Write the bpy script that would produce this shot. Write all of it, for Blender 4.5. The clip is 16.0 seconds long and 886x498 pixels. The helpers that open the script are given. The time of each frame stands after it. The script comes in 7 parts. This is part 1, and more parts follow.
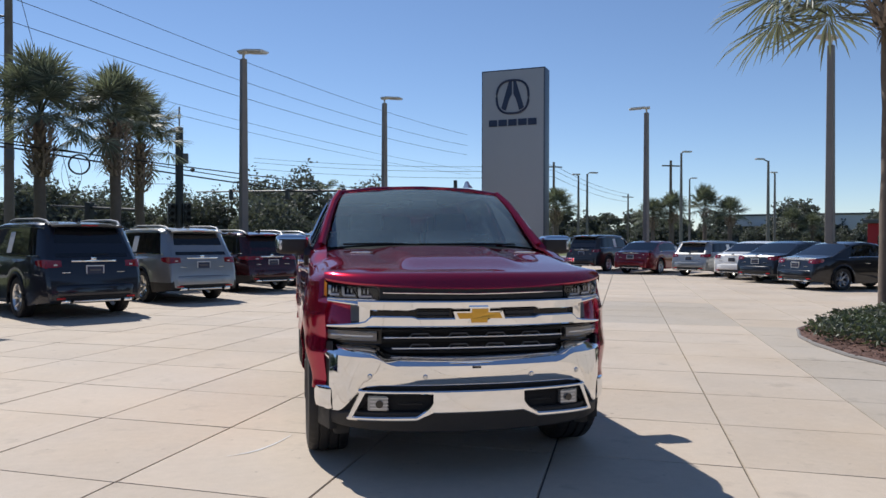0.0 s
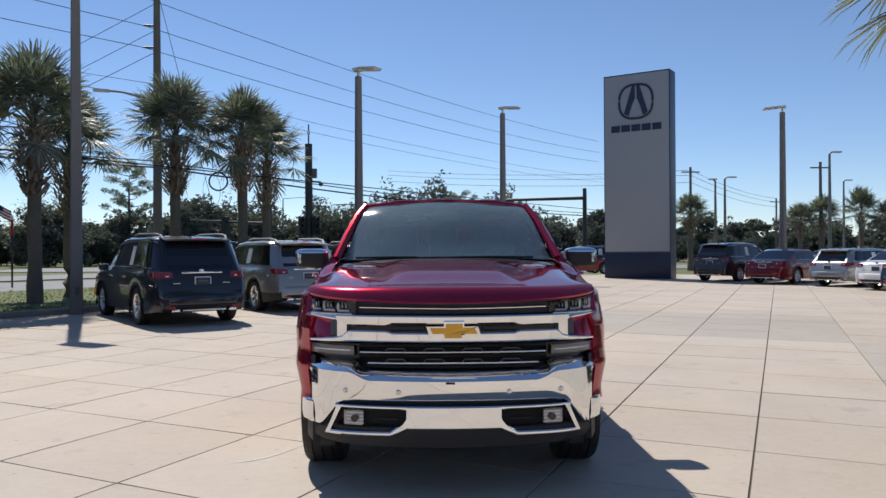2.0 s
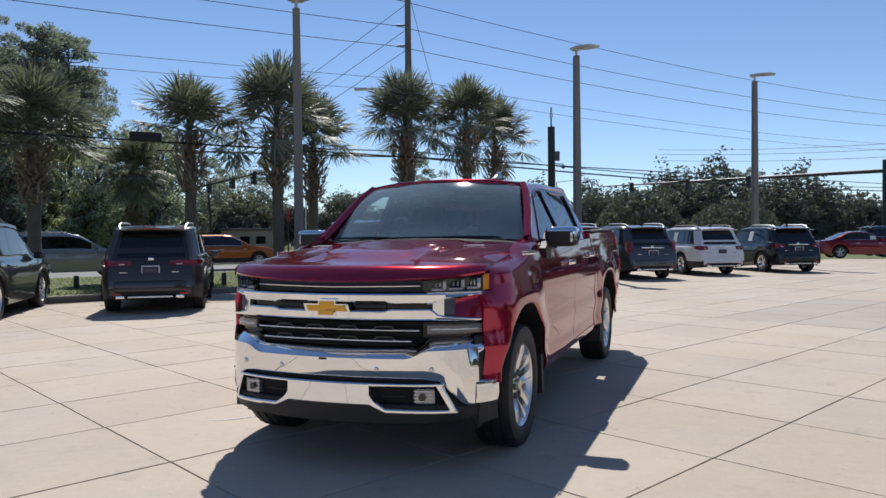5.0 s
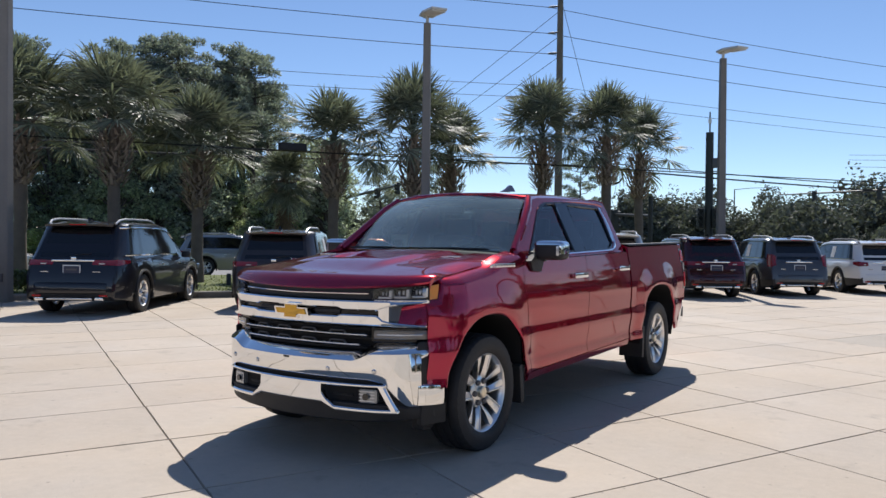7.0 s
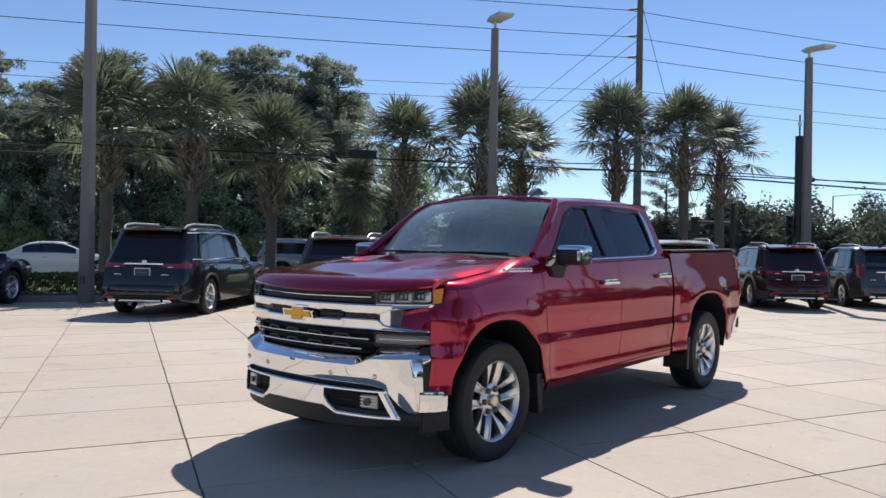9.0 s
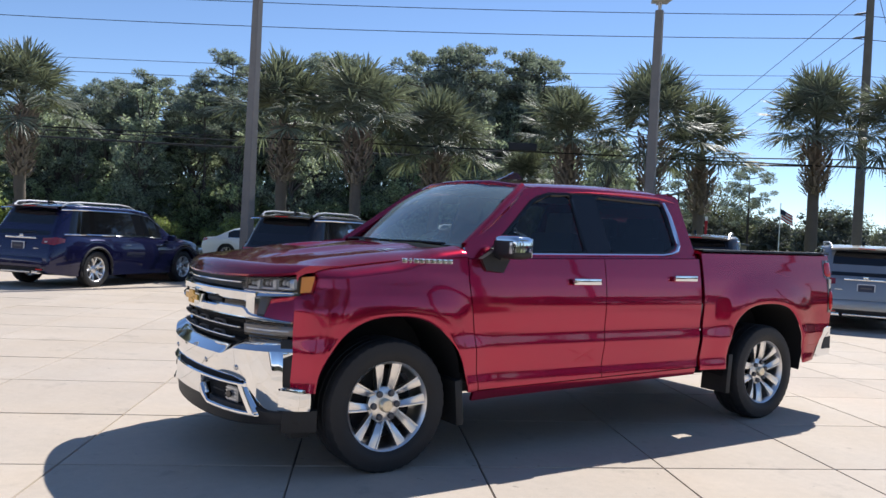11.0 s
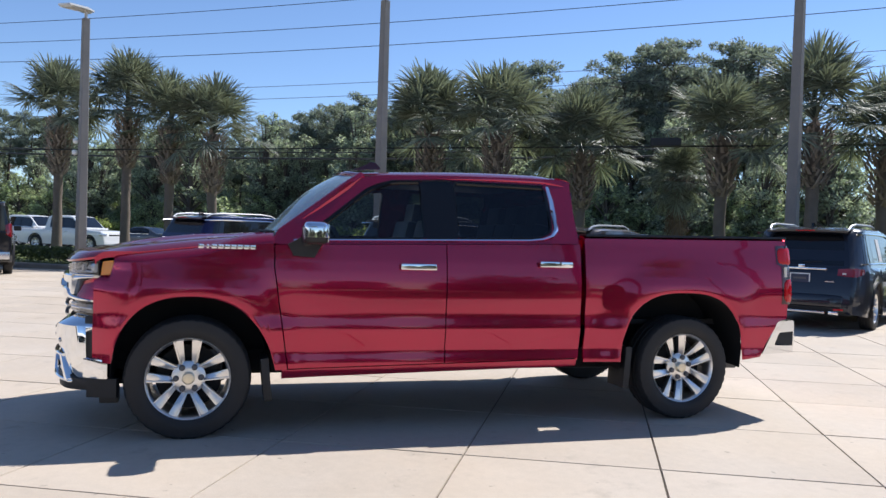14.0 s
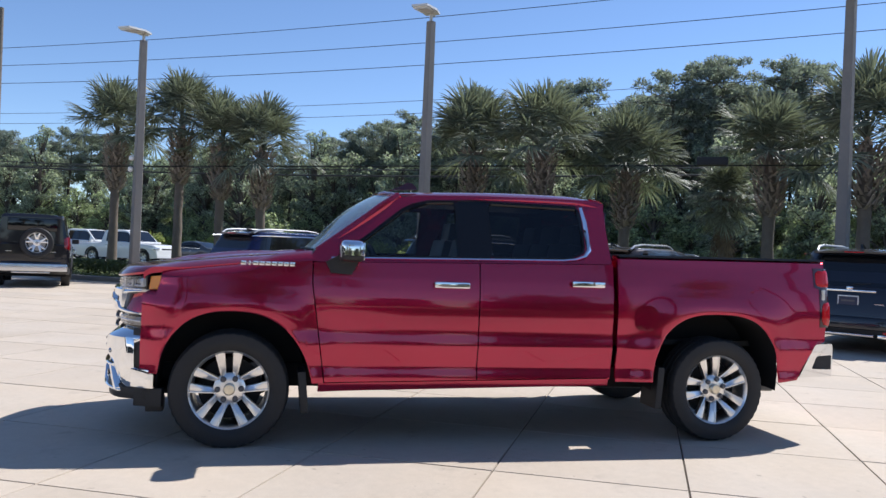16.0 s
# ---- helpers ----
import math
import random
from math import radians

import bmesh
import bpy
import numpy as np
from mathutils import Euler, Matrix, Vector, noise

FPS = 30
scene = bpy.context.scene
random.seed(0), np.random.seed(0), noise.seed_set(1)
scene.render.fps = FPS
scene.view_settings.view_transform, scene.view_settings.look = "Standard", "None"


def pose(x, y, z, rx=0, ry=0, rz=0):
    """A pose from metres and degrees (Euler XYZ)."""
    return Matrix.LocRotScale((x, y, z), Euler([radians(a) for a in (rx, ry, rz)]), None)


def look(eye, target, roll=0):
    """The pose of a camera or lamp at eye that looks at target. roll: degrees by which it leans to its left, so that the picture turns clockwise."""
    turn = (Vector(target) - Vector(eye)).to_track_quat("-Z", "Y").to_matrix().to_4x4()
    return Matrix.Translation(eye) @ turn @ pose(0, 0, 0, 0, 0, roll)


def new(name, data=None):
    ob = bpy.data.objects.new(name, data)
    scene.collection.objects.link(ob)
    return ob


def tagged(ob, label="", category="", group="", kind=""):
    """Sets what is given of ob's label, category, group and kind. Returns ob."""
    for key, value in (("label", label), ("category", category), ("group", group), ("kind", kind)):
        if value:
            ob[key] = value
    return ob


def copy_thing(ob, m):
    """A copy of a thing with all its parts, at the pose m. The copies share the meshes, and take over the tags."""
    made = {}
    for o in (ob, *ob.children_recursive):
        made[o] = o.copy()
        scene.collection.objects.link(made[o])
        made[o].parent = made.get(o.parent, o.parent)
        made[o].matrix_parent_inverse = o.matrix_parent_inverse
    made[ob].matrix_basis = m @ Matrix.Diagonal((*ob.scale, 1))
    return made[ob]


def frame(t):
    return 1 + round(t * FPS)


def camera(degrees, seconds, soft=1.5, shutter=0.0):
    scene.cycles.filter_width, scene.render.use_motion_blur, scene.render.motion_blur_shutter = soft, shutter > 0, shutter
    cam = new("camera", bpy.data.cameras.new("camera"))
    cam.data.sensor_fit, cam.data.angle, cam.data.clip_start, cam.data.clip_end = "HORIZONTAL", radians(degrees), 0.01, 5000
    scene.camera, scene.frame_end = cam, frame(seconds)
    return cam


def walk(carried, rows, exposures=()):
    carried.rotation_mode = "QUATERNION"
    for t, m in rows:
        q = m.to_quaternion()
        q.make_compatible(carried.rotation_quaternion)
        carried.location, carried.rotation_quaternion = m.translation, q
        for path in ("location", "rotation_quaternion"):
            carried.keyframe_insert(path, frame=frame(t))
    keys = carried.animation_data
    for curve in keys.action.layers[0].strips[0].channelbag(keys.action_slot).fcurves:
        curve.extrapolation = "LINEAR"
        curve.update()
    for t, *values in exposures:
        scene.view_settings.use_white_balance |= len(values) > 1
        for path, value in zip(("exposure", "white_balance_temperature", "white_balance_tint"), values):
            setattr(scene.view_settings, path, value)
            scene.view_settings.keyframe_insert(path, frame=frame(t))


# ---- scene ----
cam = camera(60.4, 16.0)
PATH = [
    (0, (-1.099, -5.265, 1.405), (-0.702, -3.304, 1.386), 0.1),
    (0.5, (-0.638, -5.31, 1.413), (-0.362, -3.33, 1.406), -0.0),
    (1, (-0.343, -5.304, 1.42), (-0.167, -3.312, 1.421), -0.2),
    (1.5, (-0.196, -5.331, 1.428), (-0.098, -3.333, 1.434), -0.2),
    (2, (-0.136, -5.328, 1.433), (-0.101, -3.328, 1.439), -0.3),
    (2.5, (-0.051, -5.349, 1.432), (-0.087, -3.349, 1.441), -0.4),
    (3, (0.186, -5.335, 1.404), (0.062, -3.339, 1.413), -0.6),
    (3.5, (0.652, -5.266, 1.406), (0.41, -3.281, 1.413), -0.8),
    (4, (1.212, -5.192, 1.409), (0.829, -3.229, 1.405), -0.8),
    (4.5, (1.737, -5.061, 1.398), (1.195, -3.135, 1.378), -0.8),
    (5, (2.253, -4.942, 1.393), (1.552, -3.069, 1.36), -0.6),
    (5.2, (2.442, -4.854, 1.38), (1.68, -3.005, 1.341), -0.5),
    (7.3, (3.676, -4.57, 1.438), (2.548, -2.919, 1.427), 0.7),
    (7.5, (3.685, -4.571, 1.437), (2.546, -2.927, 1.429), 0.7),
    (8, (3.707, -4.554, 1.438), (2.542, -2.928, 1.434), 0.7),
    (8.5, (3.769, -4.474, 1.424), (2.56, -2.88, 1.423), 0.8),
    (9, (3.953, -4.165, 1.414), (2.67, -2.631, 1.413), 1.0),
    (9.5, (4.213, -3.76, 1.404), (2.831, -2.314, 1.402), 1.5),
    (10, (4.45, -3.296, 1.401), (2.961, -1.961, 1.391), 2.0),
    (10.2, (4.546, -3.101, 1.418), (3.016, -1.813, 1.405), 2.3),
    (12.3, (5.48, -0.875, 1.412), (3.655, -0.058, 1.369), 2.4),
    (12.5, (5.574, -0.675, 1.404), (3.732, 0.103, 1.361), 2.2),
    (13, (5.77, -0.241, 1.406), (3.893, 0.447, 1.361), 1.8),
    (13.5, (5.939, 0.065, 1.389), (4.036, 0.677, 1.347), 1.7),
    (14, (6.215, 0.215, 1.384), (4.292, 0.764, 1.352), 1.8),
    (14.5, (6.355, 0.23, 1.398), (4.418, 0.728, 1.377), 2.0),
    (15, (6.397, 0.227, 1.398), (4.451, 0.688, 1.392), 2.3),
    (15.5, (6.391, 0.249, 1.401), (4.44, 0.689, 1.41), 2.4),
    (16, (6.363, 0.267, 1.403), (4.41, 0.698, 1.411), 2.4),
]
walk(cam, [(t, look(eye, target, roll)) for t, eye, target, roll in PATH], [(0, 0.14, 6300, 10), (5, 0.13, 6300, 10), (7.5, 0.28, 6300, 10), (9, 0.31, 6250, 10), (12.4, 0.62, 6150, 10), (16, 0.57, 6050, 10)])

# ==== world ====
SUN_AZ = Vector((-0.41, 0.91, 0)).normalized()
SUN_EL = radians(50)
sun_way = SUN_AZ * math.cos(SUN_EL) + Vector((0, 0, math.sin(SUN_EL)))
world = bpy.data.worlds.new("sky")
scene.world = world
world.use_nodes = True
wn = world.node_tree.nodes
sky = wn.new("ShaderNodeTexSky")
sky.sky_type, sky.sun_disc, sky.sun_elevation = "NISHITA", False, SUN_EL
sky.sun_rotation = math.atan2(SUN_AZ.x, SUN_AZ.y)
sky.air_density, sky.dust_density, sky.ozone_density, sky.altitude = 0.8, 0.0, 3.5, 0
wn["Background"].inputs["Strength"].default_value = 0.102
tint = wn.new("ShaderNodeMix")
tint.data_type, tint.blend_type = "RGBA", "MULTIPLY"
tint.inputs[0].default_value = 1.0
tint.inputs[7].default_value = (1.005, 0.985, 1.0, 1)
world.node_tree.links.new(sky.outputs[0], tint.inputs[6])
world.node_tree.links.new(tint.outputs[2], wn["Background"].inputs["Color"])
sun = new("sun", bpy.data.lights.new("sun", "SUN"))
sun.data.energy, sun.data.angle, sun.data.color = 4.2, radians(0.53), (1.0, 0.94, 0.86)
sun.matrix_world = look(sun_way * 60, (0, 0, 0))


# ==== materials ====
def mat(name, colour, rough=0.5, metal=0.0, vary=0.0, scale=3.0, bump=0.0, bump_scale=60.0, coat=0.0, island=False, obrand=0.0, spec=0.5):
    m = bpy.data.materials.new(name)
    m.use_nodes = True
    nt = m.node_tree
    b = nt.nodes["Principled BSDF"]
    b.inputs["Roughness"].default_value = rough
    b.inputs["Metallic"].default_value = metal
    b.inputs["Base Color"].default_value = (*colour, 1)
    b.inputs["Coat Weight"].default_value = coat
    b.inputs["Coat Roughness"].default_value = 0.03
    b.inputs["Specular IOR Level"].default_value = spec
    geo = nt.nodes.new("ShaderNodeTexCoord")
    if vary or island or obrand:
        hsv = nt.nodes.new("ShaderNodeHueSaturation")
        hsv.inputs["Color"].default_value = (*colour, 1)
        total = None
        def add(sock, amount):
            nonlocal total
            ma = nt.nodes.new("ShaderNodeMath")
            ma.operation = "MULTIPLY_ADD"
            nt.links.new(sock, ma.inputs[0])
            ma.inputs[1].default_value = amount * 2
            if total is None:
                ma.inputs[2].default_value = 1 - amount
            else:
                sub = nt.nodes.new("ShaderNodeMath")
                sub.operation = "SUBTRACT"
                nt.links.new(total, sub.inputs[0])
                sub.inputs[1].default_value = amount
                nt.links.new(sub.outputs[0], ma.inputs[2])
            total = ma.outputs[0]
        if vary:
            for sc, am in ((scale, vary), (scale * 9, vary * 0.6)):
                no = nt.nodes.new("ShaderNodeTexNoise")
                no.inputs["Scale"].default_value = sc
                no.inputs["Detail"].default_value = 6
                nt.links.new(geo.outputs["Object"], no.inputs["Vector"])
                add(no.outputs["Fac"], am)
        if island:
            gi = nt.nodes.new("ShaderNodeNewGeometry")
            add(gi.outputs["Random Per Island"], island)
        if obrand:
            oi = nt.nodes.new("ShaderNodeObjectInfo")
            add(oi.outputs["Random"], obrand)
        nt.links.new(total, hsv.inputs["Value"])
        nt.links.new(hsv.outputs[0], b.inputs["Base Color"])
    if bump:
        no = nt.nodes.new("ShaderNodeTexNoise")
        no.inputs["Scale"].default_value = bump_scale
        no.inputs["Detail"].default_value = 5
        nt.links.new(geo.outputs["Object"], no.inputs["Vector"])
        bp = nt.nodes.new("ShaderNodeBump")
        bp.inputs["Strength"].default_value = bump
        bp.inputs["Distance"].default_value = 0.01
        nt.links.new(no.outputs["Fac"], bp.inputs["Height"])
        nt.links.new(bp.outputs[0], b.inputs["Normal"])
    return m


def leaf(name, colour, rough=0.55, vary=0.2, scale=2.0, island=0.35, through_=0.4):
    """A leaf surface that lets some of the light through."""
    m = mat(name, colour, rough, vary=vary, scale=scale, island=island, spec=0.75)
    nt = m.node_tree
    b = nt.nodes["Principled BSDF"]
    tr, mix = nt.nodes.new("ShaderNodeBsdfTranslucent"), nt.nodes.new("ShaderNodeMixShader")
    src = b.inputs["Base Color"].links[0].from_socket
    warm = nt.nodes.new("ShaderNodeMix")
    warm.data_type, warm.blend_type = "RGBA", "MULTIPLY"
    warm.inputs[0].default_value = 1.0
    warm.inputs[7].default_value = (1.25, 1.3, 0.9, 1)
    nt.links.new(src, warm.inputs[6])
    nt.links.new(warm.outputs[2], tr.inputs[0])
    mix.inputs[0].default_value = through_
    nt.links.new(b.outputs[0], mix.inputs[1])
    nt.links.new(tr.outputs[0], mix.inputs[2])
    nt.links.new(mix.outputs[0], nt.nodes["Material Output"].inputs[0])
    return m


def glass(name, tint, rough=0.02, f0=0.05, dust_sheen=0.0):
    m = bpy.data.materials.new(name)
    m.use_nodes = True
    nt = m.node_tree
    nt.nodes.remove(nt.nodes["Principled BSDF"])
    tr, gl, mix, fr, pw, ma = (nt.nodes.new("ShaderNode" + k) for k in ("BsdfTransparent", "BsdfGlossy", "MixShader", "LayerWeight", "Math", "Math"))
    tr.inputs[0].default_value = (*tint, 1)
    gl.inputs["Roughness"].default_value = rough
    fr.inputs[0].default_value = 0.5
    pw.operation, ma.operation = "POWER", "MULTIPLY_ADD"
    pw.inputs[1].default_value = 4.5
    ma.inputs[1].default_value, ma.inputs[2].default_value = 1 - f0, f0
    nt.links.new(fr.outputs["Facing"], pw.inputs[0])
    nt.links.new(pw.outputs[0], ma.inputs[0])
    nt.links.new(ma.outputs[0], mix.inputs[0])
    nt.links.new(tr.outputs[0], mix.inputs[1])
    nt.links.new(gl.outputs[0], mix.inputs[2])
    last = mix.outputs[0]
    # pale blue-grey film: thin dust, with sky reflection put into its colour
    if dust_sheen:
        df, m2 = nt.nodes.new("ShaderNodeBsdfDiffuse"), nt.nodes.new("ShaderNodeMixShader")
        df.inputs[0].default_value = (0.46, 0.62, 0.66, 1)
        no, mr = nt.nodes.new("ShaderNodeTexNoise"), nt.nodes.new("ShaderNodeMapRange")
        no.inputs["Scale"].default_value = 2.2
        mr.inputs[3].default_value, mr.inputs[4].default_value = dust_sheen * 0.6, dust_sheen * 1.4
        nt.links.new(no.outputs["Fac"], mr.inputs[0])
        nt.links.new(mr.outputs[0], m2.inputs[0])
        nt.links.new(last, m2.inputs[1])
        nt.links.new(df.outputs[0], m2.inputs[2])
        last = m2.outputs[0]
    nt.links.new(last, nt.nodes["Material Output"].inputs[0])
    return m


def paint(name, c, metal=0.5, rough=0.34, flakes=0.06):
    return mat(name, c, rough, metal, coat=1.0, vary=flakes, scale=420, spec=0.2)


RED = paint("cherry_paint", (0.405, 0.0092, 0.050), 0.76, 0.17)
RED.node_tree.nodes["Principled BSDF"].inputs["Specular Tint"].default_value = (0.36, 0.05, 0.12, 1)
RED.node_tree.nodes["Principled BSDF"].inputs["Coat Weight"].default_value = 1.0
RED.node_tree.nodes["Principled BSDF"].inputs["Coat IOR"].default_value = 1.55
CHROME = mat("chrome", (0.86, 0.87, 0.88), 0.045, 1.0)
SATIN = mat("satin_metal", (0.62, 0.63, 0.65), 0.22, 1.0)
BLACK_PL = mat("black_plastic", (0.018, 0.018, 0.019), 0.55, vary=0.15, scale=40, bump=0.15, bump_scale=500)
GLOSS_BLACK = mat("gloss_black", (0.006, 0.006, 0.007), 0.08, spec=0.4)
RUBBER = mat("tyre_rubber", (0.018, 0.018, 0.019), 0.62, vary=0.2, scale=12, bump=0.2, bump_scale=180)
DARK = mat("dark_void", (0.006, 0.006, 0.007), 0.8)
MAROON_GLOSS = mat("maroon_gloss", (0.055, 0.006, 0.012), 0.12, coat=0.6)
GREY_PL = mat("grey_plastic", (0.10, 0.10, 0.105), 0.5, vary=0.1, scale=30)
ALLOY = mat("polished_alloy", (0.88, 0.87, 0.85), 0.32, 1.0, vary=0.05, scale=30)
RAIL = mat("roof_rail_metal", (0.50, 0.51, 0.52), 0.42, 0.8)
ALLOY_GREY = mat("grey_alloy", (0.42, 0.43, 0.45), 0.28, 0.9)
DISC = mat("brake_disc", (0.30, 0.29, 0.28), 0.35, 1.0)
CAP_PALE = mat("wheel_cap_pale_gold", (0.80, 0.72, 0.55), 0.3, 0.8, vary=0.15, scale=60)
GOLD = mat("gold_emblem", (0.72, 0.42, 0.07), 0.25, 0.7)
LAMP_RED = mat("red_lens", (0.55, 0.005, 0.012), 0.12, coat=0.35, spec=0.3)
TAIL_RED = mat("dark_red_lens", (0.20, 0.004, 0.009), 0.08, coat=1.0)
LAMP_AMBER = mat("amber_lens", (0.92, 0.34, 0.02), 0.3, coat=0.6)
LAMP_CLEAR = mat("clear_lens", (0.55, 0.57, 0.60), 0.10, 0.6, coat=1.0)
FOG_GREY = mat("fog_lamp_glass", (0.30, 0.31, 0.32), 0.14, 0.55, coat=1.0, vary=0.35, scale=40)
LAMP_WHITE = mat("lamp_lens_white", (0.72, 0.70, 0.64), 0.25, coat=0.8)
HEAD_LENS = glass("headlight_glass", (0.85, 0.87, 0.9), 0.02, 0.03)
LOWER_LAMP = mat("lower_lamp_plastic", (0.15, 0.14, 0.13), 0.25, coat=1.0, vary=0.05)
WINDSCREEN = glass("windscreen_glass", (0.66, 0.76, 0.77), 0.05, 0.16, 0.26)
SIDE_GLASS = glass("side_glass", (0.72, 0.75, 0.75), 0.02, 0.045)
PRIVACY = glass("privacy_glass", (0.27, 0.28, 0.29), 0.02, 0.045)
CAR_GLASS = mat("tinted_car_glass", (0.006, 0.007, 0.009), 0.04, spec=0.7)
SEAT = mat("dark_leather", (0.022, 0.021, 0.021), 0.5, vary=0.1, scale=20)
TRIM_BEIGE = mat("dash_trim", (0.11, 0.11, 0.11), 0.6, vary=0.1, scale=20)
PLATE = mat("plate_dark", (0.02, 0.03, 0.07), 0.35)
WHITE = mat("white_paint_plain", (0.80, 0.80, 0.78), 0.35, vary=0.03)
PAPER = mat("window_sticker_paper", (0.75, 0.75, 0.74), 0.6)


def concrete(name, colour, obrand=0.0, island=0.0):
    """Broom-finished concrete with broad blotches, stains, fine grain and speckles laid out over the whole lot."""
    m = mat(name, colour, 0.82)
    nt = m.node_tree
    b = nt.nodes["Principled BSDF"]
    ge = nt.nodes.new("ShaderNodeNewGeometry")
    def node(kind, **kw):
        n = nt.nodes.new("ShaderNode" + kind)
        for k, v in kw.items():
            n.inputs[k].default_value = v
        return n
    def calc(op, a, bb, c=0.0):
        n = nt.nodes.new("ShaderNodeMath")
        n.operation = op
        for k, v in enumerate((a, bb, c)):
            if isinstance(v, float):
                n.inputs[k].default_value = v
            else:
                nt.links.new(v, n.inputs[k])
        return n.outputs[0]
    def cloud(scale, detail):
        n = node("TexNoise", Scale=scale, Detail=detail, Roughness=0.6)
        nt.links.new(ge.outputs["Position"], n.inputs["Vector"])
        return n.outputs["Fac"]
    val = calc("MULTIPLY_ADD", cloud(0.16, 3.0), 0.34, 0.83)
    val = calc("MULTIPLY_ADD", cloud(0.9, 6.0), 0.30, calc("SUBTRACT", val, 0.15))
    val = calc("MULTIPLY_ADD", cloud(14.0, 4.0), 0.20, calc("SUBTRACT", val, 0.10))
    val = calc("MULTIPLY_ADD", cloud(110.0, 3.0), 0.26, calc("SUBTRACT", val, 0.13))
    ramp = nt.nodes.new("ShaderNodeMapRange")
    ramp.inputs[1].default_value, ramp.inputs[2].default_value, ramp.inputs[3].default_value, ramp.inputs[4].default_value = 0.60, 0.70, 0.0, 0.16
    nt.links.new(cloud(2.3, 5.0), ramp.inputs[0])
    val = calc("SUBTRACT", val, ramp.outputs[0])
    spot = nt.nodes.new("ShaderNodeMapRange")
    spot.inputs[1].default_value, spot.inputs[2].default_value, spot.inputs[3].default_value, spot.inputs[4].default_value = 0.70, 0.74, 0.0, 0.30
    nt.links.new(cloud(11.0, 2.0), spot.inputs[0])
    val = calc("SUBTRACT", val, spot.outputs[0])
    if obrand:
        oi = nt.nodes.new("ShaderNodeObjectInfo")
        val = calc("MULTIPLY_ADD", oi.outputs["Random"], obrand * 2, calc("SUBTRACT", val, obrand))
    if island:
        val = calc("MULTIPLY_ADD", ge.outputs["Random Per Island"], island * 2, calc("SUBTRACT", val, island))
    hsv = nt.nodes.new("ShaderNodeHueSaturation")
    hsv.inputs["Color"].default_value = (*colour, 1)
    nt.links.new(val, hsv.inputs["Value"])
    nt.links.new(calc("MULTIPLY_ADD", cloud(0.5, 4.0), 0.7, 0.65), hsv.inputs["Saturation"])
    nt.links.new(hsv.outputs[0], b.inputs["Base Color"])
    bp = node("Bump", Strength=0.35, Distance=0.008)
    nt.links.new(cloud(120.0, 4.0), bp.inputs["Height"])
    nt.links.new(bp.outputs[0], b.inputs["Normal"])
    return m


CONCRETE = concrete("lot_concrete", (0.505, 0.427, 0.343), obrand=0.045)
CONCRETE_FAR = concrete("lot_concrete_far", (0.505, 0.427, 0.343), island=0.045)
CONCRETE_GREY = concrete("lot_concrete_grey", (0.435, 0.380, 0.314), obrand=0.03)
JOINT = mat("joint_dirt", (0.11, 0.092, 0.072), 0.95, vary=0.3, scale=8)
KERB = mat("kerb_concrete", (0.30, 0.27, 0.23), 0.85, vary=0.2, scale=2.5, bump=0.3)
GRASS = leaf("grass_blades", (0.135, 0.165, 0.05), 0.7, 0.35, 1.4, 0.3, 0.35)
SOIL = mat("turf_ground", (0.13, 0.15, 0.05), 0.95, vary=0.3, scale=0.6, bump=0.5, bump_scale=30)
MULCH = mat("red_mulch", (0.125, 0.066, 0.050), 0.9, vary=0.35, scale=9, bump=0.8, bump_scale=40, island=0.6)
ASPHALT = mat("pale_asphalt", (0.24, 0.235, 0.23), 0.85, vary=0.12, scale=0.5, bump=0.3, bump_scale=60)
POLE_PAINT = mat("lamp_pole_concrete", (0.21, 0.195, 0.18), 0.7, vary=0.15, scale=2.0, bump=0.2, bump_scale=50)
WOODPOLE = mat("utility_pole_wood", (0.17, 0.145, 0.12), 0.85, vary=0.25, scale=3, bump=0.4, bump_scale=30)
DARKSTEEL = mat("dark_painted_steel", (0.022, 0.026, 0.026), 0.5, vary=0.1)
CABLE = mat("cable_black", (0.02, 0.02, 0.022), 0.7)
LAMPHEAD = mat("lamp_head_aluminium", (0.62, 0.60, 0.57), 0.45, 0.2, vary=0.06)
SIGN_FACE = mat("sign_face_grey", (0.33, 0.345, 0.37), 0.45, vary=0.03, scale=0.6)
SIGN_NAVY = mat("sign_navy", (0.012, 0.022, 0.06), 0.4, vary=0.05)
SIGN_SIDE = mat("sign_side_steel", (0.035, 0.050, 0.085), 0.4, 0.2, vary=0.04)
PALM_LEAF = leaf("palm_leaf", (0.185, 0.203, 0.155), 0.46, 0.2, 2.5, 0.5, 0.24)
PALM_LEAF.node_tree.nodes["Principled BSDF"].inputs["Specular IOR Level"].default_value = 0.35
PALM_DEAD = mat("palm_dead_leaf", (0.17, 0.12, 0.07), 0.8, vary=0.2, island=0.3)
PALM_TRUNK = mat("palm_trunk", (0.165, 0.132, 0.105), 0.9, vary=0.3, scale=4, bump=0.8, bump_scale=18)
PALM_BOOT = mat("palm_boot", (0.25, 0.20, 0.16), 0.85, vary=0.2, island=0.4)
BARK = mat("tree_bark", (0.085, 0.070, 0.058), 0.9, vary=0.3, scale=3, bump=0.7, bump_scale=15)
PINE_LEAF = leaf("pine_needles", (0.195, 0.222, 0.210), 0.5, 0.2, 0.8, 0.5, 0.55)
OAK_LEAF = leaf("broad_leaves", (0.31, 0.355, 0.235), 0.42, 0.3, 0.6, 0.6, 0.62)
WOOD_LEAF = leaf("woodland_leaves", (0.28, 0.315, 0.265), 0.42, 0.3, 0.6, 0.6, 0.62)
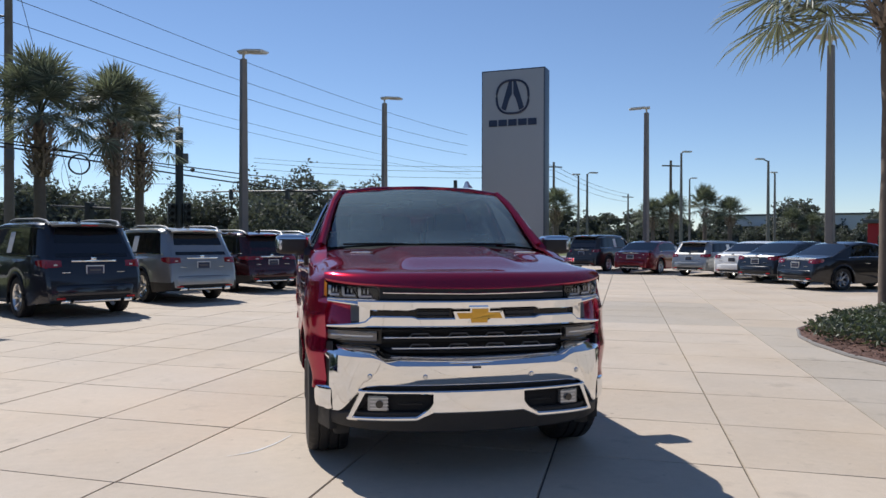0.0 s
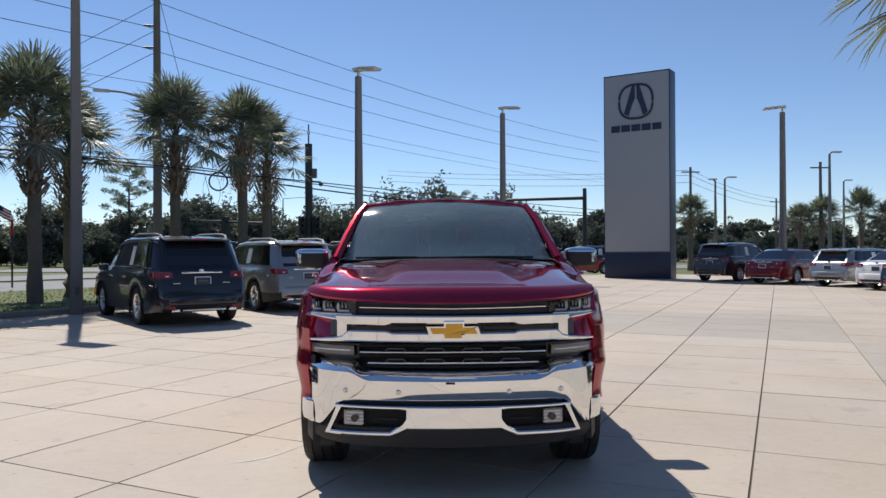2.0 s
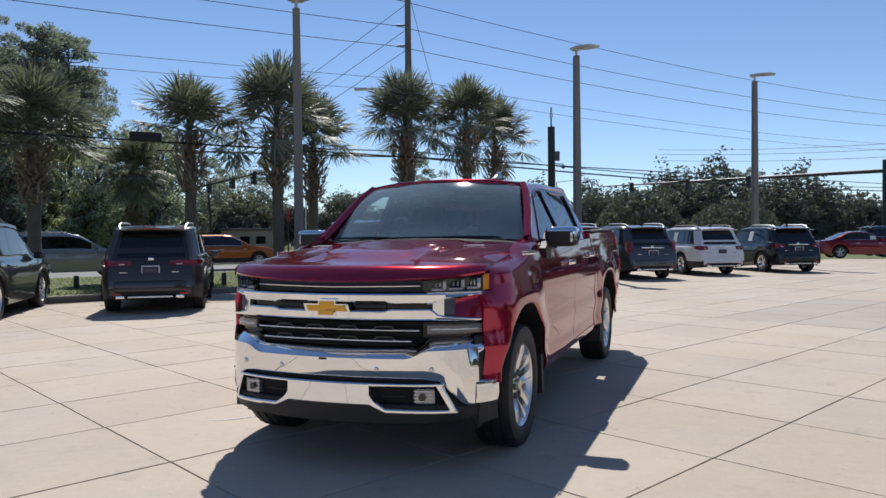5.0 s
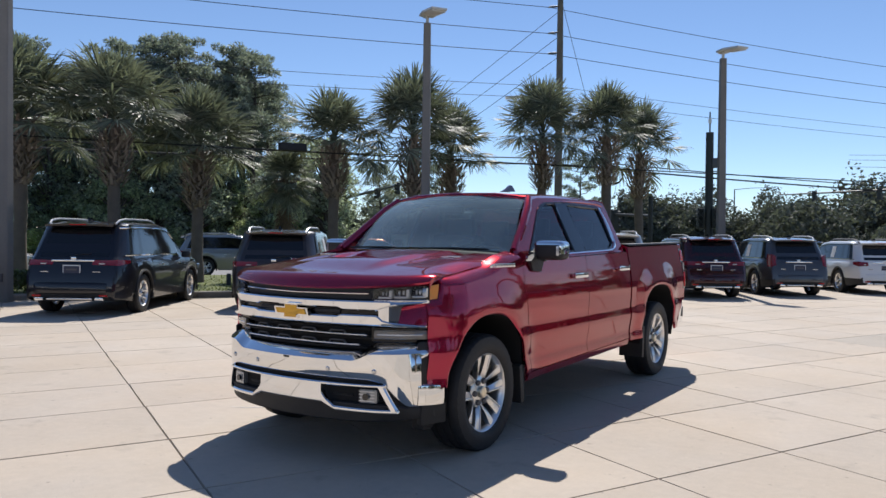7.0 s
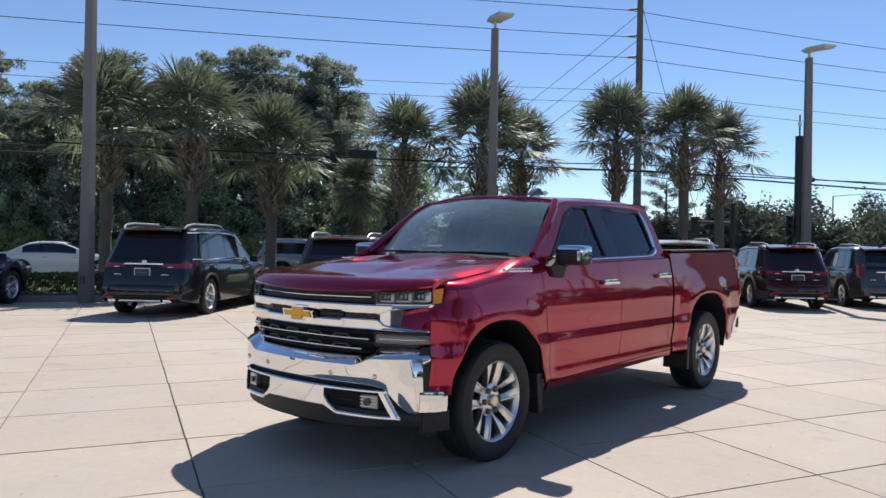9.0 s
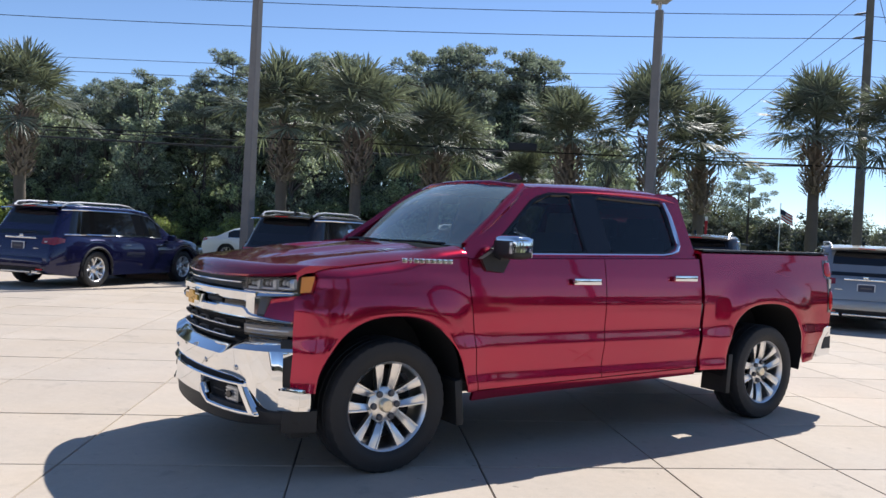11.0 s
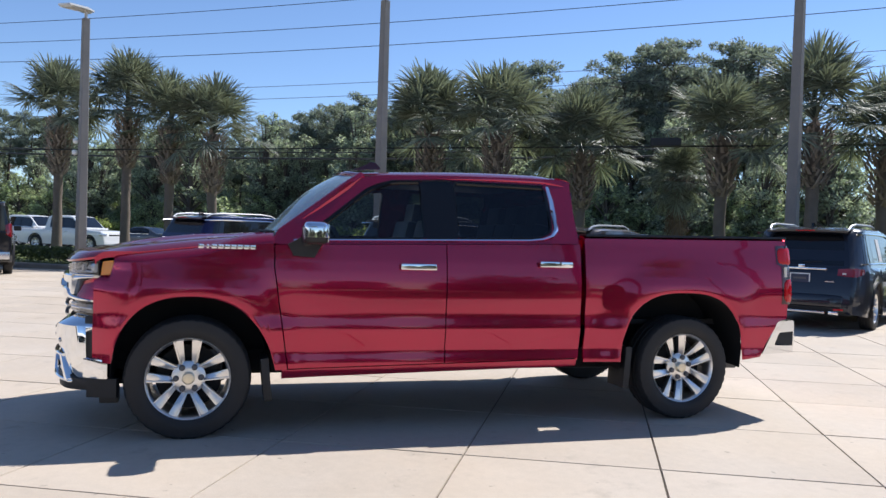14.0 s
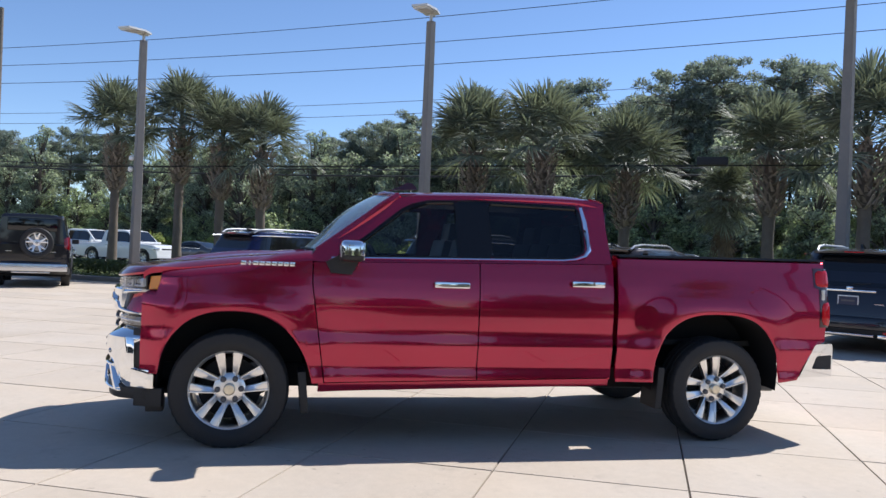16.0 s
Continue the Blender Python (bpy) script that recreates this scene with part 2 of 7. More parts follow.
SHRUB_LIGHT = leaf("sunlit_shrub_leaves", (0.30, 0.34, 0.13), 0.5, 0.25, 1.2, 0.5, 0.6)
OAK_OLIVE = leaf("olive_oak_leaves", (0.17, 0.18, 0.12), 0.6, 0.25, 0.6, 0.5, 0.45)
OAK_DARK = leaf("dark_leaves", (0.105, 0.115, 0.098), 0.75, 0.25, 0.6, 0.45, 0.3)
FLAG_RED = mat("flag_red", (0.42, 0.02, 0.03), 0.7)
WALL_PALE = mat("pale_wall", (0.72, 0.71, 0.69), 0.8, vary=0.05, scale=0.4)
WALL_TAN = mat("tan_wall", (0.40, 0.34, 0.27), 0.8, vary=0.08, scale=0.5)
COVER_LEAF = leaf("ground_cover_leaves", (0.085, 0.105, 0.062), 0.55, 0.3, 2.0, 0.5, 0.25)
SHRUB_LEAF = leaf("shrub_leaves", (0.11, 0.135, 0.045), 0.5, 0.2, 2.0, 0.4, 0.35)


# ==== mesh helpers ====
def part(name, bm, material, parent=None, label="", smooth=35, at=None):
    """Links a bmesh as one mesh object, under parent if there is one."""
    me = bpy.data.meshes.new(name)
    bmesh.ops.recalc_face_normals(bm, faces=bm.faces)
    bm.to_mesh(me)
    bm.free()
    me.materials.append(material)
    if smooth:
        me.polygons.foreach_set("use_smooth", [True] * len(me.polygons))
        me.set_sharp_from_angle(angle=radians(smooth))
    return link(name, me, parent, label, at)


def link(name, me, parent=None, label="", at=None):
    ob = new(name, me)
    if parent:
        ob.parent = parent
    if at is not None:
        ob.matrix_basis = at
    return tagged(ob, label)


def empty(name, m, label, category, group="", kind=""):
    ob = new(name)
    ob.empty_display_size = 0.2
    ob.matrix_basis = m
    return tagged(ob, label, category, group, kind)


def add_box(bm, c, s, m=None, bevel=0.0):
    geo = bmesh.ops.create_cube(bm, size=1.0)
    vs = geo["verts"]
    for v in vs:
        v.co = Vector((v.co.x * s[0], v.co.y * s[1], v.co.z * s[2]))
    if bevel:
        es = {e for v in vs for e in v.link_edges}
        r = bmesh.ops.bevel(bm, geom=list(es), offset=bevel, segments=2, affect="EDGES", profile=0.7)
        vs = list({v for f in r["faces"] for v in f.verts} | {v for v in vs if v.is_valid})
    for v in vs:
        p = (m @ v.co) if m else v.co
        v.co = p + Vector(c)
    return vs


def boxm(c, s, m=None, bevel=0.0):
    bm = bmesh.new()
    add_box(bm, c, s, m, bevel)
    return bm


def add_tube(bm, pts, r, n=8, cap=True):
    pts = [Vector(p) for p in pts]
    rings = []
    for i, p in enumerate(pts):
        d = (pts[min(i + 1, len(pts) - 1)] - pts[max(i - 1, 0)]).normalized()
        a = d.cross(Vector((0, 0, 1)))
        if a.length < 0.05:
            a = d.cross(Vector((1, 0, 0)))
        a.normalize()
        b = d.cross(a)
        rr = r[i] if isinstance(r, (list, tuple)) else r
        rings.append([bm.verts.new(p + (a * math.cos(k * math.tau / n) + b * math.sin(k * math.tau / n)) * rr) for k in range(n)])
    for q, w in zip(rings, rings[1:]):
        for k in range(n):
            bm.faces.new((q[k], q[(k + 1) % n], w[(k + 1) % n], w[k]))
    if cap:
        bm.faces.new(rings[0][::-1])
        bm.faces.new(rings[-1])


def tube(pts, r, n=8):
    bm = bmesh.new()
    add_tube(bm, pts, r, n)
    return bm


def add_grid(bm, rows, flip=False):
    vs = [[bm.verts.new(p) for p in row] for row in rows]
    for a, b in zip(vs, vs[1:]):
        for i in range(len(a) - 1):
            f = (a[i], a[i + 1], b[i + 1], b[i])
            try:
                bm.faces.new(f[::-1] if flip else f)
            except ValueError:
                pass
    return vs


def thicken(bm, d):
    """Gives a sheet a thickness d, inwards against its normals."""
    bmesh.ops.recalc_face_normals(bm, faces=bm.faces)
    bmesh.ops.solidify(bm, geom=bm.faces[:], thickness=d)


def lathe(profile, n=32, axis="x"):
    """A turned body from (radius, along) pairs."""
    bm = bmesh.new()
    add_lathe(bm, profile, n, axis)
    return bm


def add_lathe(bm, profile, n=32, axis="x", c=(0, 0, 0), caps=True):
    rings = []
    for r, h in profile:
        ring = []
        for k in range(n):
            a = k * math.tau / n
            p = (h, r * math.cos(a), r * math.sin(a)) if axis == "x" else (r * math.cos(a), r * math.sin(a), h)
            ring.append(bm.verts.new(Vector(p) + Vector(c)))
        rings.append(ring)
    for q, w in zip(rings, rings[1:]):
        for k in range(n):
            bm.faces.new((q[k], q[(k + 1) % n], w[(k + 1) % n], w[k]))
    if caps and profile[0][0] > 1e-4:
        bm.faces.new(rings[0][::-1])
    if caps and profile[-1][0] > 1e-4:
        bm.faces.new(rings[-1])
    bmesh.ops.remove_doubles(bm, verts=bm.verts, dist=1e-5)


def prism(poly, d0, d1, axis="x"):
    """A solid from an outline in two axes, from d0 to d1 along the third."""
    bm = bmesh.new()
    def at(a, b, d):
        return {"x": (d, a, b), "y": (a, d, b), "z": (a, b, d)}[axis]
    lo = [bm.verts.new(at(a, b, d0)) for a, b in poly]
    hi = [bm.verts.new(at(a, b, d1)) for a, b in poly]
    bm.faces.new(lo)
    bm.faces.new(hi[::-1])
    k = len(poly)
    for i in range(k):
        bm.faces.new((lo[i], lo[(i + 1) % k], hi[(i + 1) % k], hi[i]))
    return bm


def sheet_holes(outer, holes, to3d, thick):
    """A sheet with an outline and holes in it, both as flat point loops, mapped into space and thickened."""
    bm = bmesh.new()
    edges = []
    for loop in [outer, *holes]:
        vs = [bm.verts.new((a, b, 0)) for a, b in loop]
        edges += [bm.edges.new((vs[i], vs[(i + 1) % len(vs)])) for i in range(len(vs))]
    bmesh.ops.triangle_fill(bm, use_beauty=True, use_dissolve=False, edges=edges)
    for v in bm.verts:
        v.co = to3d(v.co.x, v.co.y)
    bmesh.ops.recalc_face_normals(bm, faces=bm.faces)
    thicken(bm, thick)
    return bm


def rounded(pts, r, n=4):
    """Rounds the corners of an outline."""
    out = []
    k = len(pts)
    for i in range(k):
        p, a, b = Vector(pts[i]), Vector(pts[i - 1]), Vector(pts[(i + 1) % k])
        rr = min(r, (a - p).length * 0.45, (b - p).length * 0.45)
        s, e = p + (a - p).normalized() * rr, p + (b - p).normalized() * rr
        for j in range(n + 1):
            t = j / n
            out.append(tuple(s * (1 - t) ** 2 + p * 2 * t * (1 - t) + e * t * t))
    return out


def lerp_table(table, x):
    if x <= table[0][0]:
        return table[0][1]
    for (a, p), (b, q) in zip(table, table[1:]):
        if x <= b:
            return p + (q - p) * (x - a) / (b - a)
    return table[-1][1]


def smooth_table(table, x, k=1.0):
    """As lerp_table, eased."""
    return sum(w * lerp_table(table, x + d * k) for d, w in ((-0.07, 1), (-0.045, 2), (-0.02, 3), (0, 3), (0.02, 3), (0.045, 2), (0.07, 1))) / 15


def flip_x(bm):
    for v in bm.verts:
        v.co.x = -v.co.x
    bmesh.ops.reverse_faces(bm, faces=bm.faces)
    return bm


# ==== the lot's own axes ====
JOINT_ANGLE = 24.8
ju = Vector((math.sin(radians(JOINT_ANGLE)), math.cos(radians(JOINT_ANGLE)), 0))
jv = Vector((math.cos(radians(JOINT_ANGLE)), -math.sin(radians(JOINT_ANGLE)), 0))
KERB_O = Vector((-8.45, 12.73, 0))
kn = Vector((-0.84, 0.54, 0)).normalized()
ks = Vector((0.54, 0.84, 0)).normalized()


def kerb_xy(s, w, z=0.0):
    """A place s metres along the kerb line and w metres beyond it."""
    return KERB_O + ks * s + kn * w + Vector((0, 0, z))


# ==== the pickup truck ====
def front_y(x):
    """The plan curve of the nose."""
    return -0.905 + 0.26 * x * x + 0.28 * abs(x) ** 8


def bump_y(x):
    """The plan curve of the chrome bumper's face."""
    return -0.935 + 0.22 * x * x + 0.45 * abs(x) ** 8


SIDE_TABLE = [(0.34, 0.938), (0.40, 0.956), (0.44, 0.971), (0.475, 0.981), (0.50, 0.980), (0.565, 0.971), (0.58, 0.971), (0.60, 0.974), (0.70, 0.990), (0.715, 0.9925), (0.73, 0.993), (0.75, 0.991), (0.81, 0.984), (0.83, 0.9835), (0.88, 0.987), (0.95, 0.9915), (1.00, 0.992), (1.06, 0.989), (1.12, 0.983), (1.20, 0.972), (1.30, 0.953), (1.36, 0.941), (1.46, 0.925)]
ARCHES = [(0.012, 0.39, 0.495, 0.550, 2.4), (3.695, 0.40, 0.545, 0.602, 2.7)]


def arch_e(y, z, a):
    return (abs((y - a[0]) / a[2]) ** a[4] + (max(0.0, z - a[1]) / a[3]) ** a[4]) ** (1 / a[4])


def sstep(t):
    t = max(0.0, min(1.0, t))
    return t * t * (3 - 2 * t)


def side_x(y, z):
    x = smooth_table(SIDE_TABLE, z, 0.16)
    if y < -0.3:
        x -= 0.075 * ((-0.30 - y) / 0.25) ** 2 + 0.03 * max(0.0, min(1.0, (z - 0.97) / 0.13)) * min(1.0, (-0.30 - y) / 0.2)
    for a in ARCHES:
        e = arch_e(y, z, a)
        if z > a[1] - 0.1 and e < 1.535:
            # a narrow lip that turns in towards the tyre, below a broad shoulder that spreads from the body
            if e < 1.035:
                x += 0.024 - 0.008 * ((1.035 - e) / 0.035) ** 2
            else:
                x += 0.024 * (1 - sstep((e - 1.035) / 0.50)) ** 1.3
    return x


def arch_z(y, base):
    z = base
    for a in ARCHES:
        d = abs((y - a[0]) / a[2])
        if d < 1:
            z = max(z, a[1] + a[3] * (1 - d ** a[4]) ** (1 / a[4]))
    return z


def side_panel(y0, y1, zbot, ztop, ny=24, nz=12, roll=0.0, thick=0.02, dense=(), arc=((0.014, 0.010), (0.034, 0.018), (0.07, 0.023))):
    """A body side panel; y0 and y1 may lean with z, and the bottom follows the wheel arch."""
    ss = [i / ny for i in range(ny + 1)]
    ym = (y0(0.8), y1(0.8))
    for d in dense:
        ss += [max(0, min(1, (q - ym[0]) / (ym[1] - ym[0]))) for q in d]
    ss = sorted(set(round(s, 4) for s in ss))
    rows = []
    for s in ss:
        y = ym[0] + (ym[1] - ym[0]) * s
        zb, zt = arch_z(y, zbot(y)), ztop(y)
        row = []
        for j in range(nz + 1):
            z = zb + (zt - zb) * j / nz
            yy = y0(z) + (y1(z) - y0(z)) * s
            row.append((side_x(yy, z), yy, z))
        if roll:
            x, yy, z = row[-1]
            for dx, dz in (*arc, (roll, 0.026 if arc[0][1] < 0.012 else 0.058)):
                row.append((min(x - dx, x), yy, z + dz))
        rows.append(row)
    bm = bmesh.new()
    add_grid(bm, rows)
    thicken(bm, thick)
    return bm


def arch_points(a, spread=1.0):
    out = []
    for k in range(25):
        t = -math.pi / 2 + math.pi * k / 24
        sx = math.sin(t)
        out.append(a[0] + a[2] * math.copysign(abs(sx) ** (2 / a[4]), sx) * spread)
    return out


def nose_band(x0, x1, z0, z1, off=0.0, depth=0.05, n=20, slope=0.0, plan=front_y):
    """A band across the nose from x0 to x1, following its plan curve; z0 and z1 are heights or functions of x."""
    f0 = z0 if callable(z0) else (lambda x: z0)
    f1 = z1 if callable(z1) else (lambda x: z1)
    rows = []
    for i in range(n + 1):
        x = x0 + (x1 - x0) * i / n
        y, b, t = plan(x) + off, f0(x), f1(x)
        r = min(0.008, (t - b) * 0.3)
        rows.append([(x, y + depth, b), (x, y + r, b), (x, y, b + r), (x, y + slope, t - r), (x, y + slope + r, t), (x, y + slope + depth, t)])
    bm = bmesh.new()
    vs = add_grid(bm, rows)
    for row in (vs[0], vs[-1]):
        bm.faces.new(row)
    for a, b in zip(vs, vs[1:]):
        bm.faces.new((a[0], b[0], b[-1], a[-1]))
    return bm


def pebble(c, r, keep=None, soft=0.42):
    """A rounded box; keep says, of a place in parts of its half sizes, whether the skin goes there."""
    bm = bmesh.new()
    rows, nv, nu = [], 28, 56
    for j in range(nv + 1):
        v = -math.pi / 2 + math.pi * j / nv
        row = []
        for i in range(nu + 1):
            u = math.tau * i / nu
            q = (math.cos(v) * math.cos(u), math.cos(v) * math.sin(u), math.sin(v))
            row.append(tuple(c[k] + r[k] * math.copysign(abs(q[k]) ** soft, q[k]) for k in range(3)))
        rows.append(row)
    add_grid(bm, rows)
    bmesh.ops.remove_doubles(bm, verts=bm.verts, dist=1e-4)
    if keep:
        away = [f for f in bm.faces if not keep(*((f.calc_center_median()[k] - c[k]) / r[k] for k in range(3)))]
        bmesh.ops.delete(bm, geom=away, context="FACES")
    return bm


def lamp_shell(x0, x1, z0, f1, off, n=22):
    """A lamp body along the nose, closed above and running back under the hood."""
    rows = []
    for i in range(n + 1):
        x = x0 + (x1 - x0) * i / n
        y, t = front_y(x) + off, f1(x)
        rows.append([(x * 0.93, y + 0.10, z0), (x, y, z0), (x, y, t), (x * 0.95, y + 0.05, t + 0.002), (x * 0.88, y + 0.12, t - 0.01)])
    bm = bmesh.new()
    vs = add_grid(bm, rows)
    bm.faces.new(vs[0])
    bm.faces.new(vs[-1][::-1])
    return bm


def both(name, make, material, parent, label=""):
    part(name, make(), material, parent, label)
    part(name, flip_x(make()), material, parent, label)


def wheel_meshes(radius, rim_r, width, style):
    """Meshes of a wheel whose axle is x and whose face looks to +x."""
    h = width / 2
    bm = bmesh.new()
    prof = [(rim_r * 0.97, -h * 0.80), (rim_r + 0.01, -h * 0.93), (rim_r + (radius - rim_r) * 0.45, -h), (radius * 0.955, -h * 0.93), (radius * 0.992, -h * 0.78),
            (radius, -h * 0.62), (radius, -h * 0.5), (radius * 0.978, -h * 0.48), (radius * 0.978, -h * 0.42), (radius, -h * 0.40), (radius, -h * 0.06), (radius * 0.978, -h * 0.04)]
    prof = prof + [(r, -x) for r, x in prof[::-1]]
    nb = 120
    add_lathe(bm, prof, nb, caps=False)
    for v in bm.verts:
        rr = math.hypot(v.co.y, v.co.z)
        if abs(v.co.x) > h * 0.55 and rr > radius * 0.95:
            k = round((math.atan2(v.co.z, v.co.y) % math.tau) / math.tau * nb)
            if k % 3 == (0 if v.co.x > 0 else 1):
                v.co.y *= 0.986
                v.co.z *= 0.986
    tyre = bm
    rb = bmesh.new()
    f = h * 0.86
    add_lathe(rb, [(rim_r * 0.90, -h * 0.75), (rim_r * 0.90, f - 0.05), (rim_r * 0.93, f - 0.015), (rim_r * 0.985, f), (rim_r, f - 0.006), (rim_r * 0.985, f - 0.03), (rim_r * 0.955, -h * 0.75)], 56, caps=False)
    arms = style["arms"]
    for k in range(arms):
        base = math.tau * k / arms
        for s in style["split"]:
            rows = []
            for j in range(7):
                t = j / 6
                r = rim_r * (0.22 + 0.73 * t)
                ang = base + s * (0.30 + 0.70 * t) * math.pi / arms
                if style.get("pair"):
                    ang = base + s * (style["pair"][0] + (style["pair"][1] - style["pair"][0]) * max(0.0, (t - 0.15) / 0.85)) / r
                w = rim_r * (style["w"][0] + (style["w"][1] - style["w"][0]) * t)
                x = f - 0.035 + 0.026 * t - 0.03 * (1 - t) ** 3
                d = 0.045 - 0.01 * t
                c, sn = math.cos(ang), math.sin(ang)
                ring = []
                shape = ((-0.5, -d), (-0.5, -0.011), (-0.12 * s - 0.1, 0), (-0.12 * s + 0.1, 0), (0.5, -0.011), (0.5, -d))
                if style.get("pair"):
                    # low towards the pocket, a crease, and a fine raised edge along the wide window
                    shape = ((-0.5, -d), (-0.5, -0.020 * (1 - t)- 0.004), (0.16, -0.001), (0.36, -0.006), (0.40, 0.002), (0.5, 0.002), (0.5, -d))
                    shape = [(q * s, dx) for q, dx in shape]
                for dw, dx in shape:
                    ring.append((x + dx, r * sn + w * dw * c, r * c - w * dw * sn))
                rows.append(ring)
            vs = add_grid(rb, rows)
            for a, b in zip(vs, vs[1:]):
                rb.faces.new((a[0], a[-1], b[-1], b[0]))
    hr = style.get("hub", 0.34) * rim_r
    add_lathe(rb, [(hr, f - 0.085), (hr, f - 0.060), (hr * 0.88, f - 0.050), (rim_r * 0.2, f - 0.046), (0.0, f - 0.045)], 32)
    hb = bmesh.new()
    add_lathe(hb, [(rim_r * 0.78, -0.03), (rim_r * 0.78, 0.0), (rim_r * 0.34, 0.0), (rim_r * 0.30, f - 0.09), (0, f - 0.09)], 40)
    cap = bmesh.new()
    add_lathe(cap, [(rim_r * 0.15, f - 0.05), (rim_r * 0.15, f - 0.022), (rim_r * 0.12, f - 0.014), (0, f - 0.012)], 24)
    nuts = []
    for k in range(style["nuts"]):
        a = math.tau * (k + 0.5) / style["nuts"]
        nuts.append((0, rim_r * 0.29 * math.sin(a), rim_r * 0.29 * math.cos(a)))
    nut = bmesh.new()
    add_lathe(nut, [(0.020, f - 0.06), (0.020, f - 0.034), (0.015, f - 0.028), (0, f - 0.027)], 10)
    out = {}
    for key, b, m in (("tyre", tyre, RUBBER), ("rim", rb, style["mat"]), ("hub", hb, style.get("back", DISC)), ("cap", cap, style["cap"]), ("nut", nut, GREY_PL)):
        me = bpy.data.meshes.new("wheel_" + key)
        bmesh.ops.recalc_face_normals(b, faces=b.faces)
        b.to_mesh(me)
        b.free()
        me.materials.append(m)
        me.polygons.foreach_set("use_smooth", [True] * len(me.polygons))
        me.set_sharp_from_angle(angle=radians(38))
        out[key] = me
    out["nuts"] = nuts
    return out


def put_wheel(parent, meshes, m, nuts=False, label=""):
    hub = link("wheel", meshes["hub"], parent, label, m)
    link("tyre", meshes["tyre"], hub, "black rubber tyre")
    link("rim", meshes["rim"], hub)
    link("centre_cap", meshes["cap"], hub)
    if nuts:
        for p in meshes["nuts"]:
            link("lug_nut", meshes["nut"], hub, "", Matrix.Translation(p))
    return hub


def bumper_end():
    """The foot of the chrome bumper that runs back to the wheel arch."""
    rows = []
    for i in range(13):
        t = i / 12
        y = -0.655 + 0.158 * t
        x = 0.852 + 0.092 * (1 - (1 - t) ** 1.8)
        rows.append([(x - 0.07, y, 0.534), (x - 0.018, y, 0.533), (x - 0.003, y, 0.524), (x, y, 0.510), (x + 0.001, y, 0.44), (x - 0.006, y, 0.402), (x - 0.02, y, 0.392), (x - 0.06, y, 0.390)])
    bm = bmesh.new()
    vs = add_grid(bm, rows)
    bm.faces.new(vs[-1])
    return bm


def fuel_panel():
    """A rounded flap lying just proud of the bed side."""
    loop = rounded([(2.975, 0.86), (3.17, 0.86), (3.17, 1.06), (2.975, 1.06)], 0.08)
    bm = bmesh.new()
    mid = [(3.072 + (a - 3.072) * 0.975, 0.96 + (b - 0.96) * 0.975) for a, b in loop]
    o = [bm.verts.new((side_x(a, b) - 0.004, a, b)) for a, b in loop]
    i = [bm.verts.new((side_x(a, b) + 0.003, a, b)) for a, b in mid]
    n = len(o)
    for k in range(n):
        bm.faces.new((o[k], o[(k + 1) % n], i[(k + 1) % n], i[k]))
    bm.faces.new(i)
    return bm


truck = empty("pickup_truck", pose(0, 0, 0), "dark cherry red crew cab pickup truck with chrome bumpers", "pickup truck")

HOOD_Z = [(-0.95, 1.204), (-0.82, 1.218), (-0.70, 1.233), (-0.40, 1.278), (0.0, 1.330), (0.36, 1.362), (0.60, 1.375)]


def hood_z(x, y):
    """Height of the hood: a crowned sheet with a raised middle, a channel along each side of it and a scooped rear."""
    a = abs(x)
    d = y - max(front_y(x) + 0.02, -0.945)
    z = smooth_table(HOOD_Z, y) - 0.030 * (a / 0.87) ** 2.0 - 0.034 * max(0.0, (a - 0.70) / 0.172) ** 2 * sstep((y + 0.62) / 0.35)
    z -= (0.074 - 0.040 * (a / 0.87) ** 2) * max(0.0, 1 - d / 0.11) ** 2.6
    z += 0.022 * sstep((0.43 - a) / 0.14) * sstep((y + 0.68) / 0.40)
    z -= 0.010 * math.exp(-((a - 0.50) / 0.05) ** 2) * sstep((y + 0.40) / 0.25)
    w = 0.265 + 0.10 * sstep((y + 0.28) / 0.55)
    z -= 0.024 * sstep((w - a) / 0.045) * sstep((y + 0.26) / 0.07) * (1 - 0.5 * sstep((y - 0.0) / 0.4))
    return z


FENDER_TOP = [(-0.74, 1.030), (-0.500, 1.040), (-0.475, 1.13), (-0.445, 1.178), (-0.2, 1.225), (0.2, 1.30), (0.55, 1.345)]


def fender_top(y):
    if y < -0.47:
        return lerp_table(FENDER_TOP, y)
    k = sstep(y / 0.4)
    return (hood_z(0.872, y) - 0.064) * (1 - k) + (lerp_table(FENDER_TOP, y) - 0.03) * k


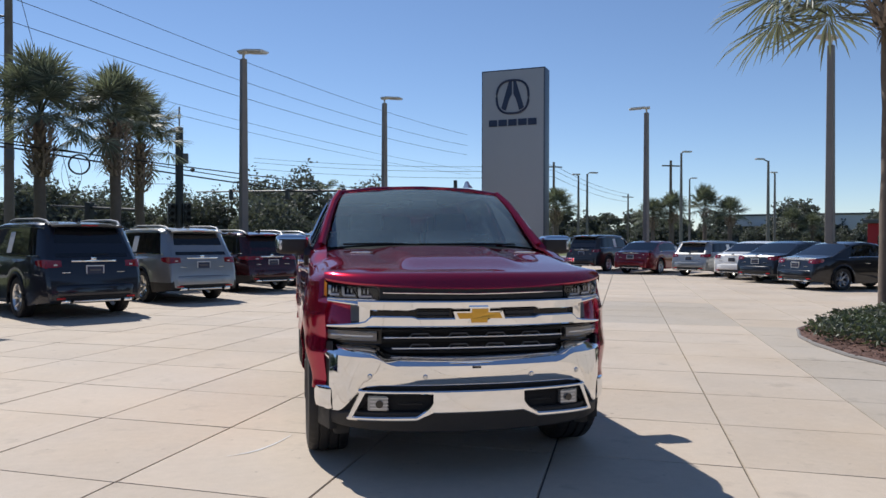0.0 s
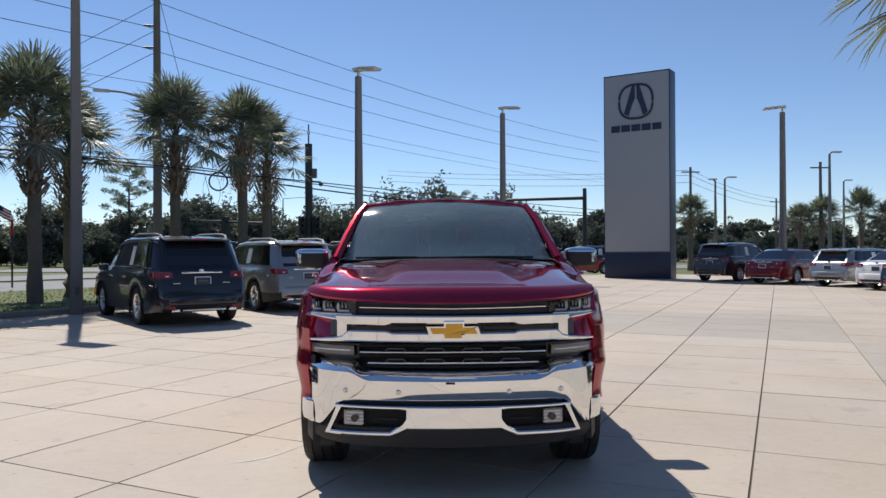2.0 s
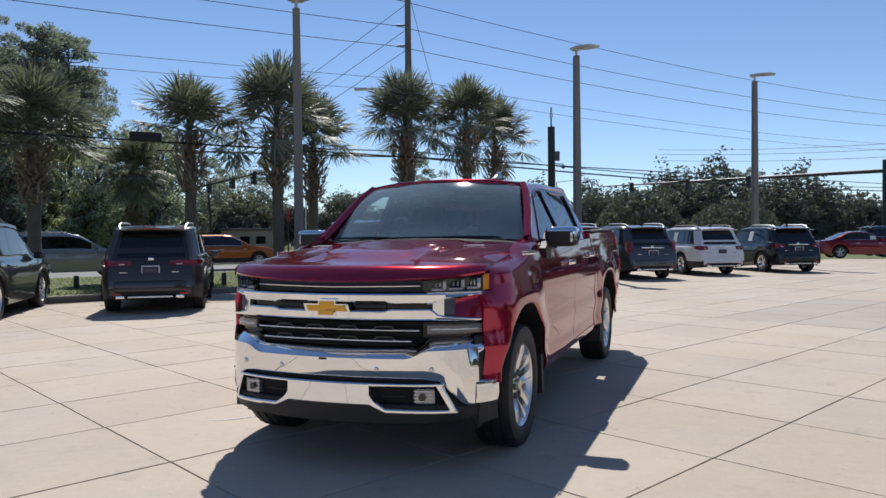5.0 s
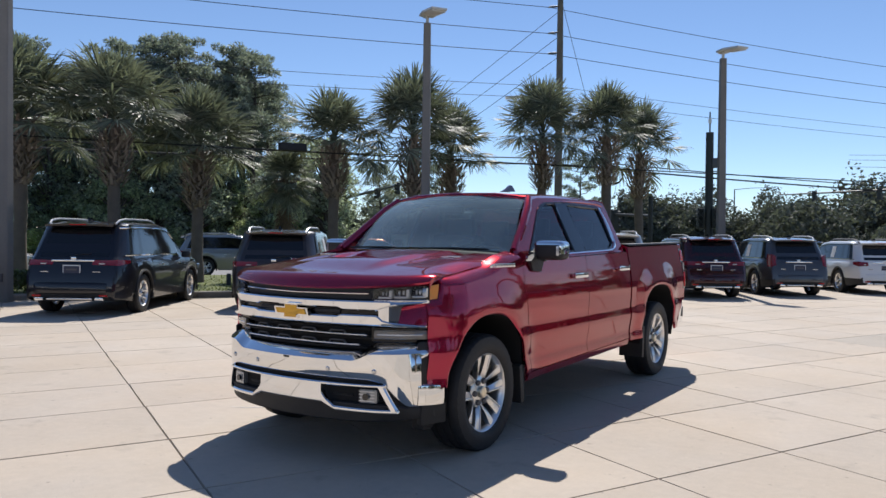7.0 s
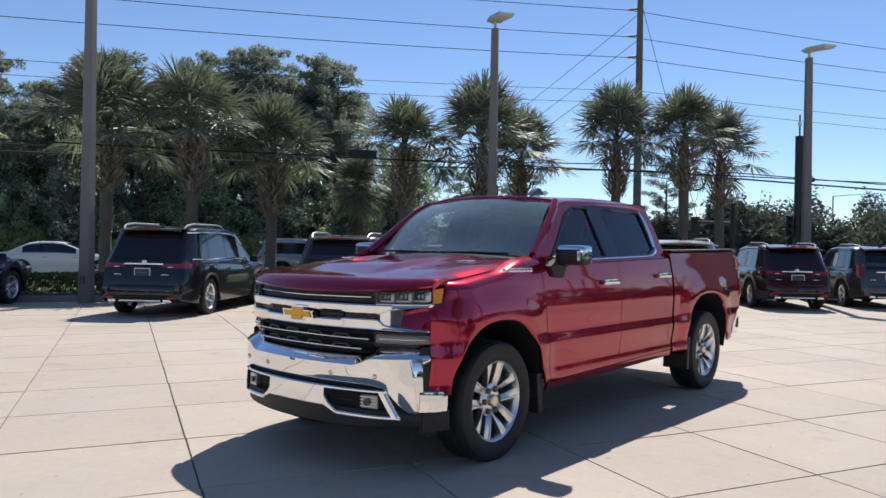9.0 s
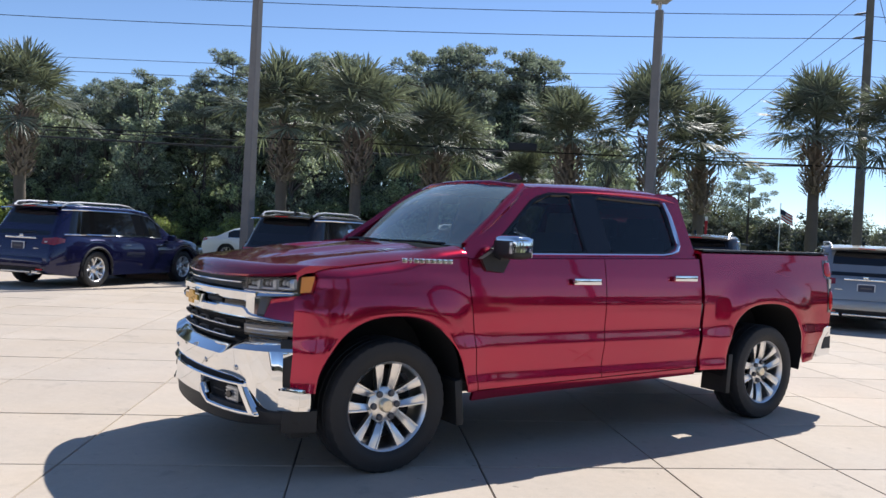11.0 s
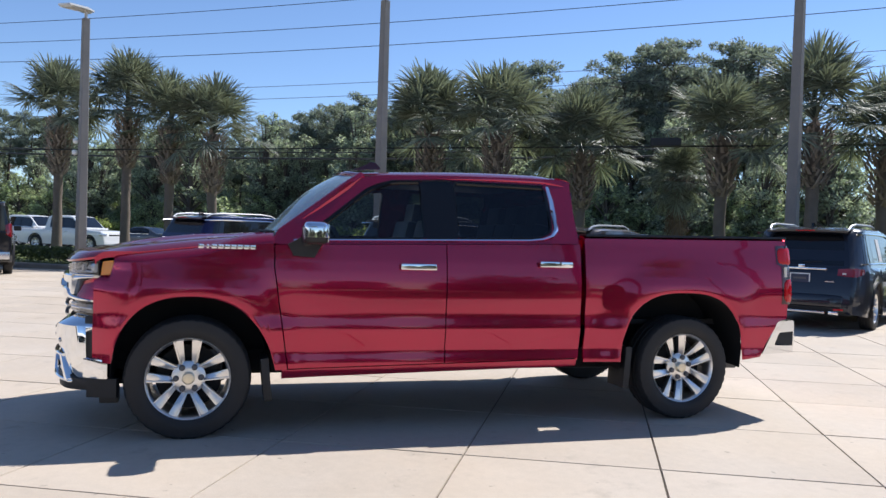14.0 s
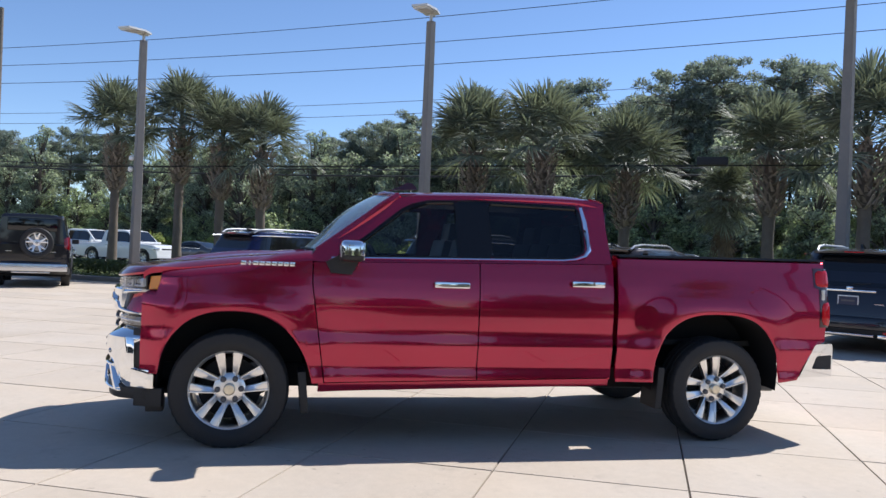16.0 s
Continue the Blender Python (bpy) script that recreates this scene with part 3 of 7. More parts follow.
DOOR_CUT = lambda z: 0.535 + max(0.0, 1.15 - z) * 0.15
for sgn in (1, -1):
    fix = (lambda b: b) if sgn > 0 else flip_x
    fb = lambda y: 0.505 if y < -0.40 else 0.45
    part("front_fender", fix(side_panel(lambda z: -0.598, lambda z: DOOR_CUT(z) - 0.004, fb, fender_top, 48, 52, roll=0.125, arc=((0.012, 0.013), (0.032, 0.029), (0.065, 0.044)),
         dense=(arch_points(ARCHES[0]), arch_points(ARCHES[0], 1.08), arch_points(ARCHES[0], 1.16), (-0.55, -0.535, -0.52, -0.50, -0.487, -0.475, -0.46)))), RED, truck)
    belt = lambda y: 1.295 + 0.028 * (y - 0.55)
    part("front_door", fix(side_panel(lambda z: DOOR_CUT(z) + 0.004, lambda z: 1.742, lambda y: 0.456 + 0.02 * (y - 0.6), belt, 26, 60)), RED, truck)
    part("rear_door", fix(side_panel(lambda z: 1.750, lambda z: 2.802 - max(0, 0.55 - z) * 0.15, lambda y: 0.456 + 0.02 * (y - 0.6), belt, 24, 60)), RED, truck)
    part("rocker_panel", fix(side_panel(lambda z: 0.60, lambda z: 2.78, lambda y: 0.388 + 0.024 * (y - 0.6), lambda y: 0.449 + 0.02 * (y - 0.6), 10, 6)), RED, truck)
    BED_TOP = lambda y: 1.405 + 0.017 * (y - 2.85)
    bb = lambda y: 0.47 + max(0.0, y - 4.25) * 0.12
    bed_end = lambda z: 4.665 if z > 0.80 else max(4.578 - (0.778 - z) * 0.54, 4.665 - (0.80 - z) * 3.5)
    bsm = side_panel(lambda z: 2.842, lambda z: 4.665, bb, BED_TOP, 44, 60, roll=0.09,
         dense=(arch_points(ARCHES[1]), arch_points(ARCHES[1], 1.08), arch_points(ARCHES[1], 1.16)))
    for v in bsm.verts:
        v.co.y = min(v.co.y, bed_end(v.co.z))
    part("bed_side", fix(bsm), RED, truck)
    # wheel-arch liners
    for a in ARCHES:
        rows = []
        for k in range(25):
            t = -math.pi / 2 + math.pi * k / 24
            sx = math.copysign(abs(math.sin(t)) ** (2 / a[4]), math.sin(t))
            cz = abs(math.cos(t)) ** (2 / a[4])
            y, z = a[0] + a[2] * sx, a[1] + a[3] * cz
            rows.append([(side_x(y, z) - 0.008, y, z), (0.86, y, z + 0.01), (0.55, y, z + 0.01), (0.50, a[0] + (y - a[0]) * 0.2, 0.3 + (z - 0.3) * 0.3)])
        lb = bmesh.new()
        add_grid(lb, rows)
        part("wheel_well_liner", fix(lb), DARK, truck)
    # mud flaps
    fl = boxm((0.86, 0.500, 0.385), (0.25, 0.055, 0.29), Matrix.Rotation(radians(6), 3, "X"), 0.012)
    part("mud_flap", fix(fl), BLACK_PL, truck)
    fl = boxm((0.86, 3.215, 0.42), (0.25, 0.05, 0.32), Matrix.Rotation(radians(-4), 3, "X"), 0.005)
    part("mud_flap", fix(fl), BLACK_PL, truck)
    # bed rail cap and inner bed wall
    rows = [[(0.945, y, BED_TOP(y) + 0.018), (0.940, y, BED_TOP(y) + 0.033), (0.83, y, BED_TOP(y) + 0.033), (0.82, y, BED_TOP(y) + 0.0)] for y in (2.85, 3.5, 4.1, 4.665)]
    rb = bmesh.new()
    add_grid(rb, rows)
    thicken(rb, 0.008)
    part("bed_rail_cap", fix(rb), BLACK_PL, truck)
    part("bed_inner_wall", fix(boxm((0.80, 3.74, 1.22), (0.03, 1.72, 0.36))), RED, truck)

    # greenhouse side
    to3d = lambda y, z: Vector((0.940 - (z - 1.30) * 0.46 - 0.06 * max(0, z - 1.70), y, z))
    outer = [(0.50, 1.31), (0.56, 1.40), (0.78, 1.565), (1.02, 1.735), (1.14, 1.795), (1.30, 1.825), (1.75, 1.845), (2.35, 1.858), (2.66, 1.862), (2.78, 1.856), (2.812, 1.838), (2.806, 1.78), (2.800, 1.62), (2.806, 1.42), (2.808, 1.362), (1.75, 1.332), (0.57, 1.300)]
    win_f = rounded([(0.73, 1.337), (1.60, 1.362), (1.598, 1.785), (1.38, 1.772), (1.20, 1.705)], 0.035)
    win_r = rounded([(1.846, 1.368), (2.46, 1.387), (2.595, 1.44), (2.600, 1.60), (2.588, 1.785), (1.842, 1.790)], 0.04)
    part("cab_side_frame", fix(sheet_holes(outer, [win_f, win_r], to3d, 0.035)), RED, truck)
    for loop, g_mat, lab in ((win_f, SIDE_GLASS, "lightly tinted front side window"), (win_r, PRIVACY, "dark privacy glass rear side window")):
        gb = bmesh.new()
        vs = [gb.verts.new(to3d(a, b) - Vector((0.014, 0, 0))) for a, b in loop]
        gb.faces.new(vs)
        ob = part("side_window", fix(gb), g_mat, truck, lab, smooth=0)
        sl = bmesh.new()
        add_tube(sl, [to3d(a, b) - Vector((0.012, 0, 0)) for a, b in loop + loop[:1]], 0.016, 6)
        part("window_gasket", fix(sl), GLOSS_BLACK, truck)
    # pillar cover, window trim
    pc = prism([(1.603, 1.345), (1.843, 1.352), (1.840, 1.80), (1.600, 1.795)], 0, 0.004)
    for v in pc.verts:
        v.co = to3d(v.co.y, v.co.z) + Vector((0.001 + v.co.x, 0, 0))
    part("pillar_cover", fix(pc), GLOSS_BLACK, truck)
    trim = bmesh.new()
    add_tube(trim, [to3d(y, 1.337 + 0.026 * (y - 0.66)) + Vector((0.004, 0, -0.008)) for y in (0.66, 1.1, 1.6, 2.0, 2.44)], 0.010, 6)
    part("chrome_belt_trim", fix(trim), CHROME, truck)
    trim = bmesh.new()
    add_tube(trim, [to3d(y, z) + Vector((0.003, 0, 0)) for y, z in ((2.42, 1.376), (2.51, 1.385), (2.595, 1.412), (2.630, 1.46), (2.632, 1.56), (2.628, 1.68), (2.612, 1.795))], [0.010, 0.012, 0.016, 0.019, 0.019, 0.017, 0.012], 6)
    part("chrome_window_trim", fix(trim), CHROME, truck)
    tr2 = bmesh.new()
    add_tube(tr2, [to3d(y, z) + Vector((0.003, 0, 0)) for y, z in ((0.71, 1.345), (0.93, 1.512), (1.18, 1.712), (1.26, 1.752), (1.38, 1.785), (1.75, 1.803), (2.58, 1.803))], 0.006, 5)
    part("window_seal", fix(tr2), GLOSS_BLACK, truck)
    # door handles
    for y in (1.53, 2.585):
        z = 1.166 + 0.035 * (y - 1.53)
        x = side_x(y, z)
        hb = boxm((x + 0.030, y, z), (0.024, 0.262, 0.044), None, 0.011)
        h = part("door_handle", fix(hb), CHROME, truck, "chrome door handle")
        cup = lathe([(0.055, 0.0), (0.05, 0.004), (0.0, 0.002)], 20)
        for v in cup.verts:
            v.co = Vector((v.co.x + x - 0.002, v.co.y * 1.2 + y, v.co.z * 0.62 + z - 0.004))
        part("handle_recess", fix(cup), RED, h)
        for dy in (-0.085, 0.085):
            part("handle_mount", fix(boxm((x + 0.012, y + dy, z), (0.03, 0.03, 0.022), None, 0.004)), CHROME, h)
    # mirror
    arm = boxm((0.985, 0.745, 1.335), (0.14, 0.05, 0.05), Matrix.Rotation(radians(14), 3, "Y"), 0.012)
    mir = part("mirror", fix(arm), BLACK_PL, truck)
    sail = prism([(0.62, 1.30), (0.66, 1.225), (0.80, 1.215), (0.86, 1.325), (0.80, 1.42), (0.70, 1.345)], 0.935, 0.985)
    part("mirror_mount", fix(sail), BLACK_PL, mir)
    part("mirror_housing", fix(pebble((1.075, 0.788, 1.382), (0.124, 0.080, 0.074))), BLACK_PL, mir)
    cap = pebble((1.077, 0.789, 1.384), (0.126, 0.083, 0.0755), lambda a, b, h_: h_ > 0.52 or (a > 0.60 and h_ > -0.42 and b > -0.93))
    part("mirror_cap", fix(cap), CHROME, mir, "chrome cap over the top and outer side of the mirror")
    part("mirror_lamp", fix(boxm((1.160, 0.712, 1.380), (0.022, 0.014, 0.075), Matrix.Rotation(radians(18), 3, "Z"), 0.006)), LAMP_CLEAR, mir, "clear lamp in the mirror")
    part("mirror_glass", fix(boxm((1.080, 0.866, 1.384), (0.20, 0.006, 0.12), None, 0.002)), CHROME, mir)
    # taillight
    for zl, zh, yf in ((1.243, 1.380, 4.572), (0.935, 1.122, 4.618)):
        rows = []
        for k in range(13):
            q = abs(2 * k / 12 - 1)
            z = zl + (zh - zl) * k / 12
            x = side_x(4.6, z)
            e, g = 0.030 * q ** 5, 0.010 * q ** 6
            rows.append([(x - 0.012, yf + e, z), (x + 0.008 - g, yf + 0.008 + e, z), (x + 0.013 - g, (yf + 4.67) / 2, z), (x + 0.010 - g, 4.670, z), (x - 0.012, 4.708 - e * 0.3, z), (x - 0.06, 4.718, z), (0.82, 4.718, z), (0.82, 4.66, z)])
        tl = bmesh.new()
        vs = add_grid(tl, rows)
        tl.faces.new(vs[0])
        tl.faces.new(vs[-1][::-1])
        t_l = part("tail_light", fix(tl), LAMP_RED, truck, "red tail light")
    hsb = []
    for z in (0.918, 0.95, 1.0, 1.06, 1.115, 1.145, 1.20, 1.225, 1.24, 1.28, 1.33, 1.37, 1.396):
        x = side_x(4.6, z)
        yf = 4.560 if z > 1.235 else 4.604
        hsb.append([(x - 0.02, yf, z), (x + 0.003, yf + 0.002, z), (x + 0.004, 4.660, z), (x - 0.02, 4.700, z), (0.81, 4.708, z)])
    hbm = bmesh.new()
    add_grid(hbm, hsb)
    part("tail_light_housing", fix(hbm), MAROON_GLOSS, truck, "dark maroon surround between the two red lenses")
    part("reversing_lens", fix(boxm((side_x(4.6, 1.18) + 0.004, 4.640, 1.182), (0.012, 0.030, 0.085), None, 0.004)), LAMP_WHITE, t_l)
    part("reversing_lens", fix(boxm((0.88, 4.711, 1.182), (0.08, 0.012, 0.09), None, 0.003)), LAMP_WHITE, t_l)
    part("bed_corner", fix(boxm((0.865, 4.63, 1.0), (0.10, 0.07, 0.80), None, 0.01)), RED, truck)
    # headlight group
    hl_top = lambda x: 1.132 + 0.085 * max(0.0, x - 0.57)
    lamp = part("headlight", fix(lamp_shell(0.578, 0.872, 1.058, hl_top, 0.045)), GLOSS_BLACK, truck, "dark headlight with silver light bars")
    for x0, x1 in ((0.622, 0.682), (0.715, 0.775), (0.806, 0.850)):
        lo = 1.082 + 0.04 * (x0 - 0.62)
        part("headlight_cell", fix(nose_band(x0, x1, lo, lambda x: hl_top(x) - 0.012, 0.036, 0.015, 8, 0.012)), GLOSS_BLACK, lamp)
        part("headlight_element", fix(nose_band(x0 - 0.004, x1 + 0.006, lo - 0.010, lo + 0.004, 0.024, 0.022, 8)), LAMP_CLEAR, lamp, "thin silver light bar")
        part("headlight_element", fix(nose_band(x1 - 0.002, x1 + 0.014, lo - 0.004, lambda x: hl_top(x) - 0.014, 0.026, 0.020, 3)), LAMP_CLEAR, lamp, "thin silver light bar")
        for q in (0.30, 0.66):
            xm = x0 + (x1 - x0) * q
            part("headlight_element", fix(nose_band(xm - 0.003, xm + 0.004, lo + 0.010, lambda x: hl_top(x) - 0.022, 0.030, 0.012, 2)), LAMP_CLEAR, lamp, "thin silver light bar")
    part("headlight_lens", fix(nose_band(0.576, 0.858, 1.060, lambda x: hl_top(x) + 0.002, 0.018, 0.012, 22)), HEAD_LENS, lamp, "clear headlight lens")
    am = bmesh.new()
    add_grid(am, [[(0.858 + 0.034 * t - 0.01 * q, -0.578 + 0.086 * t + 0.01 * q, 1.060 + (0.092 + 0.012 * t) * q) for q in (0, 0.3, 0.7, 1)] for t in (0, 0.25, 0.5, 0.75, 1)])
    thicken(am, 0.012)
    part("side_marker", fix(am), LAMP_AMBER, truck, "amber side marker lamp")
    part("nose_corner_panel", fix(nose_band(0.735, 0.872, 0.897, lambda x: 1.022 + 0.22 * max(0, x - 0.735), 0.014, 0.07, 18, 0.040)), RED, truck)
    part("running_light", fix(nose_band(0.690, 0.737, 0.925, 1.028, 0.020, 0.04, 6, 0.02)), GREY_PL, truck, "smoked running light")
    part("chrome_bracket", fix(nose_band(0.632, 0.692, 0.915, 1.048, 0.004, 0.05, 8)), CHROME, truck)
    part("fuel_door" if sgn > 0 else "bed_badge", fix(fuel_panel() if sgn > 0 else boxm((0.985, 4.3, 1.25), (0.006, 0.18, 0.03), None, 0.002)), RED, truck)
    brow = []
    for i in range(13):
        x = 0.70 + 0.182 * i / 12
        y, z = front_y(x) + 0.012, hl_top(x)
        brow.append([(x, y + 0.016, z), (x - 0.003, y + 0.022, z + 0.008), (x - 0.012, y + 0.05, z + 0.016), (x - 0.03, y + 0.10, z + 0.018), (x - 0.06, y + 0.18, z + 0.012)])
    bwm = bmesh.new()
    add_grid(bwm, brow)
    part("fender_brow", fix(bwm), RED, truck)
    strip = part("lower_lamp", fix(nose_band(0.590, 0.868, 0.815, 0.872, 0.030, 0.04, 14)), LOWER_LAMP, truck, "pale translucent lower lamp strip")
    part("light_guide", fix(nose_band(0.612, 0.850, 0.838, 0.850, 0.026, 0.02, 12)), LAMP_CLEAR, strip)
    part("lamp_trim", fix(nose_band(0.56, 0.872, 0.790, 0.892, 0.055, 0.04, 14)), GLOSS_BLACK, truck)
    # corner trim, bumper ear and end
    part("bumper_corner_trim", fix(nose_band(0.840, 0.912, 0.520, 0.800, 0.018, 0.05, 10, plan=bump_y)), BLACK_PL, truck, "black corner trim")
    part("front_bumper_end", fix(bumper_end()), CHROME, truck)
    part("side_valance", fix(boxm((0.868, -0.53, 0.335), (0.05, 0.20, 0.13), Matrix.Rotation(radians(-18), 3, "Z"), 0.012)), BLACK_PL, truck)
    part("tow_bracket", fix(boxm((0.78, -0.50, 0.275), (0.10, 0.12, 0.11), None, 0.02)), BLACK_PL, truck)
    # fog lamp in its chrome surround
    part("fog_recess", fix(nose_band(0.27, 0.745, 0.368, 0.530, 0.055, 0.04, 14, plan=bump_y)), DARK, truck)
    part("fog_duct_rib", fix(nose_band(0.33, 0.47, 0.445, 0.458, 0.045, 0.02, 4, plan=bump_y)), BLACK_PL, truck)
    fogb = boxm((0.585, bump_y(0.585) + 0.045, 0.458), (0.120, 0.05, 0.090), Matrix.Rotation(radians(15), 3, "Z"), 0.012)
    fog = part("fog_lamp", fix(fogb), FOG_GREY, truck, "square silver fog lamp with fine ribs and a dark centre")
    for k in range(4):
        part("lamp_rib", fix(boxm((0.580, bump_y(0.585) + 0.0195, 0.428 + 0.020 * k), (0.108, 0.008, 0.008), Matrix.Rotation(radians(15), 3, "Z"), 0.002)), LAMP_CLEAR, fog)
    part("fog_lens", fix(lathe([(0.0, -0.006), (0.016, -0.005), (0.017, 0.004), (0.021, 0.004), (0.022, 0.012)], 20, "z")), CAR_GLASS, fog, "small dark round lens",
         at=pose(sgn * 0.580, bump_y(0.585) + 0.012, 0.456, 90, 0, sgn * 15))
    rim = part("fog_surround", fix(nose_band(0.27, 0.70, 0.516, 0.535, -0.008, 0.06, 16, plan=bump_y)), CHROME, truck, "chrome surround of the fog lamp")
    part("surround_lower_rail", fix(nose_band(0.27, 0.762, lambda x: lerp_table([(0.27, 0.404), (0.30, 0.390), (0.37, 0.360), (0.762, 0.356)], x), lambda x: lerp_table([(0.27, 0.480), (0.285, 0.455), (0.305, 0.430), (0.37, 0.386), (0.762, 0.378)], x), -0.008, 0.06, 34, plan=bump_y)), CHROME, rim)
    part("surround_end_rail", fix(nose_band(0.655, 0.765, lambda x: lerp_table([(0.655, 0.530), (0.738, 0.360), (0.765, 0.356)], x), lambda x: lerp_table([(0.655, 0.535), (0.688, 0.535), (0.765, 0.366)], x), -0.008, 0.06, 16, plan=bump_y)), CHROME, rim)

# hood
rows = []
for j in range(81):
    t = (j / 80) ** 1.15
    row = []
    for i in range(121):
        x = -0.872 + 1.744 * i / 120
        ya = max(front_y(x) + 0.02, -0.945)
        yb = 0.40 + 0.13 * (abs(x) / 0.87) ** 2
        y = ya + (yb - ya) * t
        row.append((x * (1 + 0.02 * sstep((-0.36 - y) / 0.22)), y, hood_z(x, y)))
    rows.append(row)
lip = [(x, y + 0.010, z - 0.012) for x, y, z in rows[0]]
rows = [lip] + rows
rows = [[(r[0][0] + 0.004, r[0][1], r[0][2] - 0.04)] + r + [(r[-1][0] - 0.004, r[-1][1], r[-1][2] - 0.04)] for r in rows]
hb = bmesh.new()
add_grid(hb, rows)
part("hood", hb, RED, truck)
# cowl, wipers, badges on the hood
cw = bmesh.new()
add_grid(cw, [[(x, 0.41 + 0.13 * (abs(x) / 0.87) ** 2, 1.345 - 0.04 * (x / 0.87) ** 2) for x in (-0.86, -0.6, -0.3, 0, 0.3, 0.6, 0.86)], [(x, 0.58 + 0.13 * (abs(x) / 0.87) ** 2, 1.38 - 0.04 * (x / 0.87) ** 2) for x in (-0.86, -0.6, -0.3, 0, 0.3, 0.6, 0.86)]])
thicken(cw, 0.02)
part("cowl", cw, BLACK_PL, truck)
for x0, x1 in ((-0.70, -0.10), (0.02, 0.66)):
    wb = bmesh.new()
    add_tube(wb, [(x0, 0.50, 1.385), ((x0 + x1) / 2, 0.49, 1.390), (x1, 0.54, 1.385)], 0.008, 5)
    part("wiper", wb, BLACK_PL, truck)
for sgn in (1, -1):
    for k, (wd, z) in enumerate(((0.16, 0.0), (0.12, 0.03))):
        bmb = boxm((sgn * (0.60), 0.10 + k * 0.045, hood_z(0.60, 0.10 + k * 0.045) + 0.004), (wd, 0.022, 0.006), None, 0.001)
        part("hood_badge", bmb, CHROME, truck)
    plate_ = part("door_nameplate", boxm((sgn * (side_x(0.226, 1.274) - 0.001), 0.226, 1.274), (0.003, 0.36, 0.006), None, 0.001), CHROME, truck, "row of small chrome shapes")
    for k in range(9):
        y = 0.06 + 0.0415 * k
        x = side_x(y, 1.274)
        w = 0.034 if k not in (1,) else 0.014
        part("nameplate_bar", boxm((sgn * (x + 0.002), y, 1.274), (0.006, w, 0.028), None, 0.002), CHROME, plate_)

# nose
def step(*pairs):
    return lambda x: lerp_table(pairs, abs(x))


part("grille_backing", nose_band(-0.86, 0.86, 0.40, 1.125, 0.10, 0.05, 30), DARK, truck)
part("grille_bar_upper", nose_band(-0.70, 0.70, step((0, 1.008), (0.365, 1.008), (0.385, 0.996), (0.632, 0.996), (0.70, 1.025)), step((0, 1.056), (0.70, 1.058)), 0.002, 0.06, 70, -0.004), CHROME, truck, "wide chrome grille bar")
part("grille_bar_lower", nose_band(-0.876, 0.876, step((0, 0.904), (0.62, 0.902), (0.876, 0.892)), step((0, 0.957), (0.365, 0.957), (0.385, 0.968), (0.632, 0.968), (0.645, 0.940), (0.70, 0.926), (0.876, 0.903)), -0.004, 0.07, 88, -0.004), CHROME, truck, "wide chrome grille bar")
both("grille_bar_wing", lambda: nose_band(0.66, 0.872, lambda x: 1.022 + 0.12 * max(0, x - 0.66), lambda x: 1.056 + 0.02 * max(0, x - 0.6), 0.004, 0.06, 18, 0.01), CHROME, truck)
both("wing_line", lambda: nose_band(0.60, 0.868, 1.057, lambda x: 1.066 + 0.01 * (x - 0.6), 0.012, 0.03, 14), SATIN, truck)
part("grille_slot", nose_band(-0.635, 0.635, 0.945, 1.012, 0.035, 0.03, 20), GLOSS_BLACK, truck)
both("slot_bar", lambda: nose_band(0.17, 0.36, 0.966, 0.999, 0.022, 0.02, 10), BLACK_PL, truck)
part("grille_line", nose_band(-0.555, 0.555, lambda x: 1.090 + 0.012 * abs(x), lambda x: 1.101 + 0.012 * abs(x), 0.024, 0.02, 24), CHROME, truck)
part("grille_mesh", nose_band(-0.575, 0.575, 1.058, 1.140, 0.05, 0.03, 24), BLACK_PL, truck)
for zc, wd in ((0.848, 0.552), (0.785, 0.505)):
    slat = part("grille_slat", nose_band(-wd, wd, lambda x: zc - 0.010 - 0.008 * abs(x), lambda x: zc - 0.008 * abs(x), 0.014, 0.02, 30), SATIN, truck)
    for xc in (-0.34, -0.113, 0.113, 0.34):
        for x0, x1, k0, k1 in ((-0.066, -0.046, 0.0, 1.0), (-0.046, 0.046, 1.0, 1.0), (0.046, 0.066, 1.0, 0.0)):
            lift = lambda x: 0.022 * (k0 + (k1 - k0) * (x - xc - x0) / (x1 - x0))
            part("slat_kink", nose_band(xc + x0, xc + x1, lambda x: zc - 0.008 + lift(x) - 0.008 * abs(x), lambda x: zc - 0.002 + lift(x) - 0.008 * abs(x), 0.018, 0.02, 4), GREY_PL, slat)
for zc in (0.876, 0.818, 0.755):
    part("grille_fin", nose_band(-0.56, 0.56, zc - 0.012, zc + 0.010, 0.050, 0.04, 20), DARK, truck)


def cross(w, h, a, b):
    """The outline of a slanted cross, w and h being half its width and height, a and b those of its arms."""
    return [(-a, -h), (-a, -b), (-w + 0.016, -b), (-w, b), (-a + 0.006, b), (-a + 0.006, h), (a, h), (a, b), (w - 0.016, b), (w, -b), (a - 0.006, -b), (a - 0.006, -h)]


em = prism(cross(0.158, 0.050, 0.062, 0.025), -0.928, -0.890, "y")
for v in em.verts:
    v.co.z += 0.972
    v.co.y += 0.20 * v.co.x ** 2
emb = part("grille_emblem_frame", em, CHROME, truck, "chrome frame of the emblem")
em = prism(cross(0.138, 0.041, 0.052, 0.017), -0.934, -0.895, "y")
for v in em.verts:
    v.co.z += 0.972
    v.co.y += 0.20 * v.co.x ** 2
part("emblem_face", em, GOLD, emb, "plain gold cross-shaped emblem")


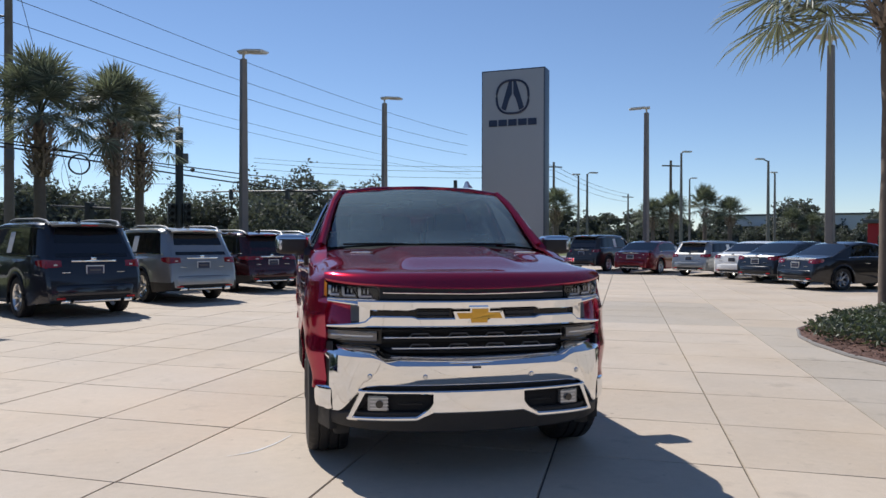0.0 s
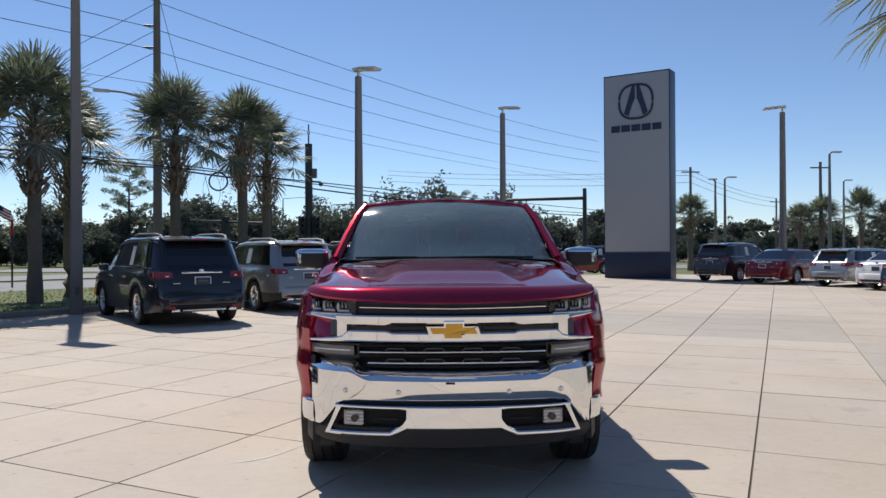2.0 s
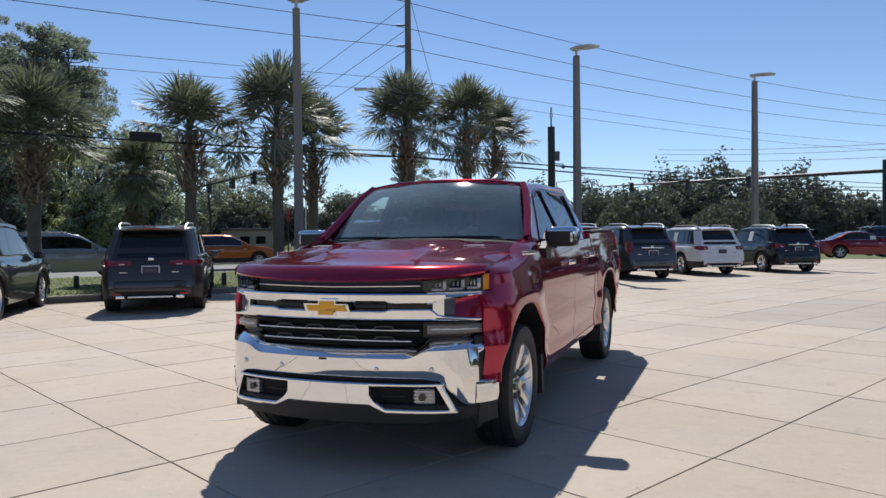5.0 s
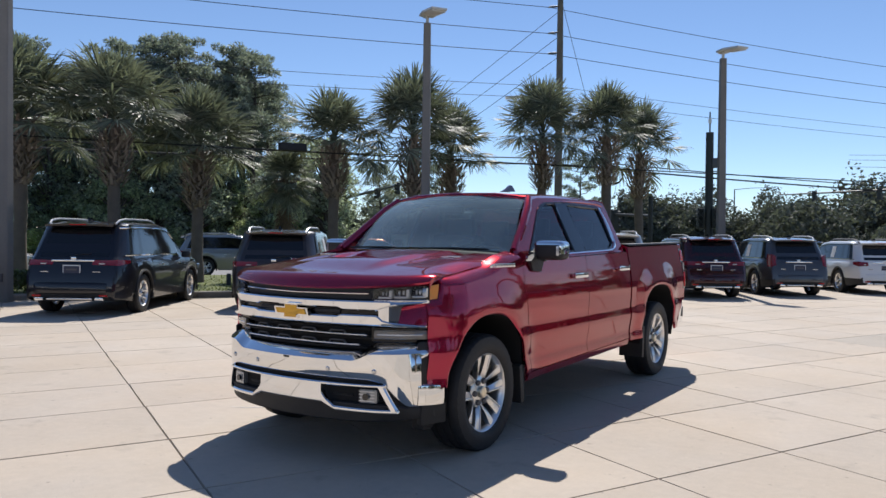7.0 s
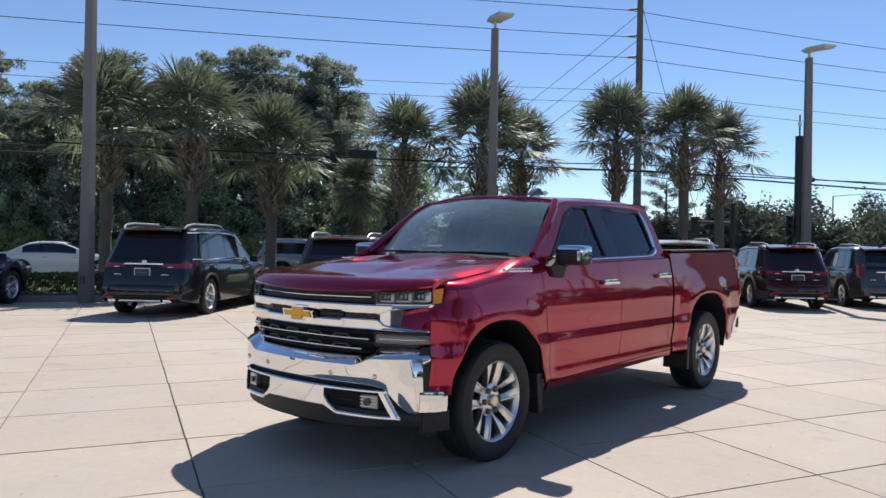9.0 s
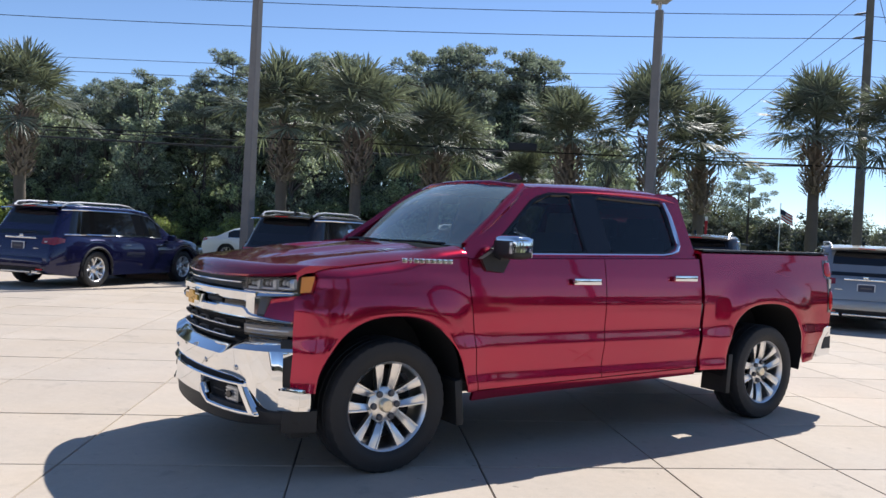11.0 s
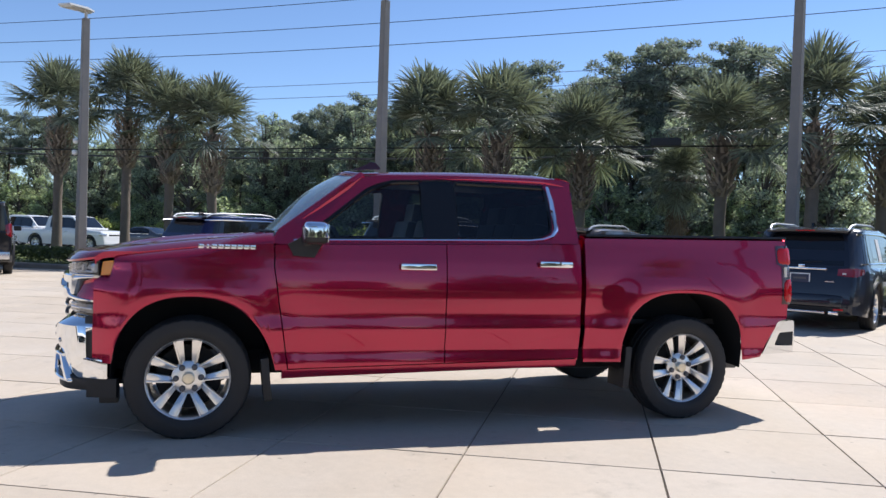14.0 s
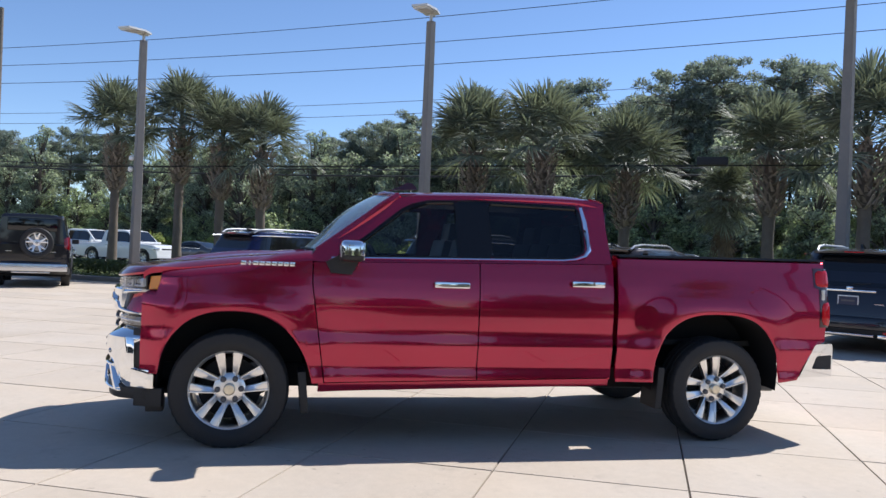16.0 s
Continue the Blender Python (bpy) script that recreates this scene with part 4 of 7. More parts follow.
# front bumper
bump_top = step((0, 0.735), (0.49, 0.737), (0.53, 0.752), (0.585, 0.788), (0.62, 0.799), (0.90, 0.802))
bump_bot = step((0, 0.566), (0.58, 0.562), (0.65, 0.550), (0.70, 0.518), (0.785, 0.412), (0.81, 0.396), (0.90, 0.390))


def bump_ring(x):
    y, b, t = bump_y(x), bump_bot(x), bump_top(x)
    k = sstep((abs(x) - 0.46) / 0.16)
    lh, back = 0.042 + 0.016 * k, 0.050 + 0.055 * k
    return [(x, y + 0.13, t - 0.004), (x, y + back + 0.012, t), (x, y + back, t - 0.006), (x, y + 0.008, t - lh), (x, y - 0.008, t - lh - 0.014), (x, y - 0.004, (t - lh + b) / 2), (x, y + 0.008, b + 0.014), (x, y + 0.016, b), (x, y + 0.07, b - 0.002)]


us = [-0.862 + 1.724 * i / 96 for i in range(97)]
fb = bmesh.new()
add_grid(fb, [bump_ring(x) for x in us])
thicken(fb, 0.010)
bumper = part("front_bumper", fb, CHROME, truck, "polished chrome front bumper")
ear = [bump_ring(0.858 + 0.042 * k / 6)[:5] for k in range(7)]
for k, row in enumerate(ear):
    x, y, z = row[-1]
    row.append((x, y + 0.004, 0.695 + 0.006 * k))
    row.append((x, y + 0.05, 0.693 + 0.006 * k))


def bumper_ear():
    bm = bmesh.new()
    vs = add_grid(bm, ear)
    bm.faces.new(vs[-1])
    return bm


both("bumper_ear", bumper_ear, CHROME, bumper)
for x in (-0.638, -0.322, 0.322, 0.638):
    sb = lathe([(0.0, 0), (0.010, 0), (0.012, 0.004), (0.016, 0.005), (0.017, 0.014)], 16, "z")
    part("parking_sensor", sb, SATIN, bumper, at=pose(x, bump_y(x) - 0.010, 0.618, -90, 0, math.degrees(math.atan(0.44 * x))))
part("front_camera", boxm((-0.02, bump_y(0) + 0.002, 0.672), (0.055, 0.02, 0.016), None, 0.004), GLOSS_BLACK, bumper)
part("bumper_slot", nose_band(-0.84, 0.84, step((0, 0.50), (0.6, 0.50), (0.78, 0.33), (0.84, 0.33)), lambda x: bump_bot(x) + 0.004, 0.03, 0.06, 40, plan=bump_y), DARK, truck)
part("lower_bumper_bar", nose_band(-0.275, 0.275, 0.404, 0.535, -0.012, 0.06, 30, 0.004, plan=bump_y), CHROME, truck)
part("air_dam", nose_band(-0.895, 0.895, lambda x: 0.285 + 0.05 * abs(x) ** 3, lambda x: 0.410 if abs(x) < 0.77 else 0.392, 0.026, 0.07, 34, -0.01, plan=bump_y), BLACK_PL, truck)
part("skid_plate", boxm((0, -0.48, 0.33), (1.30, 0.55, 0.03), None, 0.008), BLACK_PL, truck)

# windscreen, roof, rear of the cab
rows = []
for j in range(25):
    v = j / 24
    row = []
    for i in range(33):
        u = -1 + i / 16
        p0 = Vector((0.815 * u, 0.50 + 0.14 * u * u, 1.392 - 0.03 * u * u))
        p1 = Vector((0.655 * u, 1.045 + 0.10 * u * u, 1.846 - 0.035 * u * u))
        p = p0.lerp(p1, v)
        row.append(p + Vector((0, -0.023, 0.028)) * math.sin(v ** 1.4 * math.pi))
    rows.append(row)
wb = bmesh.new()
add_grid(wb, rows)
windscreen = part("windscreen", wb, WINDSCREEN, truck, "tinted windscreen with thin dust and a painted sky sheen")
both("a_pillar", lambda: tube([(0.862, 0.57, 1.372), (0.80, 0.82, 1.56), (0.735, 1.03, 1.72), (0.675, 1.16, 1.815)], [0.034, 0.034, 0.036, 0.03], 10), RED, truck)
part("windscreen_header", tube([(-0.66, 1.16, 1.813), (-0.4, 1.09, 1.843), (0, 1.065, 1.853), (0.4, 1.09, 1.843), (0.66, 1.16, 1.813)], 0.020, 8), RED, truck)
rows = []
for j in range(25):
    t = j / 24
    row = []
    for i in range(33):
        u = -1 + i / 16
        x = 0.702 * u
        y = (1.05 + 0.10 * u * u) * (1 - t) + (2.806 - 0.05 * u ** 4) * t
        z = 1.856 + 0.062 * math.sin(min(1, t * 1.15 + 0.02) * math.pi * 0.55) - 0.022 * u * u - 0.062 * u ** 6 - 0.035 * max(0, t - 0.9) * 10 * 0.7
        row.append((x, y, z))
    rows.append(row)
rb = bmesh.new()
add_grid(rb, rows)
thicken(rb, 0.02)
part("roof", rb, RED, truck)
REAR = [(1.876, 2.70, 0.66, 0.020), (1.860, 2.785, 0.68, 0.030), (1.838, 2.818, 0.685, 0.032), (1.790, 2.806, 0.708, 0.03), (1.62, 2.800, 0.790, 0.012), (1.42, 2.806, 0.883, 0.0), (1.30, 2.808, 0.935, 0.0), (0.9, 2.812, 0.955, 0.0), (0.48, 2.81, 0.94, 0.0)]
rows = [[(w_ * u, y_ + 0.045 * (1 - u ** 4), z_ + c_ * (1 - u * u)) for z_, y_, w_, c_ in REAR] for u in [-1 + k / 10 for k in range(21)]]
rb = bmesh.new()
add_grid(rb, rows)
thicken(rb, 0.02)
part("cab_rear_wall", rb, RED, truck)
part("rear_window", boxm((0, 2.852, 1.60), (1.30, 0.012, 0.34), None, 0.004), CAR_GLASS, truck, "dark rear window of the cab")
part("high_stop_lamp", boxm((0, 2.862, 1.840), (0.34, 0.03, 0.03), None, 0.008), LAMP_RED, truck)
fin = prism([(1.12, 1.868), (1.34, 1.886), (1.335, 1.905), (1.30, 1.935), (1.265, 1.938), (1.20, 1.902)], 0.425, 0.452)
for v in fin.verts:
    v.co.x = 0.4385 + (v.co.x - 0.4385) * (1.5 if v.co.z < 1.89 else 0.7)
part("roof_antenna", fin, MAROON_GLOSS, truck, "dark red shark-fin roof antenna")

# bed
part("bed_floor", boxm((0, 3.74, 0.74), (1.32, 1.72, 0.04)), BLACK_PL, truck)
for yy, ln in ((3.02, 0.32), (4.45, 0.34)):
    part("bed_floor_end", boxm((0, yy, 0.74), (1.58, ln, 0.04)), BLACK_PL, truck)
part("bed_front_wall", boxm((0, 2.885, 1.06), (1.70, 0.03, 0.66)), RED, truck)
tg = boxm((0, 4.66, 1.08), (1.63, 0.05, 0.70), None, 0.015)
gate = part("tailgate", tg, RED, truck)
part("tailgate_handle", boxm((0, 4.69, 1.28), (0.22, 0.02, 0.06), None, 0.008), CHROME, gate)
part("tailgate_cap", boxm((0, 4.66, 1.44), (1.64, 0.07, 0.02), None, 0.006), BLACK_PL, gate)
rb = boxm((0, 4.755, 0.655), (1.84, 0.10, 0.25), None, 0.03)
rbp = part("rear_bumper", rb, CHROME, truck, "chrome rear step bumper")


def bumper_wrap():
    """The C-shaped chrome end of the rear bumper."""
    pts = rounded([(4.445, 0.508), (4.590, 0.778), (4.770, 0.782), (4.795, 0.74), (4.785, 0.690), (4.605, 0.685), (4.560, 0.580), (4.775, 0.570), (4.790, 0.515)], 0.018, 3)
    bm = prism(pts, 0.90, 0.976)
    for v in bm.verts:
        if v.co.x > 0.93:
            v.co.x -= 0.05 * max(0.0, (v.co.y - 4.66) / 0.13) ** 2
    return bm


both("bumper_wrap", bumper_wrap, CHROME, rbp)
both("bumper_step_recess", lambda: prism([(4.57, 0.582), (4.61, 0.684), (4.765, 0.690), (4.765, 0.573)], 0.86, 0.945), BLACK_PL, rbp)

# chassis and cabin
part("chassis", boxm((0, 1.9, 0.47), (1.20, 4.9, 0.12), None, 0.02), DARK, truck)
both("frame_rail", lambda: boxm((0.55, 1.75, 0.42), (0.09, 4.4, 0.12), None, 0.01), DARK, truck)
part("rear_axle", tube([(-0.7, 3.745, 0.40), (-0.15, 3.745, 0.40), (0, 3.745, 0.40), (0.15, 3.745, 0.40), (0.7, 3.745, 0.40)], [0.05, 0.06, 0.15, 0.06, 0.05], 12), DARK, truck)
part("front_axle", tube([(-0.7, 0, 0.40), (0.7, 0, 0.40)], 0.05, 10), DARK, truck)
part("exhaust_pipe", tube([(0.35, 2.9, 0.36), (0.40, 3.3, 0.36), (0.62, 4.45, 0.38)], 0.045, 10), GREY_PL, truck)
part("engine_bay", boxm((0, -0.1, 0.80), (1.00, 1.1, 0.66)), DARK, truck)
part("cab_floor", boxm((0, 1.68, 0.52), (1.80, 2.26, 0.06)), SEAT, truck)
part("bulkhead", boxm((0, 0.60, 0.86), (1.80, 0.03, 0.70)), DARK, truck)
dash = bmesh.new()
add_grid(dash, [[(x, y, z - 0.03 * (x / 0.8) ** 2) for x in (-0.82, -0.5, 0, 0.5, 0.82)] for y, z in ((0.60, 1.30), (0.72, 1.33), (0.90, 1.335), (0.97, 1.29), (0.98, 1.10), (0.86, 0.8))])
thicken(dash, 0.03)
part("dashboard", dash, TRIM_BEIGE, truck)
part("instrument_hood", boxm((0.38, 0.90, 1.355), (0.42, 0.14, 0.05), None, 0.02), TRIM_BEIGE, truck)
sw = bmesh.new()
pts = [(0.38 + 0.185 * math.cos(a), 1.06 - 0.07 * math.sin(a), 1.26 + 0.17 * math.sin(a)) for a in [math.tau * k / 20 for k in range(21)]]
add_tube(sw, pts, 0.016, 6)
add_tube(sw, [(0.20, 1.06, 1.26), (0.56, 1.06, 1.26)], 0.02, 6)
add_tube(sw, [(0.38, 1.06, 1.26), (0.38, 0.93, 1.22)], 0.05, 8)
part("steering_wheel", sw, SEAT, truck)


def seat(x, y, w):
    sb = bmesh.new()
    add_box(sb, (x, y, 0.86), (w, 0.52, 0.18), None, 0.05)
    add_box(sb, (x, y + 0.30, 1.20), (w, 0.15, 0.62), Matrix.Rotation(radians(-12), 3, "X"), 0.05)
    s = part("seat", sb, SEAT, truck, "dark leather seat")
    hs = bmesh.new()
    add_box(hs, (x, y + 0.40, 1.57), (min(w, 0.30), 0.10, 0.19), Matrix.Rotation(radians(-8), 3, "X"), 0.035)
    part("headrest", hs, SEAT, s)


for x in (-0.40, 0.40):
    seat(x, 1.42, 0.52)
for x in (-0.48, 0.0, 0.48):
    seat(x, 2.24, 0.46)
part("headliner", boxm((0, 1.93, 1.815), (1.26, 1.50, 0.02), None, 0.005), GREY_PL, truck)
part("rear_view_mirror", boxm((0, 1.02, 1.72), (0.24, 0.03, 0.07), None, 0.012), BLACK_PL, truck)
TRUCK_WHEEL = wheel_meshes(0.405, 0.274, 0.275, dict(arms=5, split=(-1, 1), pair=(0.0375, 0.0600), w=(0.100, 0.235), hub=0.40, back=DARK, mat=ALLOY, cap=CAP_PALE, nuts=6))
for y in (0.0, 3.722):
    for sgn in (1, -1):
        put_wheel(truck, TRUCK_WHEEL, pose(sgn * 0.845, y, 0.396 + 0.010 * (y > 1), 2 + 14 * (y > 1), 0, 0 if sgn > 0 else 180), True, "polished six-spoke alloy wheel")
both("brake_caliper", lambda: boxm((0.80, 0.17, 0.47), (0.06, 0.09, 0.20), None, 0.02), GREY_PL, truck)


# ==== ground, road, kerb ====
def flat(name, pts, z, material, label, kind="structure", thick=0.0):
    bm = bmesh.new()
    vs = [bm.verts.new((p[0], p[1], z)) for p in pts]
    f = bm.faces.new(vs)
    if f.normal.z < 0:
        f.normal_flip()
    return tagged(part(name, bm, material, None, "", 0), label, name, "", kind)


flat("ground", [(-900, -900), (900, -900), (900, 900), (-900, 900)], -0.16, SOIL, "flat green-brown turf reaching to the horizon")


def kerb_strip(name, s0, s1, w0, w1, z, material, label):
    return flat(name, [kerb_xy(s0, w0), kerb_xy(s1, w0), kerb_xy(s1, w1), kerb_xy(s0, w1)], z, material, label)


kerb_strip("road", -300, 300, 14.5, 23.5, -0.10, ASPHALT, "pale worn asphalt carriageway")
kerb_strip("road", -300, 300, 26.5, 35.5, -0.10, ASPHALT, "pale worn asphalt carriageway beyond the median")
kerb_strip("pavement", -300, 300, 10.6, 12.2, -0.08, KERB, "narrow grey concrete footpath")
flat("road", [(-40, 58), (400, 58), (400, 74), (-40, 74)], -0.105, ASPHALT, "pale asphalt side road behind the lot")
# the bed of dark dirt that shows in the joints
LOT = [kerb_xy(-70, 0.25), kerb_xy(24.5, 0.25), Vector((8, 40, 0)), Vector((26, 38, 0)), Vector((26, -40, 0)), Vector((-20, -75, 0))]
flat("lot_base", LOT, -0.012, JOINT, "dark dirt in the joints of the paving")


def in_poly(p, poly):
    inside = False
    for i in range(len(poly)):
        a, b = poly[i], poly[i - 1]
        if (a.y > p.y) != (b.y > p.y) and p.x < (b.x - a.x) * (p.y - a.y) / (b.y - a.y) + a.x:
            inside = not inside
    return inside


# kerb: lengths of cast concrete
kerb_root = empty("kerb", Matrix.Identity(4), "weathered grey concrete kerb along the lot", "kerb", "", "structure")
kb = prism([(0.0, -0.1), (0.0, 0.115), (0.02, 0.14), (0.16, 0.145), (0.16, -0.1)], 0, 2.99)
for v in kb.verts:
    v.co = Vector((v.co.y, v.co.x, v.co.z))
kerb_me = part("kerb_stone", kb, KERB, kerb_root).data
kerb_root.children[0].matrix_basis = Matrix.Translation(kerb_xy(-60, 0.25)) @ Matrix(((kn.x, ks.x, 0, 0), (kn.y, ks.y, 0, 0), (0, 0, 1, 0), (0, 0, 0, 1)))
for k in range(1, 28):
    link("kerb_stone", kerb_me, kerb_root, "", Matrix.Translation(kerb_xy(-60 + 3 * k, 0.25)) @ Matrix(((kn.x, ks.x, 0, 0), (kn.y, ks.y, 0, 0), (0, 0, 1, 0), (0, 0, 0, 1))))

# verge: raised turf
flat("verge", [kerb_xy(-62, 0.40), kerb_xy(24.0, 0.40), kerb_xy(24, 10.5), kerb_xy(-62, 10.5)], 0.10, SOIL, "mown grass verge behind the kerb")
rnd = random.Random(5)
gv, gf = [], []
for k in range(26000):
    s, w = rnd.uniform(-42, 22), 0.45 + 9.5 * rnd.random() ** 1.6
    p = kerb_xy(s, w, 0.095)
    a, hgt, wd = rnd.uniform(0, math.tau), rnd.uniform(0.025, 0.06), rnd.uniform(0.012, 0.03)
    d = Vector((math.cos(a), math.sin(a), 0)) * wd
    t = Vector((rnd.uniform(-0.05, 0.05), rnd.uniform(-0.05, 0.05), hgt))
    i = len(gv)
    gv += [p - d, p + d, p + t]
    gf.append((i, i + 1, i + 2))
gme = bpy.data.meshes.new("grass")
gme.from_pydata([tuple(v) for v in gv], [], gf)
gme.materials.append(GRASS)
tagged(new("grass", gme), "short green and yellowish mown grass on the verge", "grass", "", "stuff")


# ==== lamps, poles, wires ====
def lamp_post(x, y, h, head_yaw, extra=False):
    root = empty("lot_lamp", pose(x, y, 0), "square grey concrete lamp post with flat louvred head", "lamp post", "lot lamps")
    b = bmesh.new()
    for z0, z1, w0, w1 in ((0, h - 0.25, 0.135, 0.095),):
        vs = []
        for z, w in ((z0, w0), (z1, w1)):
            c = w * 0.18
            vs.append([(-w + c, -w, z), (w - c, -w, z), (w, -w + c, z), (w, w - c, z), (w - c, w, z), (-w + c, w, z), (-w, w - c, z), (-w, -w + c, z), (-w + c, -w, z)])
        g = add_grid(b, vs)
        b.faces.new(g[-1][:-1])
    bmesh.ops.remove_doubles(b, verts=b.verts, dist=1e-5)
    part("post", b, POLE_PAINT, root, smooth=20, at=pose(0, 0, 0, 0, 0, 30))
    part("base_box", boxm((0, -0.15, 0.55), (0.10, 0.05, 0.18), None, 0.01), GREY_PL, root, at=pose(0, 0, 0, 0, 0, 30))
    hd = part("lamp_neck", tube([(0, 0, h - 0.30), (0, 0, h - 0.02)], 0.045, 10), LAMPHEAD, root)
    m = pose(0, 0, h, 0, 6, head_yaw)
    sh = bmesh.new()
    add_grid(sh, [[(-0.12, -0.2, 0.0), (-0.12, 0.2, 0.0)], [(0.2, -0.24, 0.05), (0.2, 0.24, 0.05)], [(0.86, -0.22, 0.055), (0.86, 0.22, 0.055)]])
    thicken(sh, 0.055)
    part("lamp_body", sh, LAMPHEAD, hd, at=m)
    for k in range(7):
        part("louvre", boxm((0.26 + 0.09 * k, 0, -0.025), (0.012, 0.40, 0.05)), LAMPHEAD, hd, at=m)
    part("lamp_socket", boxm((-0.08, 0, -0.01), (0.16, 0.14, 0.14), None, 0.02), LAMPHEAD, hd, at=m)
    if extra:
        for z, a in ((3.95, 0.16), (3.60, 0.18)):
            part("camera_dome", lathe([(0.0, -0.12), (0.07, -0.08), (0.08, 0), (0.05, 0.05), (0.0, 0.06)], 16, "z"), WHITE, root, "small white camera dome", at=pose(-0.02, -a - 0.05, z))
    return root


LAMPS = [(-18.9, -4.0, 7.85, -33, True), (-13.81, 4.13, 7.85, -33, False), (-8.45, 12.73, 7.72, -33, False), (-2.6, 21.3, 7.80, -33, False), (3.37, 30.93, 8.25, -33, False), (16.64, 30.51, 8.2, 170, False)]
for l in LAMPS:
    lamp_post(*l)

POLE_A = Vector((-13.24, 31.6, 0))
POLE_B = Vector((-44.2, -16.4, 0))


def utility_pole(p, h, arms):
    root = empty("utility_pole", pose(p.x, p.y, 0), "tall weathered grey utility pole carrying wires", "utility pole", "utility poles")
    part("pole", tube([(0, 0, -0.2), (0, 0, h * 0.5), (0, 0, h)], [0.22, 0.19, 0.14], 14), WOODPOLE, root)
    for z in arms:
        part("insulator", tube([(-0.12, -0.08, z + 0.05), (-0.40, -0.26, z + 0.02), (-0.52, -0.34, z)], [0.05, 0.06, 0.035], 8), GREY_PL, root)
    return root


utility_pole(POLE_A, 15.6, (13.65, 12.3, 11.25))
utility_pole(POLE_B, 15.0, (12.63, 11.57, 10.49))


def wire(name, a, b, sag, r, label="thin black overhead wire", n=18, cat="wire"):
    pts = []
    for k in range(n + 1):
        t = k / n
        p = Vector(a).lerp(Vector(b), t)
        p.z -= sag * 4 * t * (1 - t)
        pts.append(p)
    return tagged(part(name, tube(pts, r, 5), CABLE), label, cat, "overhead wires")


POLE_C = Vector((-13.24, 31.6, 0)) + ks * 62
off = Vector((-0.5, -0.33, 0))
for za, zb, zc in ((13.65, 12.63, 14.2), (12.3, 11.57, 12.9), (11.25, 10.49, 11.8)):
    wire("overhead_wire", POLE_A + off + Vector((0, 0, za)), POLE_B + off + Vector((0, 0, zb)), 0.55, 0.017)
    wire("overhead_wire", POLE_A + off + Vector((0, 0, za)), POLE_C + off + Vector((0, 0, zc)), 0.7, 0.017)
for z, zb in ((9.55, 8.6), (8.95, 8.0)):
    wire("overhead_wire", POLE_A + Vector((0, 0, z)), POLE_B + Vector((0, 0, zb)), 0.5, 0.012)
    wire("overhead_wire", POLE_A + Vector((0, 0, z)), POLE_C + Vector((0, 0, z + 0.5)), 0.6, 0.012)
for z in (13.5, 12.2, 11.15):
    wire("overhead_wire", POLE_A + Vector((0, 0, z)), POLE_A + Vector((-34, 16, z - 9.0)), 0.3, 0.015)
wire("guy_wire", POLE_A + Vector((0, 0, 14.2)), POLE_A + Vector((2.6, 3.6, 0)), 0.0, 0.014, "thin steel guy wire", 2)
for z, r in ((5.75, 0.03), (5.45, 0.045)):
    wire("communication_cable", POLE_A + Vector((0, 0, z + 0.1)), POLE_B + Vector((0, 0, z)), 0.55, r, "thick black communication cable")
    wire("communication_cable", POLE_A + Vector((0, 0, z + 0.1)), POLE_C + Vector((0, 0, z)), 0.45, r, "thick black communication cable")


# ==== sign ====
def pylon_sign():
    a, b = Vector((8.90, 33.86, 0)), Vector((11.75, 32.0, 0))
    mid, way = (a + b) / 2, (b - a).normalized()
    yaw = math.degrees(math.atan2(way.y, way.x))
    root = empty("pylon_sign", pose(mid.x, mid.y, 0, 0, 0, yaw), "tall grey pylon sign with navy base and navy emblem", "sign")
    W, D, H = (b - a).length, 1.0, 10.4
    part("sign_body", boxm((0, D / 2, H / 2 + 0.65), (W, D, H - 1.3), None, 0.02), SIGN_SIDE, root)
    part("sign_base", boxm((0, D / 2, 0.66), (W, D, 1.28), None, 0.01), SIGN_NAVY, root)
    part("sign_face", boxm((0, -0.012, (H + 1.3) / 2), (W - 0.10, 0.03, H - 1.3 - 0.14), None, 0.006), SIGN_FACE, root, "plain grey sign face")
    ring = bmesh.new()
    pts = []
    for k in range(41):
        t = math.tau * k / 40
        c, s = math.cos(t), math.sin(t)
        pts.append((0.86 * math.copysign(abs(c) ** 0.75, c), -0.05, 8.95 + 0.86 * math.copysign(abs(s) ** 0.8, s)))
    add_tube(ring, pts, 0.06, 6)
    em = part("emblem_ring", ring, SIGN_NAVY, root, "navy ring-shaped emblem")
    for s in (1, -1):
        q = prism([(s * 0.05, 9.78), (s * 0.19, 9.76), (s * 0.60, 8.40), (s * 0.50, 8.30), (s * 0.36, 8.26), (s * 0.20, 8.80), (s * 0.05, 9.10)], -0.07, -0.02, "y")
        part("emblem_arm", q, SIGN_NAVY, em)
    for k in range(5):
        x = -1.06 + 0.53 * k
        part("letter_bar", boxm((x, -0.045, 7.62), (0.45, 0.05, 0.34), None, 0.01), SIGN_NAVY, root)


pylon_sign()


# lamp arm on the utility pole
arm_root = empty("street_lamp", Matrix.Translation(POLE_A), "grey street lamp on a bracket of the utility pole", "street lamp", "street lamps")
part("arm", tube([(-0.15, 0, 8.55), (-0.9, -0.2, 8.95), (-1.5, -0.4, 9.1), (-2.1, -0.55, 9.14)], 0.05, 7), POLE_PAINT, arm_root)
part("lamp_head", boxm((-2.4, -0.62, 9.13), (0.75, 0.28, 0.13), Matrix.Rotation(radians(14), 3, "Z"), 0.05), LAMPHEAD, arm_root)
